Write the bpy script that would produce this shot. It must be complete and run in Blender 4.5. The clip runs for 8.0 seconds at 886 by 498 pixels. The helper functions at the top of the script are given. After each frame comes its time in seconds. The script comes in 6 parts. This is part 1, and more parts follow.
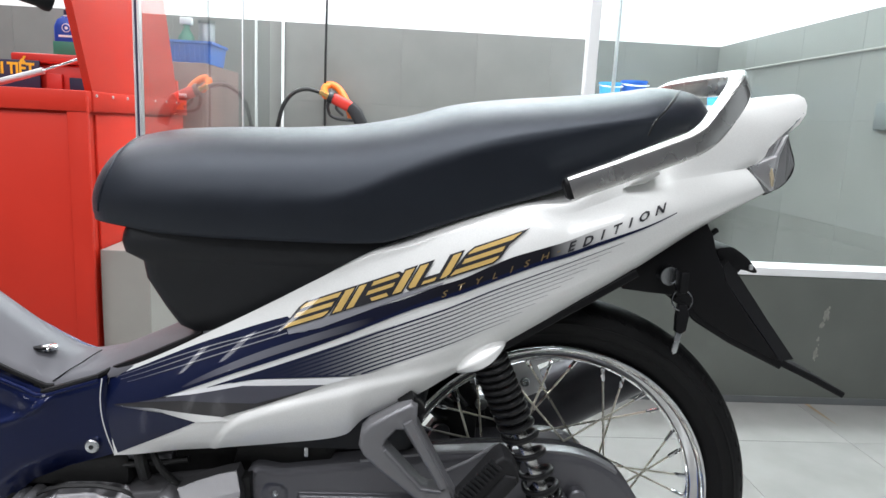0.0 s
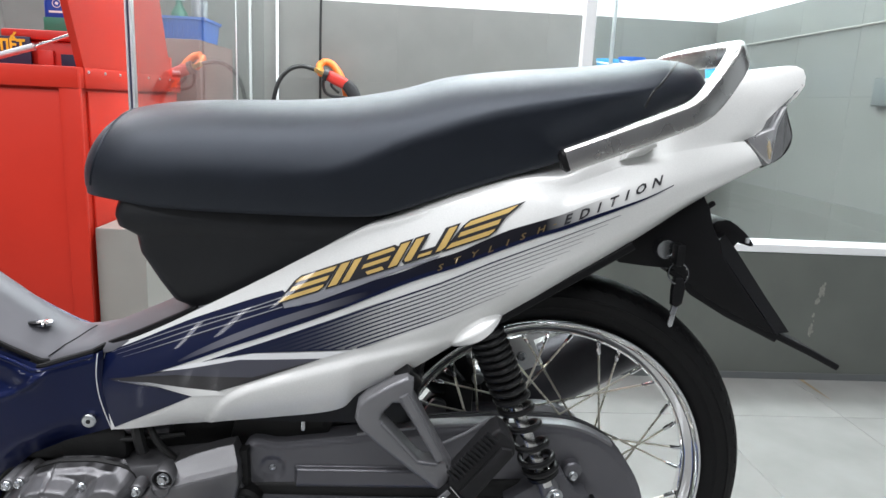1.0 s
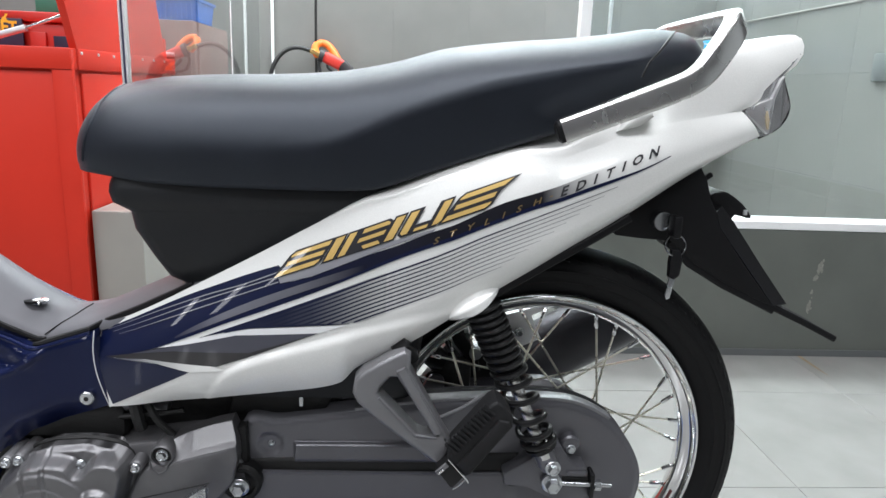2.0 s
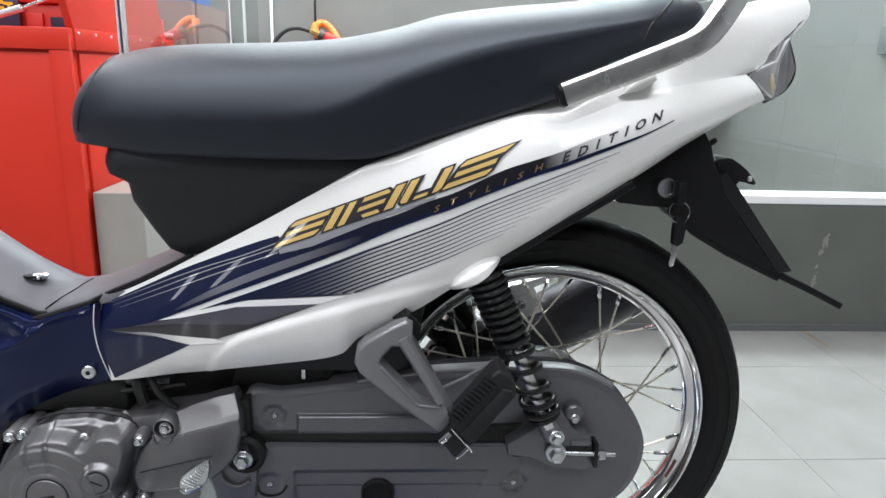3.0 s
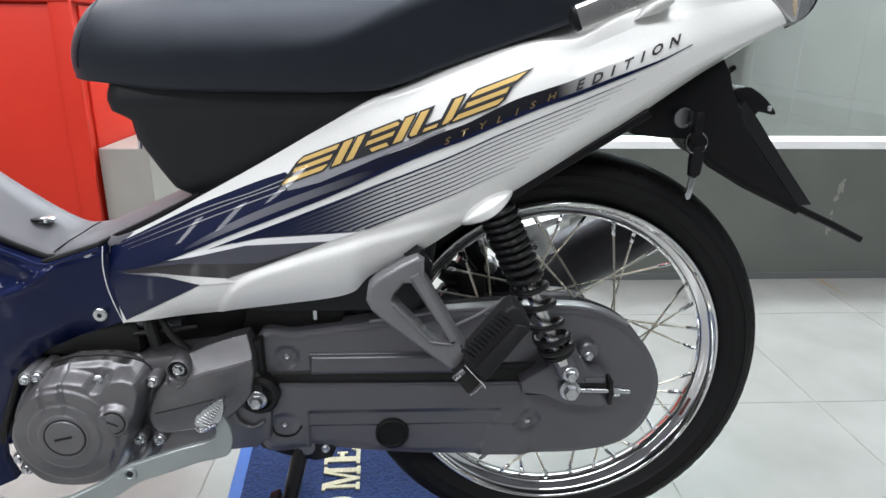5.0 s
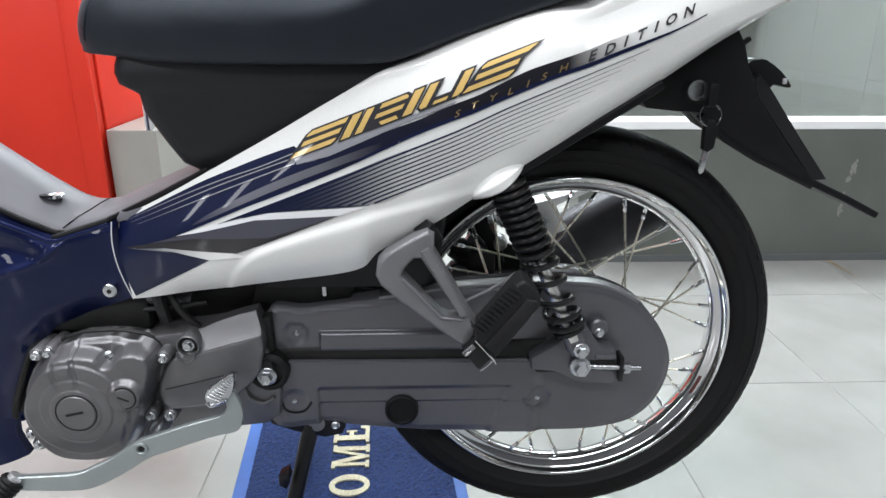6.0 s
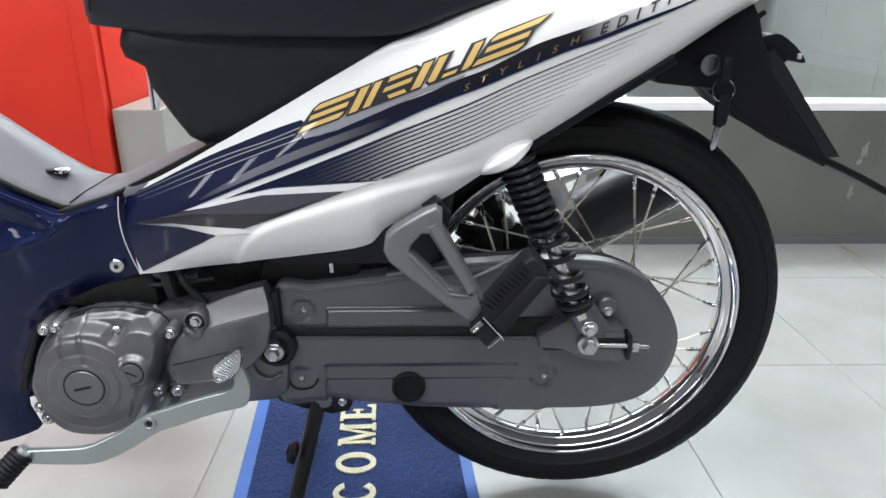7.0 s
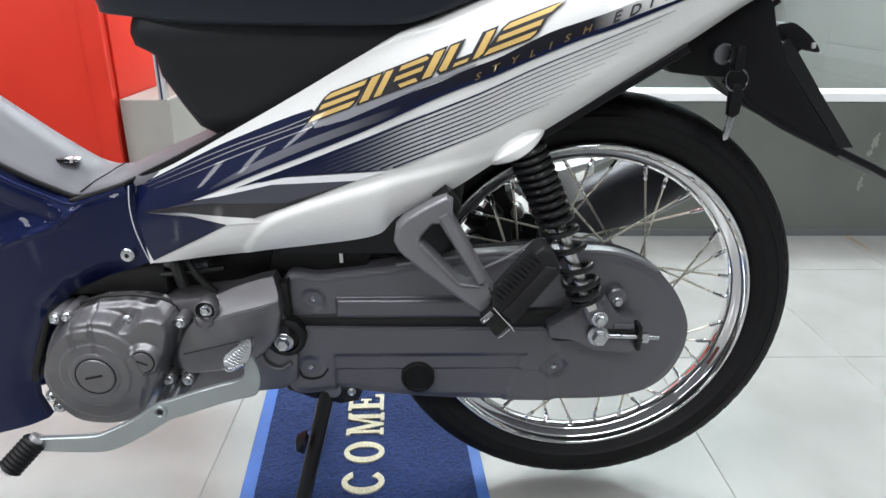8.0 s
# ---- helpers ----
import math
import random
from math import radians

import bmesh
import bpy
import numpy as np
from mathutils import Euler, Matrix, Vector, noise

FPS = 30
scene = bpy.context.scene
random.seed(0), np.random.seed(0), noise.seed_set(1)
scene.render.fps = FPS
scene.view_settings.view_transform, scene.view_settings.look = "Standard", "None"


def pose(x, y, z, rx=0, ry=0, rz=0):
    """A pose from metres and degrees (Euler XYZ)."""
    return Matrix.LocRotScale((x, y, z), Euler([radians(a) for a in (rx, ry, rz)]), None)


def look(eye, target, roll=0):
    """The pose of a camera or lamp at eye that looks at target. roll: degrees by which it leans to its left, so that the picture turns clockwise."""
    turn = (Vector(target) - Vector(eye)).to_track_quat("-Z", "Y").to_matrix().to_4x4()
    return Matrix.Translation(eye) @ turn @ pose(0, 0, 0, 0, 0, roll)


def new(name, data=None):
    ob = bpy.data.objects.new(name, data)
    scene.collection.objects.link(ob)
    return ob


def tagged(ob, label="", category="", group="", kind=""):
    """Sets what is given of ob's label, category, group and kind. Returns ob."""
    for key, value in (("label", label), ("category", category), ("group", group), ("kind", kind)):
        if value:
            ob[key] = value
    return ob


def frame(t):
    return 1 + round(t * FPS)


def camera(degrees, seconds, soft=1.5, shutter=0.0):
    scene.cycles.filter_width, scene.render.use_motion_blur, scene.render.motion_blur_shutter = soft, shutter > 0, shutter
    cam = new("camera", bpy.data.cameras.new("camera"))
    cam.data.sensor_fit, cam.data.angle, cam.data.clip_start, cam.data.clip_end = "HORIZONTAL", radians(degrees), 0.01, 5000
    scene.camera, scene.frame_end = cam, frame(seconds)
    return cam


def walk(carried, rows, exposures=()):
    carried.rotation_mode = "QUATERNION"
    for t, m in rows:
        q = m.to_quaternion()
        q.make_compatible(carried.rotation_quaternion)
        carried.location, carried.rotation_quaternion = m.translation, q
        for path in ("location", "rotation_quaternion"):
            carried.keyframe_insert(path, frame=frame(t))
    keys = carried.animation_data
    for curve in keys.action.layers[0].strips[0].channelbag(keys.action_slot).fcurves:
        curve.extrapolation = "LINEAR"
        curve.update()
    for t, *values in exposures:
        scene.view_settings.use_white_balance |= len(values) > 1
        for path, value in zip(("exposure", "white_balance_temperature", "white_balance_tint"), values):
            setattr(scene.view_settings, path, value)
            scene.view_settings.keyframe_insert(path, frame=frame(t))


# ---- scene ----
cam = camera(66.9, 8.0)
PATH = [
    (0, (-0.208, -0.861, 0.812), (-0.094, 1.103, 0.45), 2.9),
    (0.5, (-0.207, -0.859, 0.807), (-0.09, 1.099, 0.416), 2.9),
    (1, (-0.206, -0.859, 0.804), (-0.081, 1.092, 0.384), 2.8),
    (1.5, (-0.204, -0.859, 0.799), (-0.075, 1.087, 0.354), 2.6),
    (3, (-0.198, -0.855, 0.773), (-0.079, 1.074, 0.26), 1.6),
    (3.5, (-0.197, -0.854, 0.763), (-0.084, 1.068, 0.221), 1.3),
    (4, (-0.198, -0.853, 0.756), (-0.086, 1.06, 0.184), 1.1),
    (4.5, (-0.199, -0.851, 0.748), (-0.094, 1.054, 0.148), 0.8),
    (6, (-0.204, -0.848, 0.726), (-0.13, 1.038, 0.064), 0.3),
    (6.5, (-0.205, -0.847, 0.72), (-0.14, 1.031, 0.036), 0.3),
    (7, (-0.207, -0.846, 0.715), (-0.149, 1.025, 0.01), 0.4),
    (7.5, (-0.208, -0.845, 0.712), (-0.158, 1.019, -0.01), 0.6),
    (8, (-0.213, -0.845, 0.713), (-0.17, 1.017, -0.016), 0.4),
]
walk(cam, [(t, look(eye, target, roll)) for t, eye, target, roll in PATH], exposures=((0, -0.13), (3.5, -0.01), (6, 0.08), (8, 0.12)))
# ---- light and room air ----
world = bpy.data.worlds.new("showroom_world")
scene.world = world
world.use_nodes = True
world.node_tree.nodes["Background"].inputs[0].default_value = (0.85, 0.93, 1.0, 1)
world.node_tree.nodes["Background"].inputs[1].default_value = 0.15


def area_light(name, place, target, size_x, size_y, watts, colour):
    data = bpy.data.lights.new(name, "AREA")
    data.shape, data.size, data.size_y, data.energy, data.color = "RECTANGLE", size_x, size_y, watts, colour
    ob = new(name, data)
    ob.matrix_world = look(place, target)
    return ob


COOL = (0.94, 0.955, 1.0)
area_light("ceiling_light_front", (-1.1, -2.5, 2.95), (-0.8, -0.9, 0.2), 4.2, 0.35, 72, COOL)
area_light("ceiling_light_middle", (-0.85, -0.42, 2.95), (-0.85, -0.40, 0), 3.8, 0.45, 92, COOL)
area_light("ceiling_light_bay", (0.2, 2.25, 2.95), (0.2, 2.5, 0), 2.2, 0.5, 122, (0.89, 0.965, 1.0))
area_light("ceiling_light_bench", (-2.5, 1.9, 2.95), (-2.3, 2.2, 0), 1.6, 0.4, 46, COOL)
area_light("shopfront_daylight", (3.4, -1.8, 1.55), (0.0, -1.8, 1.55), 4.8, 2.8, 12, (0.88, 0.96, 1.0))

for place, wide, tall, watts in (((-4.45, -2.75, 1.45), 0.30, 0.9, 9), ((-4.15, -4.5, 1.5), 0.26, 1.0, 8), ((-3.0, -4.55, 1.75), 0.24, 0.8, 7)):
    area_light("window_slit_light", place, (-0.4, -0.12, 0.8), wide, tall, watts, COOL)


# ---- materials ----
def material(name, colour, rough=0.5, metal=0.0, coat=0.0, bump=0.0, bump_scale=400.0, vary=0.0, vary_scale=6.0, random_part=0.0, coat_rough=0.03, spec=0.5):
    m = bpy.data.materials.new(name)
    m.use_nodes = True
    nodes, links = m.node_tree.nodes, m.node_tree.links
    bsdf = nodes["Principled BSDF"]
    bsdf.inputs["Base Color"].default_value = (*colour, 1)
    bsdf.inputs["Roughness"].default_value = rough
    bsdf.inputs["Metallic"].default_value = metal
    bsdf.inputs["Coat Weight"].default_value = coat
    bsdf.inputs["Coat Roughness"].default_value = coat_rough
    bsdf.inputs["Specular IOR Level"].default_value = spec
    coord = nodes.new("ShaderNodeTexCoord")
    if vary or random_part:
        noise_a = nodes.new("ShaderNodeTexNoise")
        noise_a.inputs["Scale"].default_value, noise_a.inputs["Detail"].default_value = vary_scale, 8
        links.new(coord.outputs["Object"], noise_a.inputs["Vector"])
        ramp = nodes.new("ShaderNodeMapRange")
        ramp.inputs[1].default_value, ramp.inputs[2].default_value = 0.3, 0.7
        ramp.inputs[3].default_value, ramp.inputs[4].default_value = 1 - vary, 1 + vary
        links.new(noise_a.outputs[0], ramp.inputs[0])
        value = ramp.outputs[0]
        if random_part:
            info = nodes.new("ShaderNodeObjectInfo")
            part_range = nodes.new("ShaderNodeMapRange")
            part_range.inputs[3].default_value, part_range.inputs[4].default_value = 1 - random_part, 1 + random_part
            links.new(info.outputs["Random"], part_range.inputs[0])
            times = nodes.new("ShaderNodeMath")
            times.operation = "MULTIPLY"
            links.new(value, times.inputs[0]), links.new(part_range.outputs[0], times.inputs[1])
            value = times.outputs[0]
        mix = nodes.new("ShaderNodeMix")
        mix.data_type, mix.blend_type = "RGBA", "MULTIPLY"
        mix.inputs[0].default_value = 1
        mix.inputs[6].default_value = (*colour, 1)
        links.new(value, mix.inputs[7])
        links.new(mix.outputs[2], bsdf.inputs["Base Color"])
        rough_range = nodes.new("ShaderNodeMapRange")
        rough_range.inputs[3].default_value, rough_range.inputs[4].default_value = max(0.02, rough * 0.8), min(1, rough * 1.2)
        links.new(noise_a.outputs[0], rough_range.inputs[0])
        links.new(rough_range.outputs[0], bsdf.inputs["Roughness"])
    if bump:
        grain = nodes.new("ShaderNodeTexNoise")
        grain.inputs["Scale"].default_value, grain.inputs["Detail"].default_value = bump_scale, 4
        links.new(coord.outputs["Object"], grain.inputs["Vector"])
        relief_node = nodes.new("ShaderNodeBump")
        relief_node.inputs["Strength"].default_value, relief_node.inputs["Distance"].default_value = bump, 0.001
        links.new(grain.outputs[0], relief_node.inputs["Height"])
        links.new(relief_node.outputs[0], bsdf.inputs["Normal"])
    return m


def glass_material(name, colour, rough=0.0, ior=1.45):
    m = bpy.data.materials.new(name)
    m.use_nodes = True
    bsdf = m.node_tree.nodes["Principled BSDF"]
    bsdf.inputs["Base Color"].default_value = (*colour, 1)
    bsdf.inputs["Transmission Weight"].default_value = 1
    bsdf.inputs["Roughness"].default_value = rough
    bsdf.inputs["IOR"].default_value = ior
    return m


def metallic_paint(name, colour, flake, coat=0.8, gloss=0.03):
    """Base coat with fine flakes under a clear coat."""
    m = material(name, colour, 0.40, flake, coat, vary=0.05, vary_scale=900.0, spec=0.2, coat_rough=gloss)
    return m


WHITE = metallic_paint("pearl_white_paint", (0.79, 0.795, 0.775), 0.1, 0.7, 0.10)
NAVY = metallic_paint("navy_metallic_paint", (0.0034, 0.0088, 0.052), 0.6, 0.5)
DECAL_NAVY = material("navy_decal_film", (0.0030, 0.0068, 0.034), 0.35, 0.0, 0.55, vary=0.05, spec=0.2)
DECAL_GREY = material("silver_grey_decal_film", (0.27, 0.275, 0.30), 0.35, 0.3, 1.0, vary=0.05)
DECAL_DARK = material("charcoal_decal_film", (0.014, 0.013, 0.016), 0.35, 0.0, 0.8, vary=0.05)
DECAL_SLATE = material("slate_blue_decal_film", (0.055, 0.057, 0.080), 0.35, 0.2, 0.8, vary=0.05)
DECAL_GOLD = material("gold_decal_film", (0.68, 0.46, 0.15), 0.35, 0.35, 1.0, vary=0.08, vary_scale=40.0)
DECAL_OLD_GOLD = material("dull_gold_decal_film", (0.20, 0.14, 0.06), 0.4, 0.4, 0.8, vary=0.08, vary_scale=40.0)
DECAL_BLACK = material("black_decal_film", (0.012, 0.012, 0.016), 0.35, 0.0, 1.0)
DECAL_WHITE = material("white_decal_film", (0.80, 0.81, 0.82), 0.35, 0.0, 1.0)


def fading_film(name, stops, coat=0.6):
    """A printed film whose colour changes along the bike; stops: (x, colour)."""
    m = material(name, stops[0][1], 0.35, 0.0, coat, spec=0.2)
    nodes, links = m.node_tree.nodes, m.node_tree.links
    coord, split = nodes.new("ShaderNodeTexCoord"), nodes.new("ShaderNodeSeparateXYZ")
    links.new(coord.outputs["Object"], split.inputs[0])
    before = None
    for (xa, ca), (xb, cb) in zip(stops, stops[1:]):
        ramp, mix = nodes.new("ShaderNodeMapRange"), nodes.new("ShaderNodeMix")
        ramp.inputs[1].default_value, ramp.inputs[2].default_value = xa, xb
        mix.data_type = "RGBA"
        mix.inputs[6].default_value, mix.inputs[7].default_value = (*ca, 1), (*cb, 1)
        links.new(split.outputs[0], ramp.inputs[0])
        links.new(ramp.outputs[0], mix.inputs[0])
        if before:
            links.new(before, mix.inputs[6])
        before = mix.outputs[2]
    links.new(before, nodes["Principled BSDF"].inputs["Base Color"])
    return m


DECAL_FADE = fading_film("navy_to_black_fading_film", [(-0.36, (0.0030, 0.0068, 0.036)), (-0.16, (0.006, 0.006, 0.011)), (-0.045, (0.008, 0.008, 0.012)), (0.030, (0.77, 0.775, 0.76))])
VINYL = material("black_seat_vinyl", (0.0050, 0.0066, 0.0115), 0.39, 0, 0, 0.30, 1400.0, 0.12, 30.0, spec=0.55)
VINYL.node_tree.nodes["Principled BSDF"].inputs["Sheen Weight"].default_value = 0.15
VINYL.node_tree.nodes["Principled BSDF"].inputs["Specular Tint"].default_value = (0.82, 0.90, 1.0, 1)
VINYL.node_tree.nodes["Principled BSDF"].inputs["Sheen Roughness"].default_value = 0.33
VINYL.node_tree.nodes["Principled BSDF"].inputs["Sheen Tint"].default_value = (0.85, 0.9, 1.0, 1)
BLACK_PLASTIC = material("black_textured_plastic", (0.006, 0.006, 0.007), 0.46, 0, 0, 0.2, 1800.0, 0.1, 20.0, spec=0.22)
BOX_PLASTIC = material("black_grained_box_plastic", (0.0100, 0.0112, 0.0135), 0.42, 0, 0, 0.25, 1500.0, 0.12, 25.0, spec=0.35)
GREY_PLASTIC = material("grey_satin_plastic", (0.115, 0.115, 0.128), 0.5, 0.1, 0.0, 0.12, 2000.0, 0.05, 20.0)
CASE_GREY = material("dark_silver_case_paint", (0.132, 0.132, 0.145), 0.33, 0.5, 0.2, 0.12, 1500.0, 0.05, 12.0)
ENGINE_GREY = material("cast_engine_silver", (0.155, 0.154, 0.160), 0.35, 0.55, 0.25, 0.3, 900.0, 0.1, 25.0)
ALLOY = material("bracket_alloy_silver", (0.205, 0.205, 0.215), 0.34, 0.45, 0.1, 0.2, 1000.0, 0.06, 20.0)
CHROME = material("chrome", (0.82, 0.83, 0.84), 0.06, 1.0, vary=0.03, vary_scale=30.0)
BRUSHED = material("brushed_stainless_steel", (0.74, 0.735, 0.72), 0.27, 1.0, bump=0.03, bump_scale=900.0, vary=0.02, vary_scale=12.0)
SPOKE_STEEL = material("warm_zinc_spoke_wire", (0.72, 0.69, 0.60), 0.28, 1.0, bump=0.03, bump_scale=900.0, vary=0.06, vary_scale=40.0)
BRIGHT_STEEL = material("pale_plated_steel", (0.84, 0.85, 0.86), 0.36, 0.7, bump=0.05, bump_scale=600.0, vary=0.04, vary_scale=14.0)
LEVER_ZINC = material("dull_zinc_lever_plating", (0.40, 0.44, 0.44), 0.36, 0.75, bump=0.05, bump_scale=700.0, vary=0.06, vary_scale=12.0)
ZINC = material("zinc_plated_steel", (0.60, 0.62, 0.64), 0.27, 1.0, bump=0.04, bump_scale=900.0, vary=0.05, vary_scale=14.0)
RUBBER = material("black_tyre_rubber", (0.0065, 0.0065, 0.007), 0.55, 0, 0, 0.3, 900.0, 0.15, 15.0, spec=0.25)
PEG_RUBBER = material("grey_black_peg_rubber", (0.013, 0.013, 0.014), 0.5, 0, 0, 0.2, 700.0, 0.15, 30.0, spec=0.28)
BLACK_METAL = material("gloss_black_steel", (0.006, 0.006, 0.0065), 0.32, 0, 0.1, vary=0.1, vary_scale=30.0, spec=0.35)
MUFFLER_BLACK = material("satin_grey_black_exhaust_paint", (0.050, 0.050, 0.058), 0.36, 0.5, 0, 0.2, 900.0, 0.1, 20.0)
GREY_WALL = material("grey_showroom_wall_paint", (0.16, 0.16, 0.168), 0.7, 0, 0, 0.2, 300.0, 0.03, 3.0)
# grimy metal parts, and the shade in gaps that plain dark plates fill
DARK = material("dark_grimy_metal_and_gap_shade", (0.010, 0.010, 0.010), 0.6, 0.2, 0, 0.4, 300.0, 0.3, 30.0)
RED = material("red_powder_coated_steel", (0.56, 0.029, 0.014), 0.42, 0, 0.0, 0.15, 700.0, 0.05, 5.0, spec=0.28)
RED_DARK = material("red_plastic", (0.55, 0.03, 0.02), 0.4, 0, 0, vary=0.06, vary_scale=8.0)
TILE = material("pale_grey_polished_floor_tile", (0.298, 0.299, 0.286), 0.17, 0, 0, 0.02, 60.0, 0.085, 6.0, 0.015)
GROUT = material("grey_grout", (0.265, 0.26, 0.245), 0.85, 0, 0, 0.5, 500.0, 0.15, 30.0)
WALL_TILE = material("grey_glazed_wall_tile", (0.175, 0.175, 0.165), 0.3, 0, 0, 0.05, 50.0, 0.06, 5.0, 0.012)
JOINT_GREY = material("grey_mortar", (0.170, 0.170, 0.160), 0.8, 0, 0, 0.3, 300.0, 0.05, 5.0)
CURB_TILE = material("grey_stone_curb_tile", (0.120, 0.131, 0.116), 0.33, 0, 0, 0.08, 120.0, 0.08, 7.0)
CURB_LIGHT = material("pale_grey_curb_tile", (0.285, 0.275, 0.25), 0.4, 0, 0, 0.08, 120.0, 0.06, 7.0)
SPLASH = material("dried_pale_splash", (0.24, 0.245, 0.215), 0.6, 0, 0, 0.3, 300.0, 0.2, 60.0)
PLASTER = material("white_wall_paint", (0.85, 0.86, 0.85), 0.7, 0, 0, 0.2, 300.0, 0.02, 3.0)
CEILING = material("white_ceiling_paint", (0.8, 0.8, 0.8), 0.8, 0, 0, 0.2, 200.0, 0.02, 3.0)
ALUMINIUM = material("anodised_aluminium", (0.72, 0.73, 0.74), 0.35, 0.8, bump=0.1, bump_scale=400.0, vary=0.05, vary_scale=20.0)
WHITE_TRIM = material("white_plastic_trim", (0.85, 0.86, 0.86), 0.4, vary=0.03, vary_scale=10.0)
GLASS = glass_material("clear_green_glass", (0.90, 0.97, 0.96), 0.0, 1.6)
PARTITION = glass_material("old_glass_partition", (0.88, 0.94, 0.93), 0.0, 1.9)
LAMP_GREY = material("silvered_lamp_lens", (0.66, 0.67, 0.68), 0.22, 0.8, 1.0, vary=0.12, vary_scale=45.0)
LAMP_SILVER = material("silvered_reflector", (0.80, 0.80, 0.81), 0.28, 0.85, 0.6, vary=0.06, vary_scale=40.0)
AMBER_PALE = material("pale_amber_bulb_glass", (0.62, 0.52, 0.36), 0.15, 0.2, 1.0, vary=0.05)
MAT_BLUE = material("blue_loop_carpet", (0.0062, 0.025, 0.108), 0.95, 0, 0, 1.0, 420.0, 0.60, 330.0)
MAT_EDGE = material("bright_blue_mat_edge", (0.042, 0.130, 0.42), 0.6, 0, 0, 0.3, 300.0, 0.1, 40.0)
MAT_CREAM = material("cream_carpet_pile", (0.62, 0.58, 0.42), 0.95, 0, 0, 1.0, 350.0, 0.25, 260.0)
ORANGE = material("orange_plastic", (0.85, 0.17, 0.02), 0.4, vary=0.06, vary_scale=20.0)
HOSE = material("black_rubber_hose", (0.015, 0.015, 0.015), 0.4, vary=0.1, vary_scale=20.0)
BRASS = material("brass_fitting", (0.6, 0.42, 0.16), 0.3, 1.0, vary=0.08, vary_scale=50.0)
BLUE_PLASTIC = material("blue_plastic", (0.03, 0.16, 0.62), 0.4, vary=0.06, vary_scale=10.0)
SKY_PLASTIC = material("light_blue_plastic", (0.08, 0.42, 0.75), 0.4, vary=0.06, vary_scale=10.0)
BOTTLE_BLUE = material("blue_oil_bottle_plastic", (0.01, 0.05, 0.36), 0.35, vary=0.06, vary_scale=10.0)
BOTTLE_GREEN = material("green_bottle_label", (0.04, 0.2, 0.13), 0.45, vary=0.06, vary_scale=10.0)
BLACK_PAINT = material("black_sign_paint", (0.02, 0.02, 0.06), 0.5, vary=0.06, vary_scale=10.0)
YELLOW = material("yellow_sign_paint", (0.85, 0.55, 0.03), 0.5, vary=0.06, vary_scale=10.0)
LABEL_RED = material("red_foil_sticker", (0.11, 0.026, 0.026), 0.4, vary=0.1, vary_scale=80.0)
CABINET_GREY = material("dull_red_grey_steel", (0.26, 0.15, 0.135), 0.5, 0, 0, 0.15, 500.0, 0.08, 6.0)
GUN_BLACK = material("black_gun_plastic", (0.02, 0.02, 0.022), 0.4, vary=0.1, vary_scale=30.0)
RUST = material("brown_rust_stain", (0.20, 0.145, 0.075), 0.6, vary=0.3, vary_scale=40.0)
GREY_BOX = material("dark_grey_plastic", (0.12, 0.13, 0.13), 0.5, vary=0.06, vary_scale=10.0)


# ---- mesh helpers ----
def part(name, bm, mat, parent=None, label="", smooth=38, surface=None):
    me = bpy.data.meshes.new(name)
    bmesh.ops.recalc_face_normals(bm, faces=bm.faces)
    bm.to_mesh(me)
    bm.free()
    if smooth:
        me.shade_smooth()
        me.set_sharp_from_angle(angle=radians(smooth))
    if surface:
        # the true normals of the surface y = surface(x, z) that the sheet lies on
        e, normals = 0.0008, []
        for v in me.vertices:
            x, _, z = v.co
            normals.append(Vector(((surface(x + e, z) - surface(x - e, z)) / (2 * e), -1, (surface(x, z + e) - surface(x, z - e)) / (2 * e))).normalized())
        me.normals_split_custom_set_from_vertices(normals)
    for one in mat if isinstance(mat, (list, tuple)) else (mat,):
        me.materials.append(one)
    ob = new(name, me)
    ob.parent = parent
    if label:
        ob["label"] = label
    return ob


def empty_thing(name, label, category, group="", kind=""):
    return tagged(new(name), label, category, group, kind)


def hermite(points):
    """A smooth function through (x, value) pairs, with no overshoot."""
    xs, vs = [p[0] for p in points], [p[1] for p in points]
    d = [(vs[i + 1] - vs[i]) / (xs[i + 1] - xs[i]) for i in range(len(xs) - 1)]
    m = [d[0]] + [0 if d[i - 1] * d[i] <= 0 else 2 * d[i - 1] * d[i] / (d[i - 1] + d[i]) for i in range(1, len(d))] + [d[-1]]

    def f(x):
        if x <= xs[0]:
            return vs[0]
        if x >= xs[-1]:
            return vs[-1]
        i = max(k for k in range(len(xs) - 1) if xs[k] <= x)
        h = xs[i + 1] - xs[i]
        s = (x - xs[i]) / h
        return ((2 * s**3 - 3 * s**2 + 1) * vs[i] + (s**3 - 2 * s**2 + s) * h * m[i] + (3 * s**2 - 2 * s**3) * vs[i + 1] + (s**3 - s**2) * h * m[i + 1])
    return f


def smoothstep(a, b, x):
    s = min(1, max(0, (x - a) / (b - a)))
    return s * s * (3 - 2 * s)


def rounded(points, n=6):
    """Catmull-Rom through 3D points."""
    pts = [Vector(p) for p in points]
    out = []
    for i in range(len(pts) - 1):
        p0, p1, p2, p3 = pts[max(0, i - 1)], pts[i], pts[i + 1], pts[min(len(pts) - 1, i + 2)]
        for k in range(n):
            s = k / n
            out.append(0.5 * ((2 * p1) + (p2 - p0) * s + (2 * p0 - 5 * p1 + 4 * p2 - p3) * s * s + (3 * p1 - p0 - 3 * p2 + p3) * s**3))
    return out + [pts[-1]]


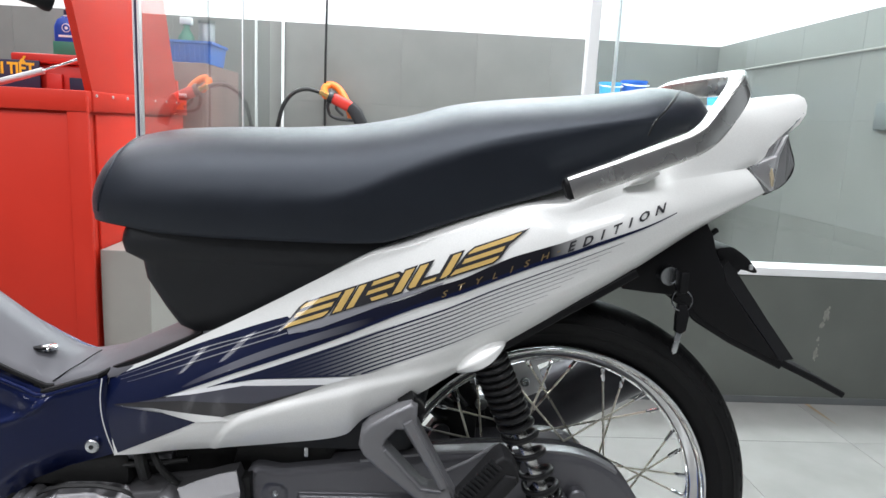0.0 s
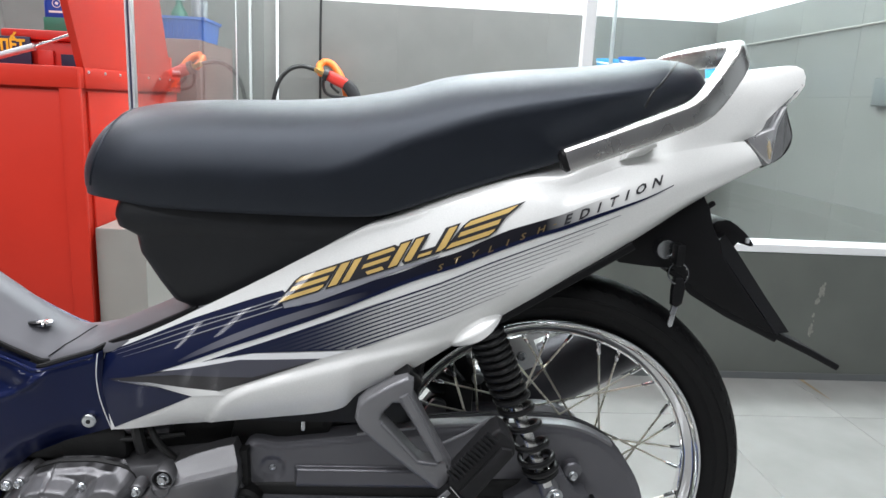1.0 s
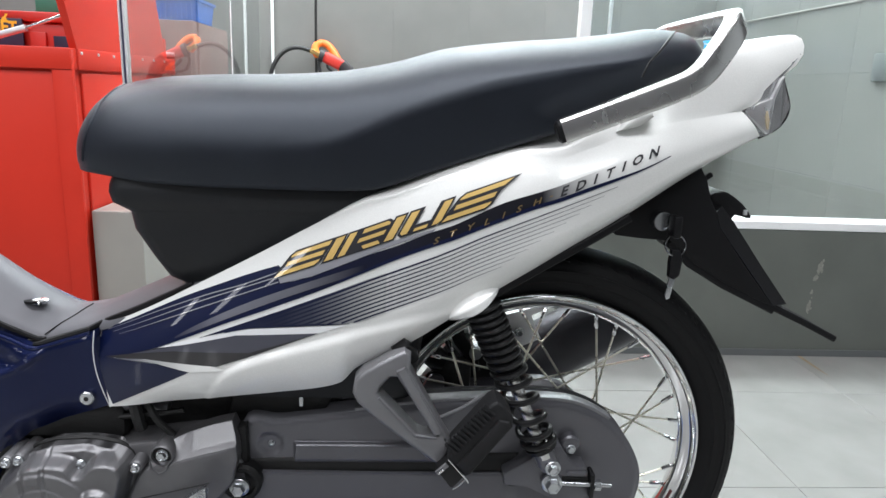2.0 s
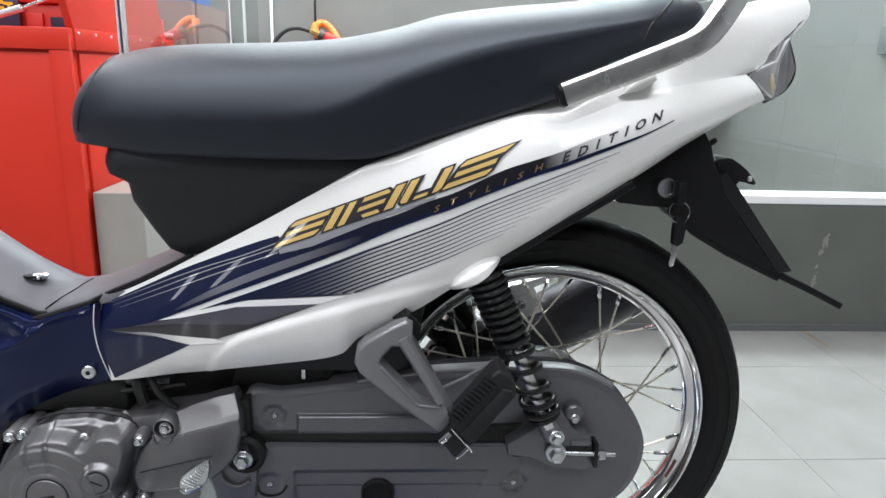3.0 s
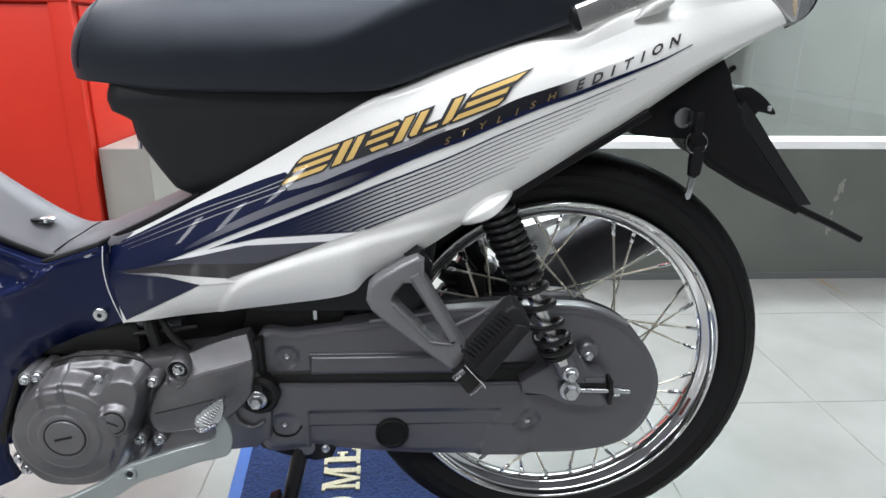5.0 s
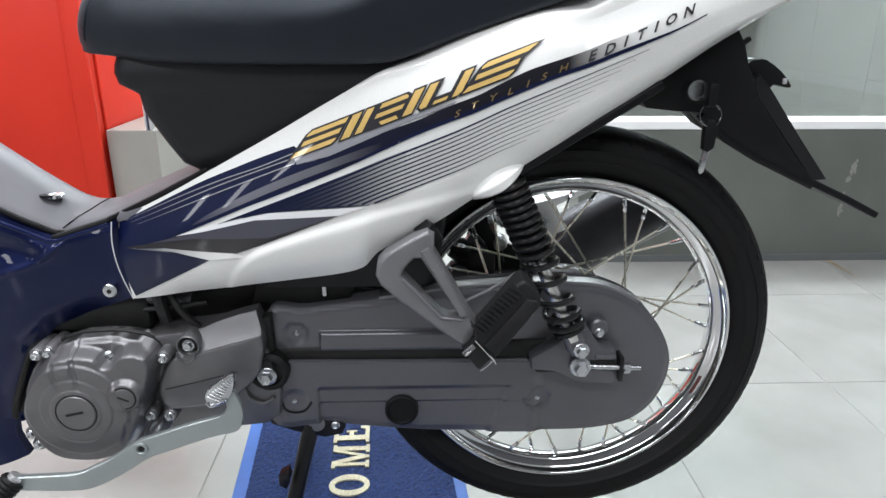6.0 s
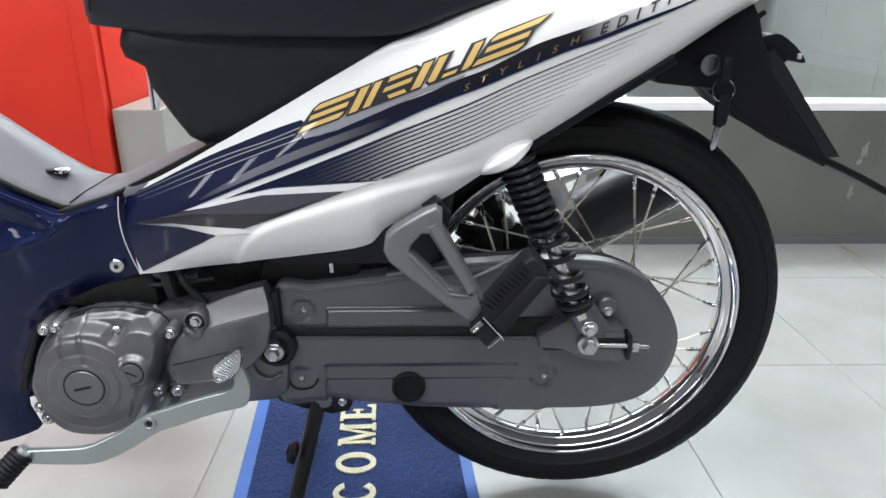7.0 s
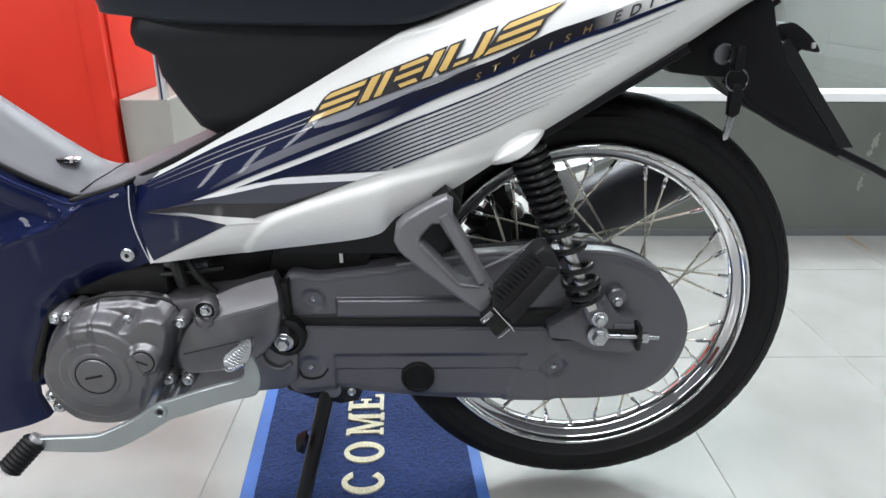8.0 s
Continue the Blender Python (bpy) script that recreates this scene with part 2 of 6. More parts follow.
def smooth_outline(points, n=4):
    """A closed outline rounded by Catmull-Rom."""
    k = len(points)
    out = []
    for i in range(k):
        p0, p1, p2, p3 = (Vector(points[(i + j - 1) % k]) for j in range(4))
        for q in range(n):
            s = q / n
            out.append(tuple(0.5 * ((2 * p1) + (p2 - p0) * s + (2 * p0 - 5 * p1 + 4 * p2 - p3) * s * s + (3 * p1 - p0 - 3 * p2 + p3) * s**3)))
    return out


def ring_mesh(bm, rings, closed=True, caps=True, loop=False):
    """Quads between rings of points with equal counts."""
    rows = [[bm.verts.new(p) for p in ring] for ring in rings]
    k = len(rows[0])
    pairs = list(zip(rows, rows[1:])) + ([(rows[-1], rows[0])] if loop else [])
    for a, b in pairs:
        for i in range(k if closed else k - 1):
            j = (i + 1) % k
            bm.faces.new((a[i], a[j], b[j], b[i]))
    if caps and closed and not loop:
        bm.faces.new(rows[0][::-1])
        bm.faces.new(rows[-1])
    return bm


def sweep(points, profile, up=(0, 1, 0), bm=None, loop=False, scale=None):
    """A profile of (side, up) pairs carried along points; `up` steers its turn."""
    bm = bm or bmesh.new()
    pts = [Vector(p) for p in points]
    rings = []
    for i, p in enumerate(pts):
        a, b = pts[i - 1] if (i or loop) else p, pts[(i + 1) % len(pts)] if (i < len(pts) - 1 or loop) else p
        way = (b - a).normalized()
        side = way.cross(Vector(up)).normalized()
        top = side.cross(way)
        k = scale[i] if scale else 1
        rings.append([p + side * u * k + top * v * k for u, v in profile])
    return ring_mesh(bm, rings, True, True, loop)


def circle(r, n=12, squash=1.0):
    return [(r * math.cos(2 * math.pi * i / n), r * squash * math.sin(2 * math.pi * i / n)) for i in range(n)]


def round_box(w, h, r=0.3):
    """A rounded rectangle profile, w by h, corners r of the short half."""
    c = r * min(w, h) / 2
    out = []
    for sx, sy, a0 in ((1, 1, 0), (-1, 1, 90), (-1, -1, 180), (1, -1, 270)):
        for k in range(4):
            a = radians(a0 + 30 * k)
            out.append((sx * (w / 2 - c) + c * math.cos(a), sy * (h / 2 - c) + c * math.sin(a)))
    return out


def tube(points, r, n=10, up=(0.03, 1, 0.02), bm=None):
    return sweep(points, circle(r, n), up, bm)


def lathe(profile, centre, axis="y", n=48, bm=None, loop=False, caps=True):
    """Turns (radius, along) pairs round an axis."""
    bm = bm or bmesh.new()
    rings = []
    for r, s in profile:
        ring = []
        for i in range(n):
            a = 2 * math.pi * i / n
            u, v = r * math.cos(a), r * math.sin(a)
            ring.append(Vector(centre) + Vector({"y": (u, s, v), "z": (u, v, s), "x": (s, u, v)}[axis]))
        rings.append(ring)
    return ring_mesh(bm, rings, True, caps, loop)


def plate(outline, y0, y1, bevel=0.0, holes=(), segments=2, bm=None):
    """A plate cut to an (x, z) outline, from y0 (front) to y1."""
    bm = bm or bmesh.new()
    own = bmesh.new()
    edges = []
    for ring in (outline, *holes):
        vs = [own.verts.new((x, y0, z)) for x, z in ring]
        edges += [own.edges.new((vs[i], vs[(i + 1) % len(vs)])) for i in range(len(vs))]
    if holes:
        bmesh.ops.triangle_fill(own, use_beauty=True, use_dissolve=False, edges=edges)
    else:
        own.faces.new(own.verts[:])
    front = own.faces[:]
    rim = [e for e in own.edges if len(e.link_faces) == 1]
    more = bmesh.ops.extrude_face_region(own, geom=front)
    moved = [v for v in more["geom"] if isinstance(v, bmesh.types.BMVert)]
    bmesh.ops.translate(own, verts=moved, vec=(0, y1 - y0, 0))
    if not any(f in own.faces for f in front):
        pass
    bmesh.ops.recalc_face_normals(own, faces=own.faces)
    if bevel:
        sharp = [e for e in own.edges if len(e.link_faces) == 2 and e.calc_face_angle() > 0.9 and abs(e.verts[0].co.y - y0) < 1e-6 and abs(e.verts[1].co.y - y0) < 1e-6]
        bmesh.ops.bevel(own, geom=sharp, offset=bevel, segments=segments, affect="EDGES", profile=0.5, clamp_overlap=True)
    me = bpy.data.meshes.new("join")
    own.to_mesh(me)
    own.free()
    bm.from_mesh(me)
    bpy.data.meshes.remove(me)
    return bm


def block(x0, x1, y0, y1, z0, z1, bevel=0.0, bm=None, segments=2):
    bm = bm or bmesh.new()
    own = bmesh.new()
    bmesh.ops.create_cube(own, size=1, matrix=Matrix.Translation(((x0 + x1) / 2, (y0 + y1) / 2, (z0 + z1) / 2)) @ Matrix.Diagonal((x1 - x0, y1 - y0, z1 - z0, 1)))
    if bevel:
        bmesh.ops.bevel(own, geom=own.edges[:], offset=bevel, segments=segments, affect="EDGES", profile=0.5)
    me = bpy.data.meshes.new("join")
    own.to_mesh(me)
    own.free()
    bm.from_mesh(me)
    bpy.data.meshes.remove(me)
    return bm


def drape(outline, depth, lift=0.0, cell=0.012, thick=0.0, holes=(), bm=None, cuts=()):
    """A sheet cut to an (x, z) outline and laid on the surface y = depth(x, z), lifted towards -y; thick: its side walls' depth."""
    own = bmesh.new()
    edges = []
    for ring in (outline, *holes):
        vs = [own.verts.new((x, 0, z)) for x, z in ring]
        edges += [own.edges.new((vs[i], vs[(i + 1) % len(vs)])) for i in range(len(vs))]
    bmesh.ops.triangle_fill(own, use_beauty=True, use_dissolve=False, edges=edges)
    xs, zs = [p[0] for p in outline], [p[1] for p in outline]
    for low, high, axis in ((min(xs), max(xs), 0), (min(zs), max(zs), 2)):
        for k in range(1, int((high - low) / cell) + 1):
            at = [0, 0, 0]
            at[axis] = low + k * cell
            way = [0, 0, 0]
            way[axis] = 1
            bmesh.ops.bisect_plane(own, geom=own.verts[:] + own.edges[:] + own.faces[:], plane_co=at, plane_no=way, dist=1e-6)
    for axis, value in cuts:
        at, way = [0, 0, 0], [0, 0, 0]
        if isinstance(axis, tuple):
            at, way = (axis[0], 0, axis[1]), (value[0], 0, value[1])
        else:
            at[axis], way[axis] = value, 1
        bmesh.ops.bisect_plane(own, geom=own.verts[:] + own.edges[:] + own.faces[:], plane_co=at, plane_no=way, dist=1e-6)
    if thick:
        front = own.faces[:]
        more = bmesh.ops.extrude_face_region(own, geom=front)
        back = {v for v in more["geom"] if isinstance(v, bmesh.types.BMVert)}
        bmesh.ops.delete(own, geom=[f for f in own.faces if all(v in back for v in f.verts)], context="FACES")
    else:
        back = set()
    for v in own.verts:
        v.co.y = depth(v.co.x, v.co.z) - lift + (thick if v in back else 0)
    me = bpy.data.meshes.new("join")
    own.to_mesh(me)
    own.free()
    bm = bm or bmesh.new()
    bm.from_mesh(me)
    bpy.data.meshes.remove(me)
    return bm


def hex_bolt(x, y, z, r, parent, name="bolt", washer=1.45, height=0.007, mat=None):
    """A flanged hexagon bolt head that faces -y, seated at y."""
    bm = lathe([(0.001, 0.002), (r * washer, 0.002), (r * washer, -0.0015), (r * washer * 0.9, -0.0025), (r * 0.98, -0.003)], (x, y, z), n=20)
    lathe([(r, -0.0028), (r, -height * 0.8), (r * 0.86, -height), (r * 0.6, -height), (r * 0.55, -height + 0.001), (0.0005, -height + 0.001)], (x, y, z), n=6, bm=bm)
    return part(name, bm, mat or ZINC, parent, smooth=30)


def screw_head(x, y, z, r, parent, mat=None, name="screw"):
    bm = lathe([(0.0005, 0.001), (r, 0.001), (r, -0.001), (r * 0.8, -0.0025), (r * 0.45, -0.003), (r * 0.4, -0.0012), (0.0005, -0.0012)], (x, y, z), n=16)
    return part(name, bm, mat or ZINC, parent)


# ---- room ----
CURB_Y, BACK_Y, BAND_Z, CURB_Z = 1.09, 2.85, 1.305, 0.41


def structure(name, bm, mat, label, category="wall"):
    return tagged(part(name, bm, mat, None, smooth=0), label, category, kind="structure")


floor = structure("floor", block(-4.5, 3.5, -4.5, 3.2, -0.08, -0.0015), GROUT, "grey grout bed under the pale floor tiles", "floor")
wall_north = structure("wall_north", block(-4.5, 3.5, BACK_Y, BACK_Y + 0.15, 0, 3.1), PLASTER, "white painted back wall above a grey tile band")
wall_east = structure("wall_east", block(1.46, 1.60, CURB_Y + 0.12, BACK_Y, 0, 3.1), PLASTER, "white painted side wall of the wash bay")
wall_far_east = structure("wall_far_east", block(3.5, 3.65, -4.5, 3.2, 0, 3.1), GREY_WALL, "grey painted showroom wall")
wall_west = structure("wall_west", block(-4.65, -4.5, -4.5, 3.2, 0, 3.1), GREY_WALL, "grey painted showroom wall")
ceiling = structure("ceiling", block(-4.65, 3.65, -4.7, 3.2, 3.1, 3.2), CEILING, "plain white showroom ceiling", "ceiling")
wall_south = structure("wall_south", block(-4.65, 3.65, -4.75, -4.6, 0, 3.1), GREY_WALL, "grey painted showroom wall")


def curb(name, x0, x1, y0, y1, mat, label):
    return structure(name, block(x0, x1, y0, y1, 0, CURB_Z, 0.003), mat, label, "low wall")


curb("curb_wall_east", 0.28, 1.60, CURB_Y, CURB_Y + 0.12, CURB_TILE, "low dark grey tiled curb wall under the glass")
curb("curb_wall_west", -1.087, -0.947, CURB_Y, BACK_Y, CURB_LIGHT, "low pale grey tiled curb wall beside the red bench")


# ---- motorcycle ----
AXLE = (0.0, 0.0, 0.305)
bike = empty_thing("motorcycle", "white and navy underbone motorcycle with black seat, on its centre stand", "motorcycle")

# tail fairing: lower edge, shoulder, half width, all by distance along the bike
fair_low = hermite([(-0.566, 0.394), (-0.50, 0.4055), (-0.434, 0.416), (-0.418, 0.420), (-0.348, 0.431), (-0.29, 0.440), (-0.268, 0.447), (-0.25, 0.466), (-0.188, 0.499), (-0.14, 0.531), (-0.086, 0.566), (-0.014, 0.611), (0.048, 0.648), (0.124, 0.694), (0.168, 0.714), (0.20, 0.728), (0.237, 0.745), (0.27, 0.77)])
fair_high = hermite([(-0.566, 0.491), (-0.50, 0.524), (-0.431, 0.562), (-0.364, 0.599), (-0.301, 0.635), (-0.257, 0.659), (-0.239, 0.667), (-0.208, 0.674), (-0.147, 0.698), (-0.086, 0.718), (-0.056, 0.723), (-0.025, 0.721), (0.006, 0.731), (0.05, 0.748), (0.105, 0.763), (0.16, 0.772), (0.206, 0.779), (0.24, 0.784), (0.268, 0.79)])
fair_wide = hermite([(-0.566, 0.078), (-0.50, 0.101), (-0.43, 0.116), (-0.366, 0.123), (-0.30, 0.127), (-0.22, 0.130), (-0.14, 0.132), (-0.056, 0.131), (0.013, 0.126), (0.073, 0.117), (0.124, 0.105), (0.168, 0.090), (0.20, 0.076), (0.235, 0.058), (0.268, 0.045)])
fair_crease = hermite([(-0.44, 0.400), (-0.428, 0.424), (-0.407, 0.457), (-0.382, 0.475), (-0.336, 0.492), (-0.246, 0.519), (-0.207, 0.529), (-0.144, 0.546), (-0.09, 0.562), (-0.04, 0.590)])
deck_high = hermite([(-0.566, 0.465), (-0.45, 0.525), (-0.36, 0.585), (-0.30, 0.632), (-0.22, 0.684), (-0.173, 0.706), (-0.086, 0.736), (-0.024, 0.748), (0.02, 0.776), (0.08, 0.812), (0.13, 0.834), (0.18, 0.853), (0.235, 0.867), (0.268, 0.872), (0.29, 0.874)])


def fair_y(x, z):
    """How far the tail fairing's side stands from the middle (negative: near side)."""
    low, high, w = fair_low(x), fair_high(x), fair_wide(x)
    v = (z - low) / (high - low)
    y = w - 0.018 * max(0, 0.28 - v) ** 2 / 0.0784 * smoothstep(-0.56, -0.45, x) - 0.020 * max(0, v - 0.45) ** 2 / 0.3025
    y += 0.0042 * smoothstep(-0.004, 0.0110, fair_crease(x) - z) * smoothstep(-0.44, -0.425, x) * (1 - smoothstep(-0.12, -0.06, x))
    y -= 0.016 * smoothstep(0.09, 0.22, x) * smoothstep(0.25, 0.0, v)
    return -y


tail_out = hermite([(0, 0.0), (0.10, 0.019), (0.24, 0.042), (0.42, 0.0790), (0.50, 0.0812), (0.58, 0.0785), (0.68, 0.068), (1.0, 0.050)])
tail_up = hermite([(0, 0.0), (0.10, 0.10), (0.24, 0.36), (0.42, 0.72), (0.50, 0.85), (0.58, 0.95), (0.68, 1.0), (1.0, 1.0)])


def fairing_side(sign):
    bm = bmesh.new()
    rings = []
    nu, nv, nd = 200, 80, 14
    for i in range(nu + 1):
        u = i / nu
        ring = []
        for j in range(nv + 1):
            v = j / nv
            front = -0.5515 - 0.013 * v
            rear = 0.2365 - 0.0305 * v
            x = front + (rear - front) * u
            z = fair_low(x) + (fair_high(x) - fair_low(x)) * v
            ring.append((x, sign * -fair_y(x, z), z))
        x0, top = ring[-1][0], ring[-1]
        for j in range(1, nd + 1):
            s = j / nd
            tail = smoothstep(0.80, 1.0, u)
            x = x0 + tail_out(s) * tail
            reach = smoothstep(0.0, 0.07, x)
            inner_y = (abs(top[1]) - 0.042) * (1 - reach)
            y = abs(top[1]) + (inner_y - abs(top[1])) * s
            z = top[2] + (deck_high(x) - top[2]) * (s ** 0.42 * (1 - reach) + (math.sin(min(1, s / 0.62) * math.pi / 2) * (1 - tail) + tail_up(s) * tail) * reach)
            z -= 0.002 * math.sin(math.pi * min(1, 1.15 * s)) * smoothstep(-0.27, -0.20, x) * (1 - smoothstep(0.0, 0.05, x))
            ring.append((x, sign * y, z))
        rings.append(ring)
    ring_mesh(bm, rings, closed=False)
    return bm


part("side_panel", fairing_side(-1), WHITE, bike, "pearl white tail side panel with navy and gold graphics", smooth=60)
part("side_panel", fairing_side(1), WHITE, bike, "pearl white tail side panel", smooth=60)

# graphics on the near side panel
def film(name, outline, mat, lift=0.0006, label="", parent=None):
    return part(name, drape(outline, fair_y, lift, 0.011), mat, parent or bike, label, smooth=180, surface=fair_y)


def band(low, high, x0, x1, n=24):
    """An outline between two curves."""
    xs = [x0 + (x1 - x0) * i / n for i in range(n + 1)]
    return [(x, low(x)) for x in xs] + [(x, high(x)) for x in reversed(xs)]


stripe_high = hermite([(-0.566, 0.4865), (-0.52, 0.5095), (-0.478, 0.531), (-0.443, 0.548), (-0.41, 0.562), (-0.377, 0.5755), (-0.345, 0.587), (-0.334, 0.590), (-0.328, 0.572), (-0.30, 0.581), (-0.27, 0.593), (-0.239, 0.606), (-0.203, 0.619), (-0.172, 0.633), (-0.14, 0.645), (-0.116, 0.657), (-0.086, 0.671), (-0.056, 0.681), (-0.025, 0.691), (0.006, 0.704), (0.037, 0.716), (0.066, 0.728)])
stripe_low = hermite([(-0.566, 0.461), (-0.552, 0.462), (-0.512, 0.4725), (-0.481, 0.4842), (-0.433, 0.505), (-0.399, 0.520), (-0.366, 0.533), (-0.334, 0.546), (-0.302, 0.559), (-0.27, 0.573), (-0.239, 0.588), (-0.203, 0.605), (-0.171, 0.618), (-0.146, 0.627), (-0.116, 0.640), (-0.085, 0.653), (-0.055, 0.665), (-0.024, 0.675), (0.007, 0.687), (0.038, 0.699), (0.07, 0.712), (0.103, 0.728)])
flash_low = hermite([(-0.482, 0.482), (-0.434, 0.500), (-0.40, 0.514), (-0.367, 0.527), (-0.334, 0.540), (-0.302, 0.553), (-0.27, 0.566), (-0.245, 0.577), (-0.20, 0.595), (-0.15, 0.6155), (-0.115, 0.632), (-0.05, 0.659), (0.0, 0.679), (0.04, 0.695)])
film("main_stripe", band(stripe_low, stripe_high, -0.562, 0.066, 90), DECAL_FADE, 0.0009)
film("navy_underline", band(lambda x: stripe_low(x) - 0.0012 * smoothstep(-0.27, -0.19, x), lambda x: stripe_low(x) + 0.0032 * smoothstep(0.105, 0.0, x), -0.27, 0.102, 36), DECAL_NAVY, 0.0015)
film("navy_lower_field", [(-0.5635, 0.484), (-0.552, 0.4625), (-0.478, 0.4635), (-0.444, 0.457), (-0.49, 0.432), (-0.5465, 0.401), (-0.5535, 0.418), (-0.5600, 0.445)], DECAL_NAVY, 0.0011)
film("silver_zigzag", [(-0.482, 0.4835), (-0.447, 0.4965), (-0.371, 0.5155), (-0.259, 0.5245), (-0.292, 0.5135), (-0.387, 0.507), (-0.441, 0.4925)], DECAL_WHITE, 0.0017)
film("charcoal_wedge", [(-0.552, 0.4622), (-0.512, 0.4728), (-0.480, 0.4842), (-0.387, 0.507), (-0.292, 0.5135), (-0.376, 0.480), (-0.413, 0.466), (-0.490, 0.466)], DECAL_DARK, 0.0015)
film("slate_wedge", [(-0.517, 0.4720), (-0.476, 0.4838), (-0.387, 0.507), (-0.292, 0.5135), (-0.372, 0.4865), (-0.462, 0.4820)], DECAL_SLATE, 0.0018)
DECAL_TIP = fading_film("navy_to_white_wedge_film", [(-0.552, (0.020, 0.022, 0.040)), (-0.515, (0.14, 0.145, 0.17)), (-0.475, (0.50, 0.505, 0.50)), (-0.435, (0.79, 0.795, 0.775))])
film("silver_wedge", [(-0.553, 0.4612), (-0.497, 0.4680), (-0.413, 0.4668), (-0.400, 0.4625), (-0.443, 0.4572), (-0.490, 0.4650)], DECAL_TIP, 0.0018)
DECAL_BAND = fading_film("grey_to_black_fading_film", [(-0.46, (0.030, 0.032, 0.060)), (-0.40, (0.150, 0.152, 0.180)), (-0.31, (0.110, 0.112, 0.130)), (-0.24, (0.0050, 0.0056, 0.018))])
film("grey_band", band(hermite([(-0.462, 0.4960), (-0.404, 0.5225), (-0.357, 0.5430), (-0.300, 0.5655), (-0.243, 0.5865), (-0.187, 0.6075)]), hermite([(-0.462, 0.4975), (-0.441, 0.5110), (-0.403, 0.5315), (-0.357, 0.5525), (-0.300, 0.5745), (-0.243, 0.5950), (-0.187, 0.6115)]), -0.460, -0.238, 26), DECAL_BAND, 0.00135)
film("silver_ground", [(-0.336, 0.5695), (-0.30, 0.5795), (-0.27, 0.5925), (-0.22, 0.6145), (-0.165, 0.636), (-0.162, 0.6395), (-0.215, 0.622), (-0.27, 0.6015), (-0.29, 0.5945), (-0.339, 0.577)], DECAL_GREY, 0.0013)
for line in ([(-0.552, 0.4915), (-0.531, 0.5015), (-0.477, 0.5265), (-0.422, 0.5495), (-0.377, 0.5655), (-0.338, 0.5815)], [(-0.544, 0.4910), (-0.49, 0.5150), (-0.425, 0.5435), (-0.338, 0.5765)], [(-0.534, 0.4905), (-0.48, 0.5135), (-0.41, 0.5425), (-0.338, 0.5705)]):
    line_z = hermite(line)
    film("silver_pinstripe", band(line_z, lambda x, f=line_z, a=line[0][0]: f(x) + 0.0003 + 0.0010 * smoothstep(a, a + 0.10, x), line[0][0], -0.338, 22), DECAL_GREY, 0.0018)
# fine speed lines that run out of a navy field and thin out towards the rear
field_low = hermite([(-0.44, 0.4975), (-0.407, 0.5075), (-0.37, 0.5165), (-0.316, 0.5215), (-0.255, 0.5268), (-0.244, 0.5290), (-0.214, 0.5415)])
DECAL_FIELD = fading_film("navy_to_white_fading_film", [(-0.365, (0.0030, 0.0068, 0.034)), (-0.330, (0.012, 0.016, 0.042)), (-0.300, (0.050, 0.055, 0.080)), (-0.270, (0.17, 0.175, 0.19)), (-0.245, (0.36, 0.365, 0.36)), (-0.216, (0.60, 0.605, 0.59))])
film("fading_field", band(lambda x: min(field_low(x), flash_low(x) - 0.0012), lambda x: flash_low(x) - 0.0008, -0.438, -0.216, 30), DECAL_FIELD, 0.0012)
film("field_edge", band(lambda x: field_low(x) - 0.0006, lambda x: field_low(x) + 0.0016 * smoothstep(-0.256, -0.30, x), -0.40, -0.257, 14), DECAL_NAVY, 0.0016)
for k in range(10):
    line_z = lambda x, k=k: flash_low(x) - 0.0030 - 0.00475 * k
    x0 = next(x for x in [-0.36 + 0.002 * i for i in range(60)] if line_z(x) > field_low(x) + 0.0005)
    x1 = 0.040 - 0.0140 * k
    wide = lambda x, a=x0, b=x1, k=k: (0.0021 if k else 0.0030) * (1 - 0.85 * ((x - a) / (b - a)) ** 1.3) / 2
    film("speed_line", band(lambda x, f=line_z, w=wide: f(x) - w(x), lambda x, f=line_z, w=wide: f(x) + w(x), x0, x1, 16), DECAL_NAVY, 0.0015)

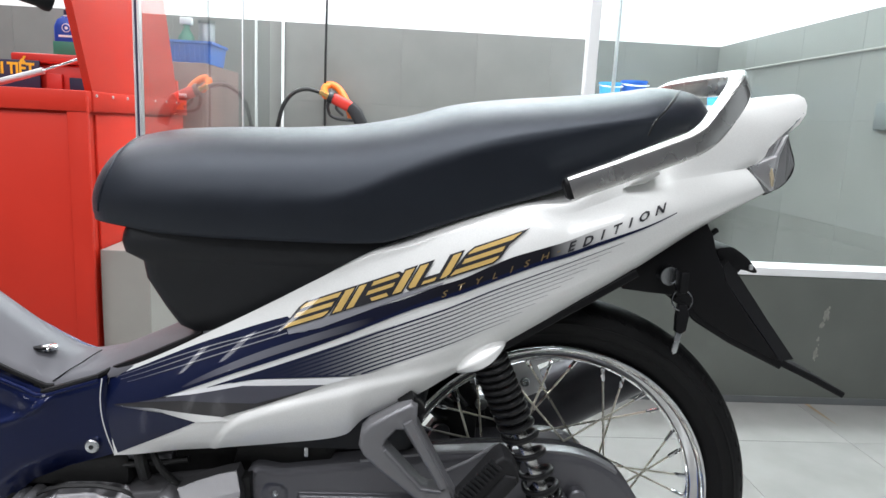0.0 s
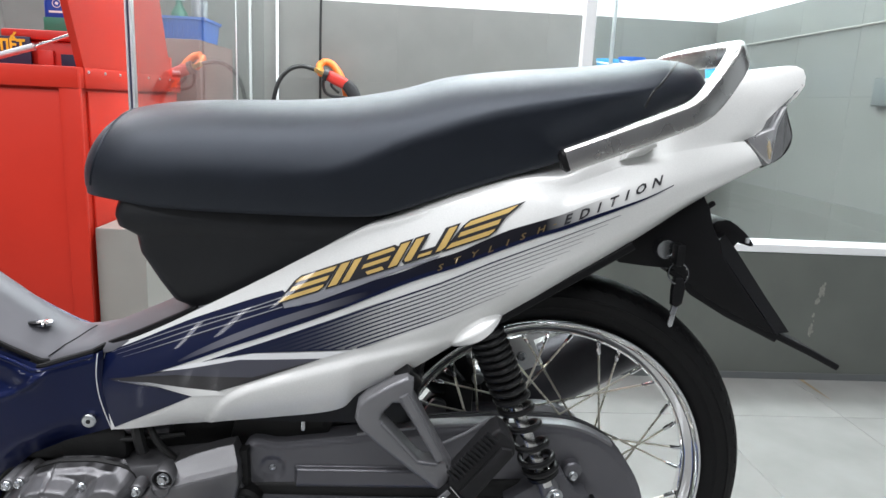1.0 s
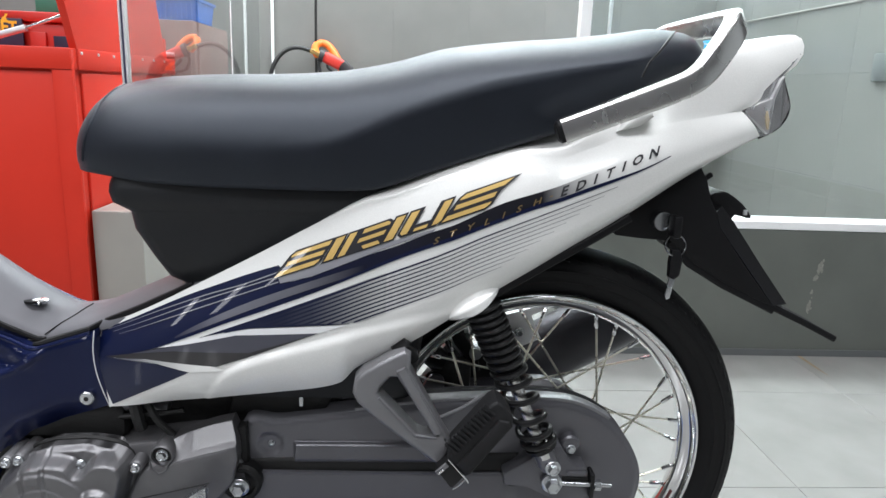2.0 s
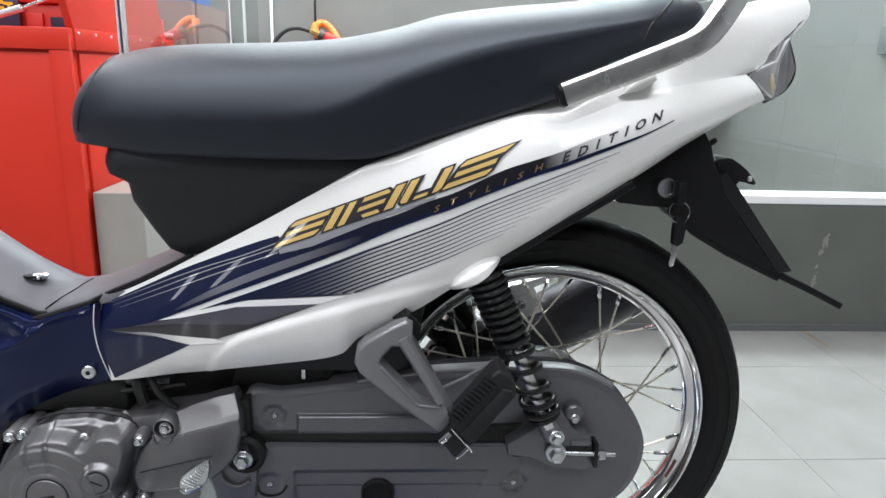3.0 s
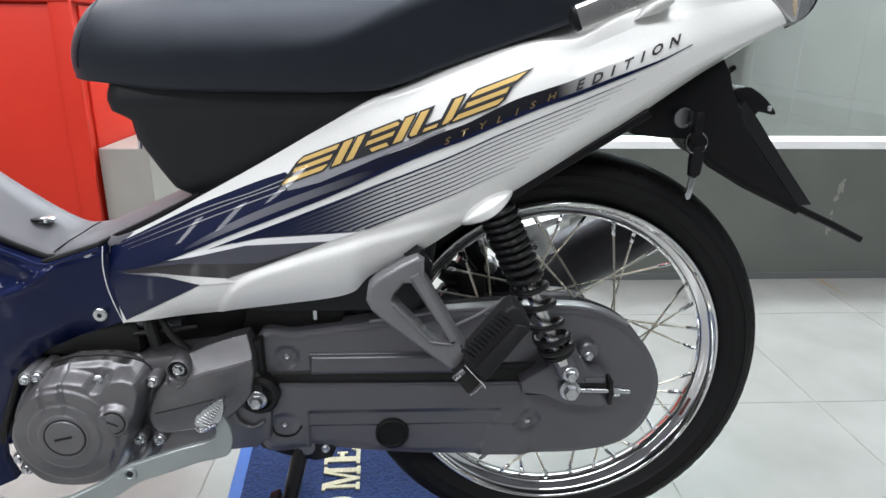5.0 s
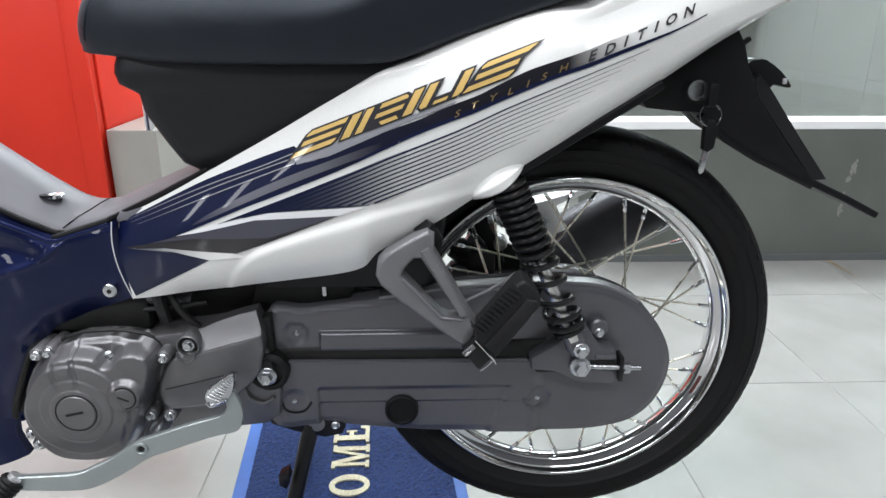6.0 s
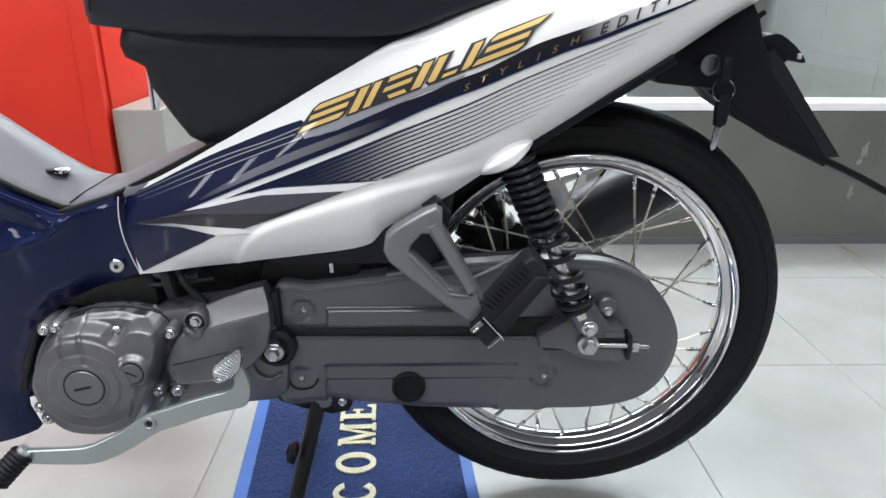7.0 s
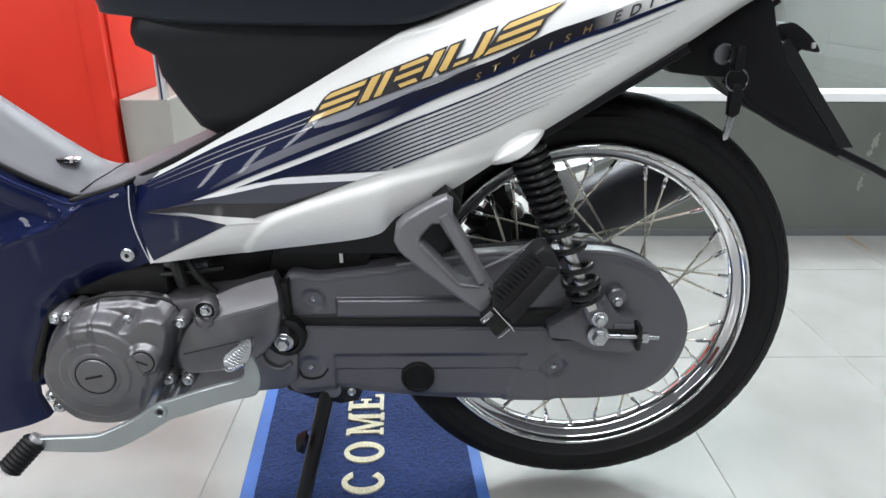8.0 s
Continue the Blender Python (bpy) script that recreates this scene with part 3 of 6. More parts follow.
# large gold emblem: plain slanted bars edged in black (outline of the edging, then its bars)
EMBLEM = {
    "stack": ([(-0.16, 0.0), (0.90, 0.0), (1.0, 0.14), (1.04, 1.0), (0.10, 1.0), (0.0, 0.86)],
              [[(-0.16, 0.0), (0.88, 0.0), (0.97, 0.13), (0.97, 0.25), (-0.08, 0.25)], [(0.0, 0.385), (0.98, 0.385), (0.98, 0.625), (0.0, 0.625)], [(0.02, 0.76), (1.02, 0.76), (1.04, 1.0), (0.12, 1.0), (0.02, 0.88)]]),
    "bar": ([(0.0, 0.0), (1.0, 0.0), (1.0, 1.0), (0.0, 1.0)], [[(0.0, 0.0), (1.0, 0.0), (1.0, 1.0), (0.0, 1.0)]]),
    "fan": ([(0.0, 0.0), (1.0, 0.0), (0.98, 0.88), (0.88, 1.0), (0.0, 1.0)],
            [[(0.0, 0.0), (0.19, 0.0), (0.19, 1.0), (0.0, 1.0)], [(0.33, 0.77), (0.97, 0.77), (0.97, 0.88), (0.88, 1.0), (0.33, 1.0)], [(0.33, 0.385), (0.96, 0.385), (0.96, 0.61), (0.33, 0.61)], [(0.60, 0.0), (1.0, 0.0), (0.88, 0.22), (0.48, 0.22)]]),
    "gate": ([(0.0, 0.14), (0.10, 0.0), (0.90, 0.0), (1.0, 0.14), (1.0, 1.0), (0.72, 1.0), (0.72, 0.27), (0.28, 0.27), (0.28, 1.0), (0.0, 1.0)],
             [[(0.0, 0.14), (0.08, 0.02), (0.22, 0.02), (0.22, 1.0), (0.0, 1.0)], [(0.34, 0.02), (0.68, 0.02), (0.68, 0.20), (0.34, 0.20)], [(0.78, 0.02), (0.92, 0.02), (1.0, 0.14), (1.0, 1.0), (0.78, 1.0)]]),
    "last": ([(-0.16, 0.0), (0.90, 0.0), (1.0, 0.14), (1.04, 0.62), (1.34, 1.0), (0.10, 1.0), (0.0, 0.86)],
             [[(-0.16, 0.0), (0.88, 0.0), (0.97, 0.13), (0.97, 0.25), (-0.08, 0.25)], [(0.0, 0.385), (0.98, 0.385), (0.98, 0.625), (0.0, 0.625)], [(0.02, 0.76), (1.08, 0.76), (1.26, 1.0), (0.12, 1.0), (0.02, 0.88)]]),
}


def word_place(u, v):
    """Where a point of the emblem lies: u along it (0 to 1), v up its marks."""
    base = Vector((-0.338, 0.577)) + Vector((0.238, 0.0905)) * u
    return tuple(base + Vector((0.0145, 0.0268)) * v * (1 + 0.08 * u))


def stroke_outline(points, grow):
    """The outline pushed outwards by grow (in units of the emblem's height)."""
    k, area = len(points), sum(points[i][0] * points[(i + 1) % len(points)][1] - points[(i + 1) % len(points)][0] * points[i][1] for i in range(len(points)))
    out = []
    for i in range(k):
        a, b, c = Vector(points[i - 1]), Vector(points[i]), Vector(points[(i + 1) % k])
        d1, d2 = (b - a).normalized(), (c - b).normalized()
        n1, n2 = Vector((d1.y, -d1.x)), Vector((d2.y, -d2.x))
        if area < 0:
            n1, n2 = -n1, -n2
        bis = (n1 + n2)
        bis = bis / max(0.35, bis.dot(n1)) if bis.length > 1e-6 else n1
        out.append(tuple(b + bis * grow))
    return out


for kind, start, wide in (("stack", 0.005, 0.185), ("bar", 0.212, 0.046), ("fan", 0.276, 0.205), ("bar", 0.492, 0.046), ("gate", 0.560, 0.195), ("last", 0.790, 0.195)):
    outer, bars = EMBLEM[kind]
    ring = [((start + a * wide) * 8.6, b) for a, b in outer]
    mark = film("emblem_mark", [word_place(a / 8.6, b) for a, b in stroke_outline(ring, 0.066)], DECAL_BLACK, 0.0019, "black-edged gold emblem mark")
    for bar in bars:
        ring = [((start + a * wide) * 8.6, b) for a, b in bar]
        film("gold_bar", [word_place(a / 8.6, b) for a, b in stroke_outline(ring, -0.018)], DECAL_GOLD, 0.0024, "", mark)

# small words on the stripe, from the built-in font
def draped_letter(ch, centre, size, mat, parent, wide=1.45, slant=0.45, bold=0.0):
    """One letter laid on the side panel, its middle at centre, along the stripe."""
    along = Vector((0.925, 0.380))
    up = Vector((-along.y, along.x))
    curve = bpy.data.curves.new("letter", "FONT")
    curve.body, curve.size, curve.resolution_u, curve.offset = ch, size, 2, bold * size
    ob = bpy.data.objects.new("letter", curve)
    me = bpy.data.meshes.new_from_object(ob)
    bpy.data.objects.remove(ob)
    bm = bmesh.new()
    bm.from_mesh(me)
    bpy.data.meshes.remove(me)
    xs, ys = [v.co.x for v in bm.verts], [v.co.y for v in bm.verts]
    mid_x, mid_y = (min(xs) + max(xs)) / 2, (min(ys) + max(ys)) / 2
    for v in bm.verts:
        b = v.co.y - mid_y
        p = Vector(centre) + along * ((v.co.x - mid_x) * wide + b * slant) + up * b
        v.co = (p.x, fair_y(p.x, p.y) - 0.0021, p.y)
    part("letter", bm, mat, parent, smooth=0)


for ch, x, z in zip("STYLISH-", (-0.161, -0.1435, -0.124, -0.105, -0.0875, -0.0705, -0.0505, -0.0355), (0.6265, 0.635, 0.643, 0.650, 0.6575, 0.665, 0.6735, 0.6795)):
    draped_letter(ch, (x, z), 0.0086, DECAL_OLD_GOLD, bike, 1.6, 0.8, 0.015)
for ch, x, z in zip("EDITION", (-0.020, -0.0015, 0.0145, 0.0305, 0.0465, 0.0625, 0.082), (0.686, 0.693, 0.700, 0.707, 0.7145, 0.722, 0.7305)):
    draped_letter(ch, (x, z), 0.0125, DECAL_BLACK, bike, 1.35, 0.8, 0.03)

# dark edge of the inner frame cover below the panel
part("panel_underside", sweep([(x, -0.098 + 0.10 * max(0, x), fair_low(x) - 0.0045) for x in [-0.092 + 0.012 * i for i in range(14)]], round_box(0.011, 0.030, 0.5), up=(0, 1, 0)), BLACK_PLASTIC, bike)

# half-round cap where the shock meets the panel's lower edge
start, along, out = Vector((-0.1425, 0.5310)), Vector((0.0675 * 0.846, 0.0675 * 0.534)), Vector((-0.534, 0.846))
rings = []
for i in range(33):
    u = 0.002 + 0.996 * i / 32
    high, swell = 0.0160 * math.sin(math.pi * u) ** 0.55, math.sin(math.pi * u) ** 0.5
    ring = []
    for j in range(13):
        v = j / 12
        spot = start + along * u + out * (high * (1 - v) - 0.0065 * math.sin(math.pi * u) * v)
        k = smoothstep(0, 0.62, v) * swell
        ring.append((spot.x, (fair_y(spot.x, spot.y) + 0.0008) * (1 - k) - 0.1360 * k, spot.y))
    ring.append((spot.x, ring[-1][1] + 0.003, spot.y - 0.0022))
    ring.append((spot.x, -0.100, spot.y - 0.0010))
    rings.append(ring)
part("shock_cap", ring_mesh(bmesh.new(), rings, closed=False), WHITE, bike, smooth=50)

# seat
seat_top = hermite([(-0.580, 0.700), (-0.576, 0.728), (-0.568, 0.747), (-0.550, 0.770), (-0.523, 0.785), (-0.48, 0.793), (-0.415, 0.798), (-0.349, 0.801), (-0.282, 0.807), (-0.215, 0.820), (-0.149, 0.839), (-0.081, 0.849), (-0.013, 0.856), (0.055, 0.865), (0.10, 0.872), (0.136, 0.869), (0.158, 0.853), (0.168, 0.838)])
seat_low = hermite([(-0.580, 0.690), (-0.57, 0.684), (-0.54, 0.682), (-0.517, 0.680), (-0.481, 0.676), (-0.396, 0.674), (-0.304, 0.674), (-0.240, 0.676), (-0.205, 0.685), (-0.173, 0.697), (-0.086, 0.727), (-0.024, 0.748), (0.05, 0.785), (0.10, 0.812), (0.168, 0.830)])
seat_wide = hermite([(-0.580, 0.030), (-0.576, 0.055), (-0.565, 0.080), (-0.543, 0.098), (-0.50, 0.112), (-0.42, 0.121), (-0.30, 0.124), (-0.15, 0.120), (0.0, 0.110), (0.06, 0.100), (0.10, 0.087), (0.143, 0.064), (0.168, 0.025)])
seat_edge = hermite([(-0.580, 0.696), (-0.56, 0.712), (-0.50, 0.716), (-0.406, 0.717), (-0.344, 0.719), (-0.295, 0.725), (-0.258, 0.738), (-0.221, 0.757), (-0.179, 0.774), (-0.13, 0.791), (-0.10, 0.800), (-0.038, 0.813), (0.024, 0.824), (0.10, 0.834), (0.168, 0.834)])


def seat_ring(x, grow=0.0):
    """Half of the seat's cross-section at x, from the lower edge to the middle of the top."""
    low, edge, top, w = seat_low(x), seat_edge(x), seat_top(x), seat_wide(x)
    crease = smoothstep(-0.38, -0.14, x) * smoothstep(0.12, 0.02, x)
    fold = 0.05 + 0.40 * crease
    half = [(w * 0.84, low), (w * 0.935, low + 0.002), (w * 0.952, low + 0.008), (w * (0.99 - 0.018 * crease), low + (edge - low) * 0.5), (w * (1 - 0.006 * crease), low + (edge - low) * 0.86)]
    for k in range(13):
        a = fold + (math.pi / 2 - fold) * (k / 12) ** 1.15
        half.append((w * (math.cos(a) / math.cos(fold)) ** 0.9, edge + (top - edge) * (math.sin(a) - math.sin(fold)) / (1 - math.sin(fold))))
    return [(y + (grow if y > 0 else 0), z + (grow if k > 5 else 0)) for k, (y, z) in enumerate(half)]


bm = bmesh.new()
rings = []
stations = [-0.580 + 0.748 * (1 - math.cos(math.pi * i / 90)) / 2 for i in range(91)]
for x in stations:
    half = seat_ring(x)
    rings.append([(x, -y, z) for y, z in half] + [(x, y, z) for y, z in reversed(half[:-1])])
ring_mesh(bm, rings)
seat = part("seat", bm, VINYL, bike, "black grained vinyl dual seat", smooth=70)
# piping across the rear of the seat and round its front
for name, pick in (("seat_seam", lambda k: 0.064 + 0.070 * k), ("front_piping", lambda k: -0.556 + 0.026 * k)):
    line = []
    for i in range(25):
        k = i / 24
        x = pick(k)
        half = seat_ring(x)
        f = 3 + k * 14
        a, b = half[int(f)], half[min(17, int(f) + 1)]
        line.append((x, a[0] + (b[0] - a[0]) * (f % 1), a[1] + (b[1] - a[1]) * (f % 1)))
    path = [(x, -y, z) for x, y, z in line] + [(x, y, z) for x, y, z in reversed(line[:-1])]
    part(name, tube(path, 0.0015, 6, up=(1, 0.01, 0.3)), VINYL if name == "front_piping" else BLACK_METAL, seat)

# utility box under the seat
bm = bmesh.new()
rings = []
for z, x0, x1, w in ((0.690, -0.515, -0.10, 0.095), (0.672, -0.520, -0.10, 0.100), (0.664, -0.521, -0.10, 0.101), (0.652, -0.518, -0.10, 0.100), (0.646, -0.508, -0.10, 0.097), (0.641, -0.500, -0.10, 0.095), (0.620, -0.497, -0.10, 0.093), (0.585, -0.478, -0.12, 0.088), (0.562, -0.465, -0.14, 0.082), (0.552, -0.452, -0.16, 0.072), (0.40, -0.40, -0.18, 0.06)):
    x0 -= 0.012
    ring = []
    for sx, sy, a0 in ((1, 1, 0), (-1, 1, 90), (-1, -1, 180), (1, -1, 270)):
        for k in range(5):
            a = radians(a0 + 22.5 * k)
            c = 0.022
            ring.append(((x0 + x1) / 2 + sx * ((x1 - x0) / 2 - c) + c * math.cos(a), sy * (w - c) + c * math.sin(a), z))
    rings.append(ring)
part("storage_box", ring_mesh(bm, rings), BOX_PLASTIC, bike, smooth=50)

# grab rail: one bent flat tube round the seat's rear
near = [(-0.032, -0.140, 0.7515), (0.03, -0.140, 0.7765), (0.086, -0.139, 0.7995), (0.106, -0.138, 0.8095), (0.120, -0.136, 0.822), (0.134, -0.133, 0.842), (0.146, -0.127, 0.8595), (0.156, -0.112, 0.871), (0.163, -0.088, 0.876)]
path = near + [(0.168, 0.0, 0.878)] + [(x, -y, z) for x, y, z in reversed(near)]
path = rounded(path, 6)
rail = part("grab_rail", sweep(path, round_box(0.0195, 0.0270, 0.45), up=(-0.45, 0, 1)), BRUSHED, bike, "brushed stainless steel grab rail")
for s in (-1, 1):
    end = Vector((-0.032, s * 0.140, 0.7515))
    way = Vector((-0.058, 0, -0.022)).normalized()
    part("rail_plug", sweep([end - way * 0.004, end + way * 0.003, end + way * 0.006], round_box(0.0175, 0.0245, 0.8), up=(-0.45, 0, 1), scale=[1, 1, 0.75]), BLACK_PLASTIC, rail)
    pad = plate([(0.040, 0.7510), (0.050, 0.7630), (0.060, 0.7710), (0.078, 0.7775), (0.082, 0.7700), (0.066, 0.7580)], s * 0.1045, s * 0.080, 0.006, segments=4)
    part("rail_mount", pad, WHITE, bike)

# tail lamp
bm = bmesh.new()
rings = []
def lens_y(z):
    return 0.050 - 0.60 * max(0, 0.775 - z) - 0.30 * max(0, z - 0.79)


for y, k in ((-1.0, 0.94), (-0.93, 0.985), (-0.80, 1.0), (0.80, 1.0), (0.93, 0.985), (1.0, 0.94)):
    shape = [(0.207, 0.781), (0.225, 0.763), (0.243, 0.7455), (0.255, 0.749), (0.265, 0.761), (0.2695, 0.786), (0.2635, 0.806), (0.2605, 0.826), (0.2800, 0.848), (0.240, 0.818)]
    centre = Vector((0.240, 0.785))
    rings.append([(Vector(p) - centre) * k + centre for p in shape])
    rings[-1] = [(p.x, y * lens_y(p.y), p.y) for p in rings[-1]]
lamp = part("tail_lamp", ring_mesh(bm, rings), LAMP_GREY, bike, "silvered clear tail lamp unit", smooth=30)
for s in (-1, 1):
    part("reflector", plate([(0.2110, 0.7795), (0.2290, 0.7890), (0.2440, 0.7950), (0.2430, 0.7790), (0.2440, 0.7520)], s * 0.0515, s * 0.0440, 0.0012), LAMP_SILVER, lamp)
    part("lens_ridge", plate([(0.2440, 0.7960), (0.2520, 0.8180), (0.2560, 0.8220), (0.2480, 0.7950), (0.2465, 0.7540), (0.2440, 0.7520)], s * 0.0500, s * 0.0440, 0.0010), LAMP_SILVER, lamp)
    part("gasket", tube(rounded([(0.2445, s * 0.029, 0.7455), (0.2655, s * 0.036, 0.761), (0.2700, s * 0.0445, 0.786), (0.2615, s * 0.035, 0.826), (0.2815, s * 0.030, 0.849)], 4), 0.0014, 6), BLACK_PLASTIC, lamp)
    part("indicator_bulb", sweep([(0.2385, s * 0.0520, 0.7800), (0.2405, s * 0.0530, 0.7680), (0.2425, s * 0.0520, 0.7580)], circle(0.0026, 10), up=(0, 1, 0), scale=[0.4, 1, 0.5]), AMBER_PALE, lamp)


# rear fender, plate lamp, flap
FENDER = [(0.050, 0.640), (0.066, 0.6225), (0.100, 0.619), (0.135, 0.617), (0.150, 0.606), (0.168, 0.589), (0.212, 0.564), (0.240, 0.551), (0.268, 0.538), (0.284, 0.5305), (0.305, 0.532), (0.272, 0.571), (0.240, 0.609), (0.213, 0.641), (0.198, 0.660), (0.184, 0.676), (0.175, 0.698), (0.16, 0.715), (0.09, 0.675)]


FACE_LINE = [(0.2810, 0.5350), (0.236, 0.588), (0.196, 0.637), (0.190, 0.655), (0.180, 0.672), (0.173, 0.694)]
SIDE = FENDER[:9] + FACE_LINE + FENDER[17:]
fender = part("rear_fender", plate(SIDE, -0.060, 0.020, 0.002), BLACK_PLASTIC, bike, "black plastic rear fender")
bm = bmesh.new()
outer = [(0.312, 0.5310), (0.2905, 0.557), (0.269, 0.583), (0.2465, 0.6115), (0.224, 0.640), (0.206, 0.660)]
inner = [(0.281, 0.5350), (0.2585, 0.5625), (0.236, 0.589), (0.215, 0.614), (0.196, 0.637), (0.190, 0.655)]
ring_mesh(bm, [[(a, -0.0592, b), (c, -0.038, d), (c, 0.018, d), (a, 0.018, b)] for (a, b), (c, d) in zip(inner, outer)])
part("rear_facet", bm, BLACK_PLASTIC, fender, smooth=20)
part("lower_lip", sweep([(x, -0.052, z - 0.002) for x, z in FENDER[3:10]], round_box(0.012, 0.014, 0.5), up=(0, 1, 0)), BLACK_PLASTIC, fender)
part("fender_back", plate(FENDER, 0.020, 0.060, 0.006), BLACK_PLASTIC, fender)
part("mud_flap", sweep([(0.262, 0.0025, 0.544), (0.291, 0.0025, 0.528), (0.336, 0.0025, 0.508), (0.382, 0.0025, 0.4855)], round_box(0.105, 0.009, 0.6), up=(0, 0, 1), scale=[1, 1, 1, 0.95]), BLACK_PLASTIC, fender)
bm = plate(smooth_outline([(0.193, 0.672), (0.205, 0.676), (0.216, 0.676), (0.237, 0.662), (0.251, 0.646), (0.246, 0.643), (0.229, 0.647), (0.222, 0.636), (0.211, 0.632), (0.201, 0.652)], 2), -0.030, 0.030, 0.002)
plate_lamp = part("plate_lamp", bm, BLACK_PLASTIC, fender)
part("lamp_window", block(0.2385, 0.2440, -0.0322, -0.014, 0.6475, 0.6545, 0.0015), ALUMINIUM, plate_lamp)
part("fender_tab", plate([(0.169, 0.695), (0.180, 0.703), (0.182, 0.699), (0.172, 0.691)], -0.054, -0.046, 0.0008), BLACK_PLASTIC, fender)

# seat lock with keys
lock = part("seat_lock", lathe([(0.0005, 0.01), (0.0125, 0.01), (0.0125, -0.004), (0.0115, -0.006), (0.0095, -0.006), (0.0095, -0.0045), (0.0005, -0.0045)], (0.1165, -0.072, 0.645), n=28), ZINC, bike)
part("key_head", block(0.1215, 0.1325, -0.098, -0.080, 0.628, 0.655, 0.003), BLACK_PLASTIC, lock)
ring = [(0.1285 + 0.0125 * math.cos(2 * math.pi * i / 28), -0.092 + 0.003 * math.sin(2 * math.pi * i / 28), 0.619 + 0.0125 * math.sin(2 * math.pi * i / 28)) for i in range(28)]
part("key_ring", sweep(ring, circle(0.0011, 6), up=(0.02, 1, 0), loop=True), CHROME, lock)
fob = plate([(0.124, 0.6145), (0.1335, 0.6145), (0.1385, 0.602), (0.1365, 0.582), (0.130, 0.577), (0.1235, 0.580), (0.1225, 0.598)], -0.096, -0.088, 0.002)
part("key_fob", fob, BLACK_PLASTIC, lock)
part("key_blade", plate([(0.1255, 0.580), (0.1325, 0.579), (0.1285, 0.553), (0.1245, 0.551), (0.1225, 0.556)], -0.0935, -0.0905, 0.0004), ZINC, lock)

# navy front side cowl
cowl_edge = hermite([(-0.84, 0.598), (-0.80, 0.566), (-0.74, 0.525), (-0.69, 0.496), (-0.661, 0.482), (-0.634, 0.472), (-0.614, 0.477), (-0.593, 0.483), (-0.563, 0.4925)])
cowl_fold = hermite([(-0.84, 0.375), (-0.72, 0.424), (-0.688, 0.435), (-0.66, 0.444), (-0.641, 0.455), (-0.613, 0.474), (-0.563, 0.490)])


ARCH = [(-0.735, 0.157), (-0.745, 0.188), (-0.743, 0.214), (-0.7285, 0.25), (-0.711, 0.280), (-0.688, 0.3265), (-0.654, 0.357), (-0.617, 0.372), (-0.5525, 0.3965)]


def arch_distance(x, z):
    best = 9.0
    for (ax, az), (bx, bz) in zip(ARCH, ARCH[1:]):
        dx, dz = bx - ax, bz - az
        k = min(1, max(0, ((x - ax) * dx + (z - az) * dz) / (dx * dx + dz * dz)))
        best = min(best, math.hypot(x - ax - k * dx, z - az - k * dz))
    return best


def cowl_y(x, z):
    w = 0.079 + 0.012 * smoothstep(-0.56, -0.70, x)
    w -= 0.009 * smoothstep(-0.010, 0.034, z - cowl_fold(x)) * smoothstep(-0.600, -0.67, x)
    w += 0.005 * smoothstep(0.034, 0.010, cowl_edge(x) - z) * smoothstep(-0.60, -0.66, x)
    w -= 0.30 * max(0, 0.008 - (cowl_edge(x) - z))
    w -= 0.024 * smoothstep(0.44, 0.20, z)
    w -= 0.009 * max(0, 1 - arch_distance(x, z) / 0.035) ** 2 * smoothstep(-0.555, -0.62, x)
    w += 0.0030 * math.exp(-((z - cowl_fold(x)) / 0.0045) ** 2) * smoothstep(-0.600, -0.64, x)
    return -w


cowl = [(-0.5635, 0.4925), (-0.593, 0.483), (-0.614, 0.477), (-0.634, 0.472), (-0.661, 0.482), (-0.69, 0.496), (-0.74, 0.525), (-0.80, 0.566), (-0.84, 0.598), (-0.84, 0.128), (-0.776, 0.145), (-0.735, 0.157), (-0.745, 0.188), (-0.743, 0.214), (-0.7285, 0.25), (-0.711, 0.280), (-0.688, 0.3265), (-0.654, 0.357), (-0.617, 0.372), (-0.5525, 0.3965), (-0.558, 0.43), (-0.5635, 0.46)]
part("front_cowl", drape(cowl, cowl_y, 0, 0.003, 0.012), NAVY, bike, "glossy navy metallic front side cowl", smooth=60, surface=cowl_y)
far = drape(cowl, cowl_y, 0, 0.006, 0.012)
for v in far.verts:
    v.co.y = -v.co.y
part("front_cowl", far, NAVY, bike, "glossy navy metallic front side cowl", smooth=60)
seam = rounded([(-0.5640, -0.0800, 0.4935), (-0.5655, -0.0835, 0.470), (-0.5635, -0.0850, 0.445), (-0.5590, -0.0830, 0.420), (-0.5525, -0.0800, 0.3945)], 6)
part("panel_edge", tube(seam, 0.0007, 6), DECAL_WHITE, bike)
# dark tube drawn as the shadow inside the cowl's arch edge
part("cowl_edge_shade", tube(rounded([(-0.7465, -0.054, 0.212), (-0.7400, -0.058, 0.228), (-0.7300, -0.062, 0.25), (-0.713, -0.070, 0.281), (-0.690, -0.070, 0.328), (-0.656, -0.068, 0.359), (-0.617, -0.066, 0.374), (-0.56, -0.064, 0.395)], 4), 0.0045, 8), DARK, bike)
part("cowl_rim", tube([(x, cowl_y(x, cowl_edge(x) - 0.002) + 0.0012, cowl_edge(x) - 0.0012) for x in [-0.84 + 0.01 * i for i in range(28)]], 0.0028, 8), NAVY, bike)
screw = part("cowl_screw", lathe([(0.0005, 0.006), (0.0088, 0.006), (0.0088, 0.000), (0.0075, -0.0015), (0.0005, -0.002)], (-0.578, -0.0835, 0.407), n=24), ZINC, bike)
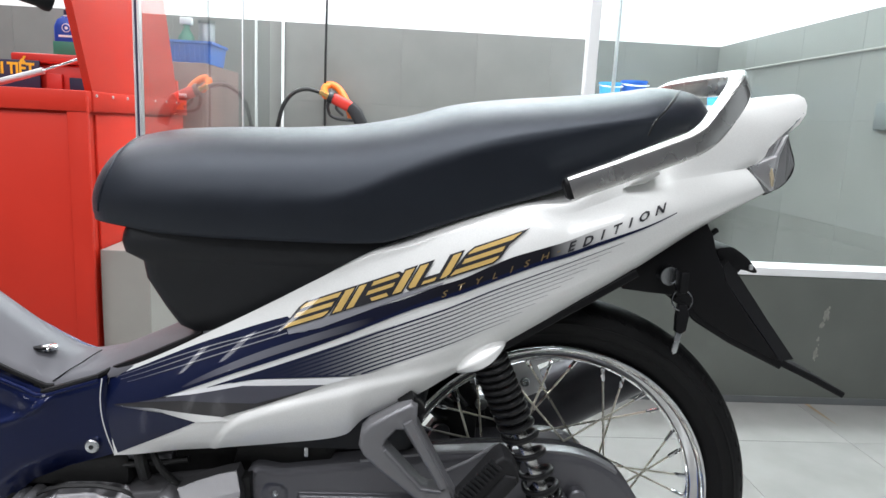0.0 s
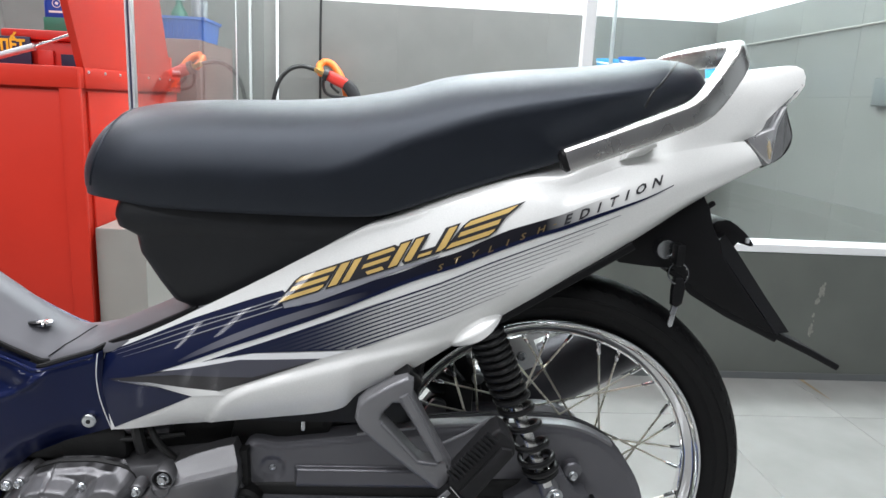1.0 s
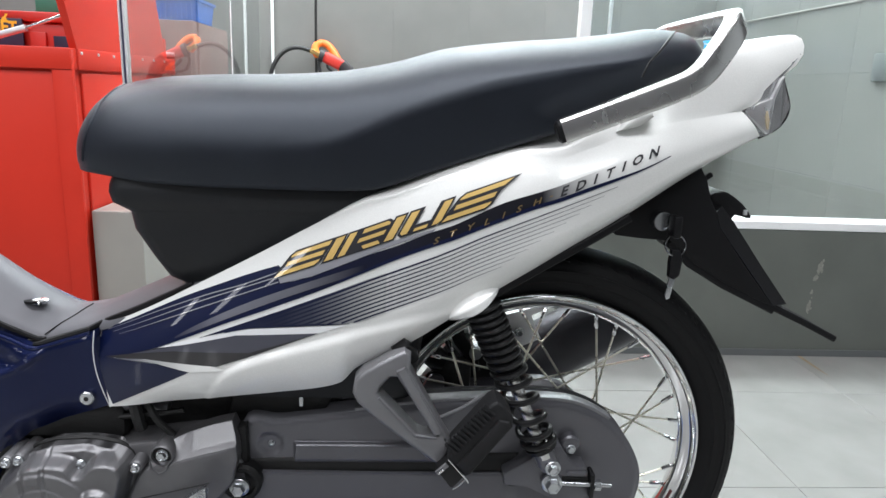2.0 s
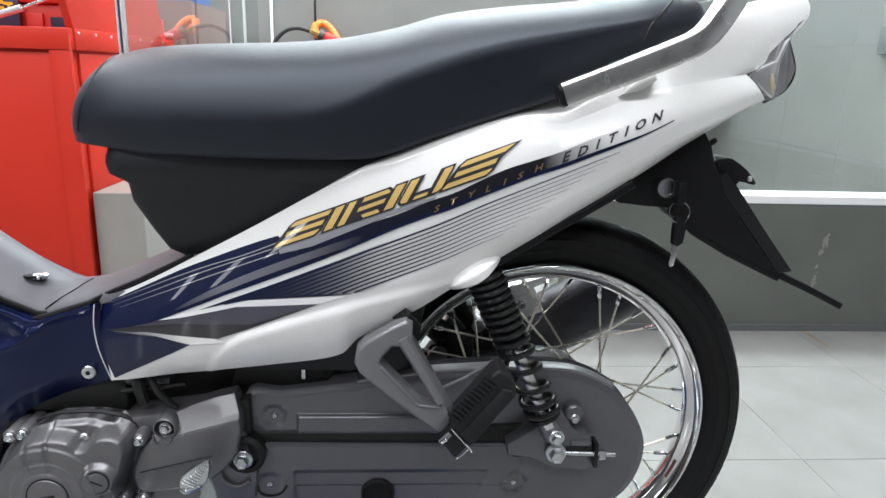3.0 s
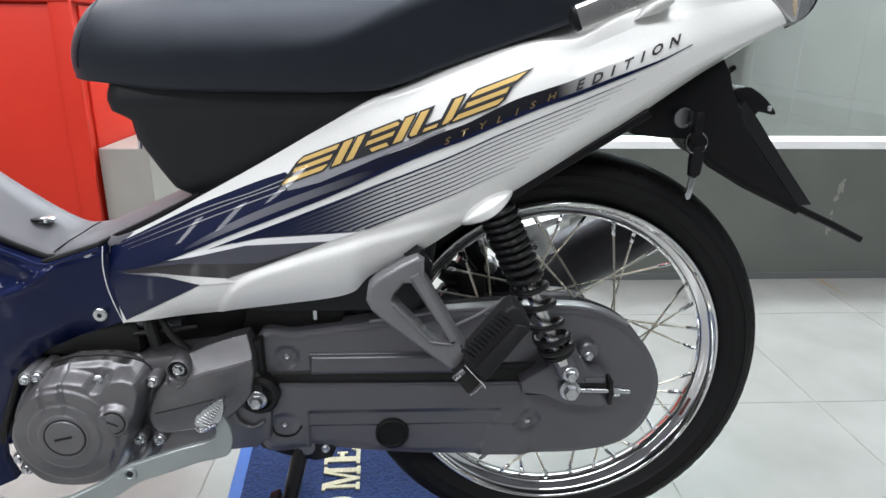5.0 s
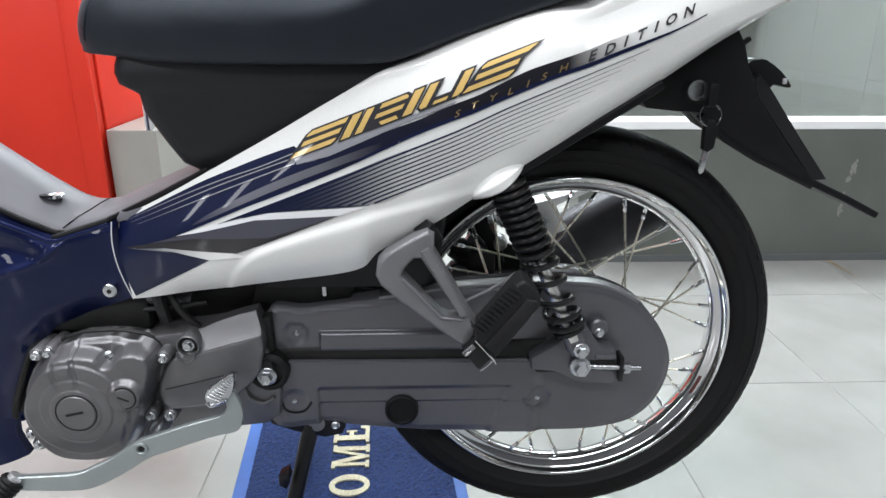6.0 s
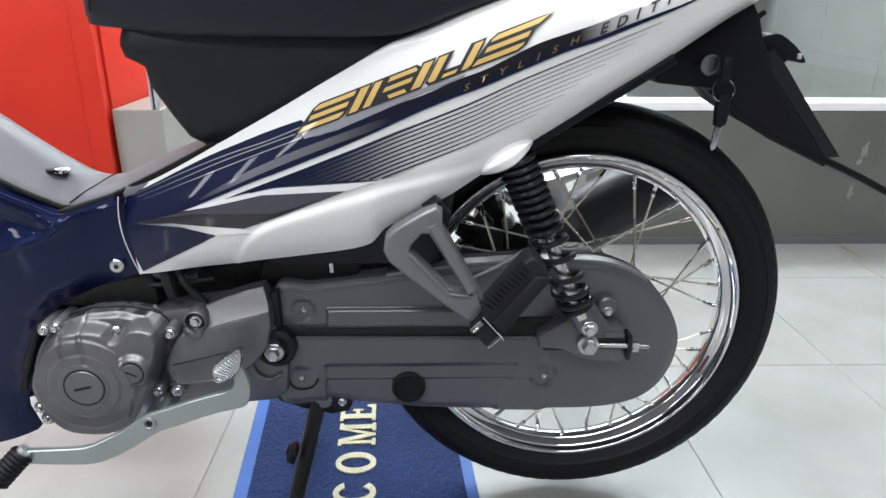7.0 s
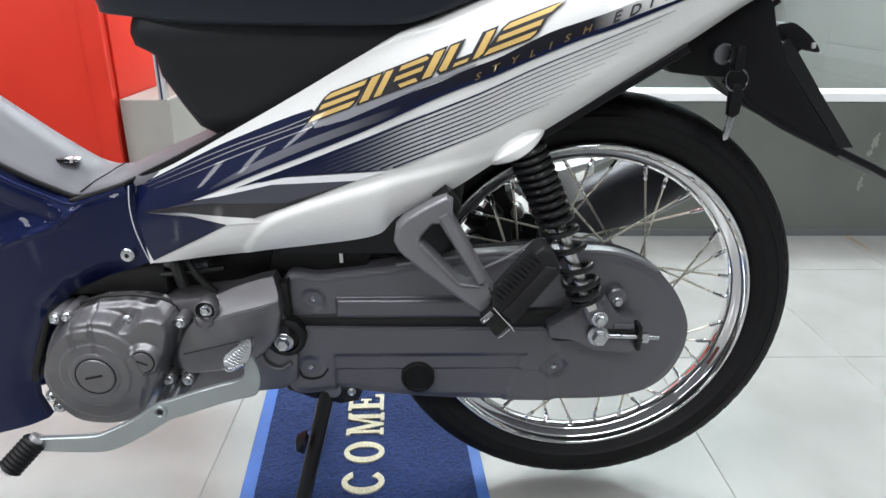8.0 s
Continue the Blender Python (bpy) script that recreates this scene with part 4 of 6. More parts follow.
part("hex_socket", lathe([(0.0005, -0.0023), (0.0030, -0.0023), (0.0030, -0.0015)], (-0.578, -0.0835, 0.407), n=6), DARK, screw)

# grey tunnel cover
bm = bmesh.new()
rings = []
tunnel_high = hermite([(-0.84, 0.652), (-0.78, 0.607), (-0.714, 0.556), (-0.66, 0.517), (-0.635, 0.502), (-0.615, 0.496), (-0.595, 0.497), (-0.56, 0.511), (-0.50, 0.537), (-0.44, 0.563), (-0.35, 0.606)])
tunnel_low = hermite([(-0.84, 0.596), (-0.74, 0.528), (-0.69, 0.499), (-0.661, 0.485), (-0.634, 0.475), (-0.614, 0.480), (-0.593, 0.484), (-0.563, 0.4925), (-0.50, 0.520), (-0.44, 0.553), (-0.35, 0.598)])
for i in range(61):
    x = -0.84 + 0.48 * i / 60
    w = 0.058 + 0.018 * smoothstep(-0.60, -0.48, x)
    low, high = tunnel_low(x), tunnel_high(x)
    half = [(w + 0.004, low - 0.004), (w + 0.003, low + 0.002), (w - 0.006, low + 0.008), (w - 0.024, low + (high - low) * 0.72), (w - 0.038, high - 0.001), (0.0, high + 0.003)]
    rings.append([(x, -y, z) for y, z in half] + [(x, y, z) for y, z in reversed(half[:-1])])
ring_mesh(bm, rings, closed=False)
tunnel = part("tunnel_cover", bm, GREY_PLASTIC, bike, "grey satin plastic tunnel cover", smooth=60)
# black tubes laid in as the shade of the gap below the cover
gap = [(x, -0.061, tunnel_low(x) - 0.001) for x in [-0.84 + 0.01 * i for i in range(22)]]
part("cover_gap_shade", tube(gap, 0.0034, 8), BLACK_PLASTIC, bike)
gap = [(x, cowl_y(x, cowl_edge(x) - 0.003) + 0.006, cowl_edge(x) + 0.0028) for x in [-0.636 + 0.009 * i for i in range(8)]]
gap += [(x, fair_y(x, fair_high(x)) + 0.004, fair_high(x) + 0.0030) for x in [-0.562 + 0.01 * i for i in range(13)]]
part("cover_gap_shade", sweep(gap, circle(0.0042, 8), up=(0.03, 1, 0.02), scale=[0.5] + [1] * 16 + [0.9, 0.8, 0.7, 0.55]), BLACK_PLASTIC, bike)
part("cover_joint", tube([(-0.598, -0.002, 0.5015), (-0.602, -0.018, 0.500), (-0.607, -0.032, 0.4965), (-0.618, -0.046, 0.4905), (-0.632, -0.0600, 0.4800)], 0.0008, 6), BLACK_PLASTIC, tunnel)
bm = lathe([(0.0005, -0.002), (0.010, -0.002), (0.0105, 0.0015), (0.008, 0.0035), (0.0005, 0.004)], (-0.652, -0.026, 0.5115), "z", 20)
part("cover_screw", bm, CHROME, tunnel)
part("screw_recess", lathe([(0.0005, -0.002), (0.0125, -0.002), (0.0125, 0.0006), (0.0005, 0.0006)], (-0.6575, -0.026, 0.5135), "z", 20), BLACK_PLASTIC, tunnel)

# handlebar end on the far side
bar = part("handlebar", tube(rounded([(-0.95, 0.0, 1.02), (-0.95, 0.10, 1.035), (-0.92, 0.22, 1.015), (-0.82, 0.32, 0.986)], 5), 0.011, 12), BLACK_METAL, bike)
part("grip", sweep([(-0.905, 0.235, 1.010), (-0.82, 0.32, 0.986), (-0.812, 0.328, 0.9835), (-0.807, 0.333, 0.982)], circle(0.0165, 16), up=(0, 0, 1), scale=[1, 1, 1.18, 1.1]), RUBBER, bar)
part("steering_column", tube([(-0.95, 0, 1.02), (-0.84, 0, 0.60), (-0.80, 0, 0.40)], 0.03, 14), BLACK_METAL, bike)

# ---- rear wheel ----
def wheel_ring(profile, n):
    return lathe(profile, AXLE, "y", n, loop=True, caps=False)


wheel = new("rear_wheel")
wheel.parent = bike
wheel["label"] = "spoked rear wheel with chrome rim and black tyre"
TYRE = (0.0, 0.007, AXLE[2] + 0.003)
tyre_profile = [(0.2235, -0.0205), (0.228, -0.0245), (0.240, -0.034), (0.2440, -0.0360), (0.2446, -0.0370), (0.2458, -0.0375), (0.2464, -0.0372), (0.253, -0.0395), (0.2588, -0.0398), (0.2592, -0.0407), (0.2606, -0.0407), (0.2612, -0.0397), (0.264, -0.0395), (0.274, -0.0345), (0.2810, -0.024), (0.2855, -0.011), (0.2868, 0.0), (0.2855, 0.011), (0.2810, 0.024), (0.274, 0.0345), (0.264, 0.0395), (0.253, 0.0395), (0.240, 0.034), (0.228, 0.0245), (0.2235, 0.0205)]
tyre = part("tyre", lathe(tyre_profile, TYRE, "y", 120, loop=True, caps=False), RUBBER, wheel, smooth=60)
for k in range(76):
    a = 2 * math.pi * k / 76
    block_line = []
    for r, y, da in ((0.2822, -0.003, 0.0), (0.2808, -0.014, 0.016), (0.2764, -0.0244, 0.030), (0.2708, -0.0336, 0.042)):
        block_line.append((r * math.cos(a + da), TYRE[1] + y, TYRE[2] + r * math.sin(a + da)))
    part("tread_block", sweep(block_line, round_box(0.0068, 0.0150, 0.2), up=(-math.sin(a), 0.01, math.cos(a))), RUBBER, tyre)
rim_profile = [(0.2255, -0.0205), (0.2265, -0.0225), (0.2258, -0.0242), (0.2232, -0.0246), (0.2212, -0.0225), (0.2202, -0.0165), (0.2160, -0.0135), (0.2085, -0.0110), (0.2048, -0.0065), (0.2040, 0.0), (0.2048, 0.0065), (0.2085, 0.0110), (0.2160, 0.0135), (0.2202, 0.0225), (0.2212, 0.0285), (0.2232, 0.0306), (0.2258, 0.0302), (0.2265, 0.0285), (0.2255, 0.0265), (0.2185, 0.016), (0.2185, -0.010)]
rim = part("rim", wheel_ring(rim_profile, 120), CHROME, wheel, smooth=60)
hub = lathe([(0.004, -0.055), (0.040, -0.055), (0.078, -0.050), (0.080, -0.046), (0.080, -0.040), (0.062, -0.036), (0.055, -0.020), (0.055, 0.020), (0.066, 0.026), (0.082, 0.034), (0.084, 0.046), (0.080, 0.056), (0.045, 0.062), (0.015, 0.070), (0.004, 0.070)], AXLE, "y", 56)
part("hub", hub, ALLOY, wheel, smooth=40)
part("axle", lathe([(0.0005, -0.11), (0.007, -0.11), (0.007, 0.12), (0.0005, 0.12)], AXLE, "y", 16), ZINC, wheel)
for k in range(36):
    side = -1 if k % 2 else 1
    lean = radians(75 if k % 4 in (0, 1) else -75)
    a_rim = radians(0.5 + 10 * k)
    a_hub = a_rim + lean
    r_hub = 0.078
    p = Vector((r_hub * math.cos(a_hub), side * 0.040, AXLE[2] + r_hub * math.sin(a_hub)))
    q = Vector((0.2035 * math.cos(a_rim), side * 0.004, AXLE[2] + 0.2035 * math.sin(a_rim)))
    way = (q - p).normalized()
    spoke = part("spoke", tube([p, q - way * 0.012], 0.0016, 6, up=(0.1, 1, 0.05)), SPOKE_STEEL, wheel)
    part("nipple", sweep([q - way * 0.017, q - way * 0.014, q], circle(0.0028, 8), up=(0.1, 1, 0.05), scale=[0.7, 1, 1]), CHROME, spoke)
part("valve", tube([(0.203 * math.cos(2.3), 0, AXLE[2] + 0.203 * math.sin(2.3)), (0.175 * math.cos(2.3), -0.006, AXLE[2] + 0.175 * math.sin(2.3))], 0.0035, 10), RUBBER, wheel)
a0, a1 = radians(-27), radians(-19)
rim_label = sweep([(0.2115 * math.cos(a0 + (a1 - a0) * i / 8), -0.0131, AXLE[2] + 0.2115 * math.sin(a0 + (a1 - a0) * i / 8)) for i in range(9)], [(0.0024, 0.0), (0.0024, 0.0006), (-0.0024, 0.0006), (-0.0024, 0.0)], up=(0, -1, 0))
part("rim_sticker", rim_label, LABEL_RED, wheel)

# chain case: two halves with pressed steps
CASE = [(-0.398, 0.3635), (-0.345, 0.3735), (-0.254, 0.3850), (-0.19, 0.3945), (-0.135, 0.4000), (-0.06, 0.4040), (0.012, 0.4020), (0.050, 0.392), (0.080, 0.3755), (0.103, 0.352), (0.1195, 0.325), (0.1285, 0.300), (0.1295, 0.277), (0.124, 0.251), (0.110, 0.2235), (0.086, 0.2025), (0.052, 0.1915), (0.006, 0.1870), (-0.08, 0.1875), (-0.181, 0.1905), (-0.26, 0.1970), (-0.333, 0.2070), (-0.400, 0.2165)]


def edge_distance(x, z, ring):
    best = 9.0
    for i in range(len(ring)):
        ax, az = ring[i]
        bx, bz = ring[(i + 1) % len(ring)]
        dx, dz = bx - ax, bz - az
        s = min(1, max(0, ((x - ax) * dx + (z - az) * dz) / (dx * dx + dz * dz)))
        best = min(best, math.hypot(x - ax - s * dx, z - az - s * dz))
    return best


def box_step(x, z, x0, x1, z0, z1, soft):
    return smoothstep(0, soft, min(x - x0, x1 - x, z - z0, z1 - z))


def signed(x, z, ring):
    """Distance to the outline, positive inside."""
    inside = False
    for i in range(len(ring)):
        (ax, az), (bx, bz) = ring[i - 1], ring[i]
        if (az > z) != (bz > z) and x < ax + (bx - ax) * (z - az) / (bz - az):
            inside = not inside
    d = edge_distance(x, z, ring)
    return d if inside else -d


CASE_RIM = smooth_outline(CASE, 6)


def case_y(x, z):
    w = 0.068
    w += 0.006 * box_step(x, z, -0.332, -0.110, 0.3140, 0.3425, 0.003)
    w -= 0.008 * smoothstep(0.0, 0.002, 0.0038 - abs(z - 0.3085)) * smoothstep(-0.055, -0.06, x)
    w += 0.008 * smoothstep(0.3040, 0.3020, z) * smoothstep(-0.035, -0.06, x)
    w -= 0.004 * smoothstep(0.2635, 0.2615, z) * smoothstep(-0.338, -0.334, x) * smoothstep(-0.081, -0.086, x + 0.4 * (0.262 - z))
    w -= 0.003 * smoothstep(0.2405, 0.2385, z) * smoothstep(-0.338, -0.334, x) * smoothstep(-0.050, -0.060, x)
    for bx, bz, r in ((-0.361, 0.338, 0.019), (-0.368, 0.243, 0.021), (-0.046, 0.240, 0.020)):
        w -= 0.0035 * smoothstep(r, r - 0.009, math.hypot(x - bx, z - bz))
    w -= 0.0035 * smoothstep(0.010, 0.0, edge_distance(x, z, CASE_RIM))
    return -w


CASE_CUTS = [(2, z) for z in (0.3425, 0.3395, 0.3140, 0.3170, 0.3123, 0.3103, 0.3065, 0.3045, 0.3040, 0.3020, 0.2635, 0.2615, 0.2405, 0.2385)] + [(0, x) for x in (-0.332, -0.330, -0.338, -0.334)]
case = part("chain_case", drape(CASE_RIM, case_y, 0, 0.005, 0.04, cuts=CASE_CUTS), CASE_GREY, bike, "dark silver steel full chain case", smooth=35, surface=case_y)
part("pressed_ring", tube(rounded([(-0.3845, case_y(-0.384, 0.243) - 0.0002, 0.2430), (-0.3805, case_y(-0.38, 0.231) - 0.0002, 0.2310), (-0.3680, case_y(-0.368, 0.227) - 0.0002, 0.2265), (-0.3540, case_y(-0.354, 0.231) - 0.0002, 0.2310), (-0.3460, case_y(-0.346, 0.243) - 0.0002, 0.2430)], 5), 0.0016, 8), BLACK_METAL, case)
part("pressed_ring", tube(rounded([(x, case_y(x, z) - 0.0002, z) for x, z in ((-0.0650, 0.2440), (-0.0610, 0.2310), (-0.0480, 0.2265), (-0.0340, 0.2310), (-0.0260, 0.2440))], 5), 0.0010, 8), CASE_GREY, case)
part("inspection_plug", lathe([(0.0005, 0.004), (0.0222, 0.004), (0.0222, -0.002), (0.0190, -0.0035), (0.0175, -0.001), (0.0005, -0.0005)], (-0.2275, -0.0735, 0.2275), n=32), RUBBER, case)
for x, z in ((-0.361, 0.338), (-0.368, 0.243), (-0.046, 0.240)):
    screw_head(x, case_y(x, z) + 0.0005, z, 0.0042, case)
for x0, x1, z in ((-0.397, -0.064, 0.3025),):
    part("case_bead", tube([(x0 + (x1 - x0) * i / 30, case_y(x0 + (x1 - x0) * i / 30, z - 0.003) + 0.0006, z) for i in range(31)], 0.0017, 8), CASE_GREY, case)
part("case_back", plate(CASE_RIM, -0.034, -0.028), DARK, case)
# top flange; its paler alloy paints in the light on the case's upper face
part("case_lit_lip", sweep(rounded([(x, -0.0555, z + 0.0008) for x, z in CASE[2:9]], 5), round_box(0.0042, 0.020, 0.5), up=(0, 1, 0)), ALLOY, case)

# swingarm end, axle nut and chain adjuster
arm = part("swingarm_end", plate([(-0.060, 0.297), (-0.062, 0.313), (-0.028, 0.335), (-0.016, 0.352), (0.010, 0.352), (0.022, 0.334), (0.030, 0.326), (0.0455, 0.3225), (0.0485, 0.316), (0.052, 0.283), (0.044, 0.275), (0.0, 0.279), (-0.03, 0.294)], -0.096, -0.066, 0.003), CASE_GREY, bike)
part("adjuster_slot", plate([(0.014, 0.297), (0.049, 0.2955), (0.049, 0.309), (0.014, 0.311)], -0.0975, -0.095, 0.0005), DARK, arm)
part("arm_rib", block(0.020, 0.046, -0.101, -0.095, 0.3135, 0.3185, 0.0015), CASE_GREY, arm)
hex_bolt(0.0, -0.103, 0.305, 0.0095, bike, "axle_nut", 1.4, 0.013)
hex_bolt(-0.0055, -0.1215, 0.338, 0.0069, bike, "shock_nut", 1.45, 0.010)
part("adjuster_rod", tube([(0.012, -0.1015, 0.304), (0.078, -0.1005, 0.3005)], 0.0031, 10), ZINC, bike)
part("adjuster_nut", lathe([(0.0005, 0.0), (0.0072, 0.0), (0.0072, 0.008), (0.0005, 0.008)], (0.056, -0.101, 0.3015), "x", 6), ZINC, bike)
part("adjuster_plate", block(0.050, 0.055, -0.106, -0.084, 0.284, 0.318, 0.001), BLACK_METAL, bike)
part("cover_boss", lathe([(0.0005, 0.02), (0.0125, 0.02), (0.0125, -0.003), (0.010, -0.005), (0.0005, -0.005)], (0.0265, -0.076, 0.347), n=24), CASE_GREY, bike)
hex_bolt(0.027, -0.080, 0.341, 0.005, bike, "cover_bolt", 1.3, 0.006)
part("swingarm", sweep([(-0.40, -0.055, 0.295), (-0.20, -0.058, 0.300), (0.02, -0.060, 0.305)], round_box(0.05, 0.03, 0.5), up=(0, 1, 0)), DARK, bike)
part("swingarm", sweep([(-0.40, 0.055, 0.295), (-0.20, 0.075, 0.300), (0.02, 0.085, 0.305)], round_box(0.05, 0.03, 0.5), up=(0, 1, 0)), CASE_GREY, bike)

# rear shock absorbers with coil springs
def shock(sign):
    top, low = Vector((-0.107, sign * 0.108, 0.552)), Vector((-0.009, sign * 0.108, 0.338))
    axis = (low - top).normalized()
    side = axis.cross(Vector((0, 1, 0))).normalized()
    holder = part("damper", sweep([top, top + axis * 0.10, top + axis * 0.102, low - axis * 0.03, low - axis * 0.028, low - axis * 0.012], circle(0.011, 16), up=(0, 1, 0), scale=[1.25, 1.25, 0.75, 0.75, 1.2, 1.2]), BRUSHED, bike, "black coil spring over a steel damper")
    length = (low - top).length - 0.029
    turns_at = hermite([(0, 0.0), (0.46, 9.6), (0.56, 10.9), (0.90, 13.7), (1.0, 15.2)])
    pts = []
    for i in range(17 * 20 + 1):
        s = i / 340
        a = 2 * math.pi * turns_at(s)
        r = 0.0192 + 0.0004 * s
        pts.append(top + axis * (0.002 + s * (length - 0.002)) + (side * math.cos(a) + Vector((0, 1, 0)) * math.sin(a)) * r)
    part("coil_spring", tube(pts, 0.0039, 8, up=tuple(axis)), BLACK_METAL, holder)
    part("spring_seat", sweep([low - axis * 0.029, low - axis * 0.026, low - axis * 0.024], circle(0.0205, 24), up=(0, 1, 0)), BLACK_METAL, holder)
    eye = sweep([low - axis * 0.024, low - axis * 0.004, low + axis * 0.008], round_box(0.026, 0.024, 0.6), up=(0, 1, 0), scale=[0.95, 1.05, 0.8])
    part("lower_clevis", eye, CASE_GREY, holder)
    part("inner_sleeve", sweep([top - axis * 0.006, top + axis * 0.105], circle(0.0150, 18), up=(0, 1, 0)), BLACK_PLASTIC, holder)


shock(-1)
shock(1)

# pillion foot peg and its bracket
hanger = part("peg_bracket", plate([(-0.2520, 0.448), (-0.2495, 0.464), (-0.240, 0.4745), (-0.212, 0.4915), (-0.193, 0.5015), (-0.186, 0.496), (-0.186, 0.477), (-0.146, 0.403), (-0.137, 0.388), (-0.139, 0.373), (-0.148, 0.3575), (-0.157, 0.3605), (-0.186, 0.3835), (-0.222, 0.413), (-0.2465, 0.436)], -0.148, -0.122, 0.005,
               [[(-0.2225, 0.4480), (-0.2200, 0.4550), (-0.2090, 0.4680), (-0.2010, 0.4680), (-0.1640, 0.4080), (-0.1530, 0.3965), (-0.1680, 0.3945), (-0.1775, 0.3990)]], segments=3), ALLOY, bike, "cast alloy foot peg bracket with a triangular window")
for a, b in (((-0.2215, 0.4440), (-0.1780, 0.3965)), ((-0.1780, 0.3965), (-0.1540, 0.3935))):
    part("window_rim", sweep([(a[0], -0.1480, a[1]), (b[0], -0.1480, b[1])], round_box(0.004, 0.004, 0.9), up=(0, 1, 0)), ALLOY, hanger)
part("bracket_rib", sweep([(-0.197, -0.149, 0.480), (-0.176, -0.149, 0.442), (-0.152, -0.149, 0.401)], round_box(0.011, 0.010, 0.7), up=(0, 1, 0)), ALLOY, hanger)
part("frame_boss", sweep([(-0.200, -0.128, 0.500), (-0.192, -0.122, 0.492), (-0.186, -0.116, 0.482)], round_box(0.020, 0.024, 0.6), up=(0, 1, 0)), BLACK_METAL, hanger)
way = Vector((0.052, 0.0, 0.061)).normalized()
across = Vector((-way.z, 0, way.x))
PEG = [(-0.1405, 0.3750), (-0.1365, 0.3910), (-0.0945, 0.4440), (-0.0870, 0.4490), (-0.0790, 0.4440), (-0.0680, 0.4290), (-0.0670, 0.4170), (-0.1130, 0.3560), (-0.1190, 0.3525)]
peg = part("foot_peg", plate(PEG, -0.166, -0.132, 0.004, segments=3), PEG_RUBBER, bike, "folded black rubber foot peg with a ribbed sole")
part("peg_face", plate([(-0.1300, 0.3700), (-0.0840, 0.4270), (-0.0720, 0.4250), (-0.0705, 0.4180), (-0.1140, 0.3600), (-0.1190, 0.3580)], -0.1700, -0.1600, 0.003, segments=2), PEG_RUBBER, peg)
for k in range(12):
    c = Vector((-0.1375, -0.1665, 0.3905)) + way * 0.0058 * k
    part("tread_rib", sweep([c - across * 0.0085, c + across * 0.0085], round_box(0.0032, 0.0060, 0.5), up=(0, 1, 0)), PEG_RUBBER, peg)
clip = part("peg_clip", plate([(-0.1535, 0.3600), (-0.1390, 0.3735), (-0.1195, 0.3525), (-0.1330, 0.3370), (-0.1370, 0.3380)], -0.1640, -0.1300, 0.003), BLACK_METAL, hanger)
part("clip_edge", tube([(-0.1400, -0.1660, 0.3760), (-0.1180, -0.1690, 0.3515), (-0.1160, -0.1690, 0.3475)], 0.0011, 6), CHROME, clip)
part("clip_edge", tube([(-0.1195, -0.1650, 0.3490), (-0.1270, -0.1650, 0.3410), (-0.1330, -0.1640, 0.3360)], 0.0010, 6), ZINC, clip)
part("clip_cheek", plate([(-0.1545, 0.3595), (-0.1430, 0.3705), (-0.1390, 0.3665), (-0.1510, 0.3545)], -0.1660, -0.1630, 0.0008), ALLOY, clip)
part("pin", sweep([(-0.1510, -0.1668, 0.3590), (-0.1450, -0.1668, 0.3645)], circle(0.0026, 10), up=(0, 1, 0)), CHROME, hanger)
part("peg_stay", tube([(-0.150, -0.120, 0.404), (-0.120, -0.118, 0.418), (-0.088, -0.112, 0.437)], 0.0022, 8), ALLOY, hanger)

# inner fender, frame, and dark plates that fill shaded gaps behind the panels
bm = bmesh.new()
rings = []
for i in range(41):
    a = radians(98 + 66 * i / 40)
    ring = []
    for r, y in ((0.300, -0.052), (0.312, -0.048), (0.318, -0.02), (0.318, 0.02), (0.312, 0.048), (0.300, 0.052), (0.310, 0.045), (0.314, 0.02), (0.314, -0.02), (0.309, -0.045)):
        ring.append((r * math.cos(a) - 0.006, y, AXLE[2] + r * math.sin(a)))
    rings.append(ring)
part("inner_fender", ring_mesh(bm, rings), BLACK_PLASTIC, bike, smooth=50)
part("frame_rail", tube([(-0.55, -0.05, 0.43), (-0.40, -0.06, 0.46), (-0.22, -0.070, 0.545), (0.05, -0.060, 0.69)], 0.016, 12), BLACK_METAL, bike)
part("frame_rail", tube([(-0.55, 0.05, 0.43), (-0.40, 0.06, 0.46), (-0.22, 0.075, 0.52), (0.05, 0.075, 0.64)], 0.016, 12), BLACK_METAL, bike)
# the next four plates are added dark filler for the engine bay's shade
part("frame_gap_filler", plate([(-0.53, 0.40), (-0.40, 0.43), (-0.26, 0.45), (-0.20, 0.50), (-0.30, 0.56), (-0.45, 0.50)], -0.045, 0.045, 0.004), DARK, bike)
part("engine_bay_filler", plate([(-0.72, 0.335), (-0.70, 0.44), (-0.60, 0.46), (-0.45, 0.50), (-0.26, 0.48), (-0.24, 0.40), (-0.36, 0.355)], -0.040, 0.040, 0.004), DARK, bike)
part("frame_gap_filler", plate([(-0.42, 0.36), (-0.40, 0.22), (-0.34, 0.205), (-0.30, 0.36), (-0.26, 0.45), (-0.40, 0.45)], -0.050, 0.050, 0.004), DARK, bike)
part("engine_bay_filler", plate([(-0.745, 0.222), (-0.738, 0.26), (-0.722, 0.29), (-0.70, 0.335), (-0.66, 0.372), (-0.60, 0.388), (-0.60, 0.335), (-0.66, 0.30), (-0.685, 0.25), (-0.69, 0.222)], -0.056, -0.036, 0.003), DARK, bike)
part("fuel_bracket", block(-0.3265, -0.3205, -0.058, -0.050, 0.385, 0.405, 0.002), ZINC, bike)
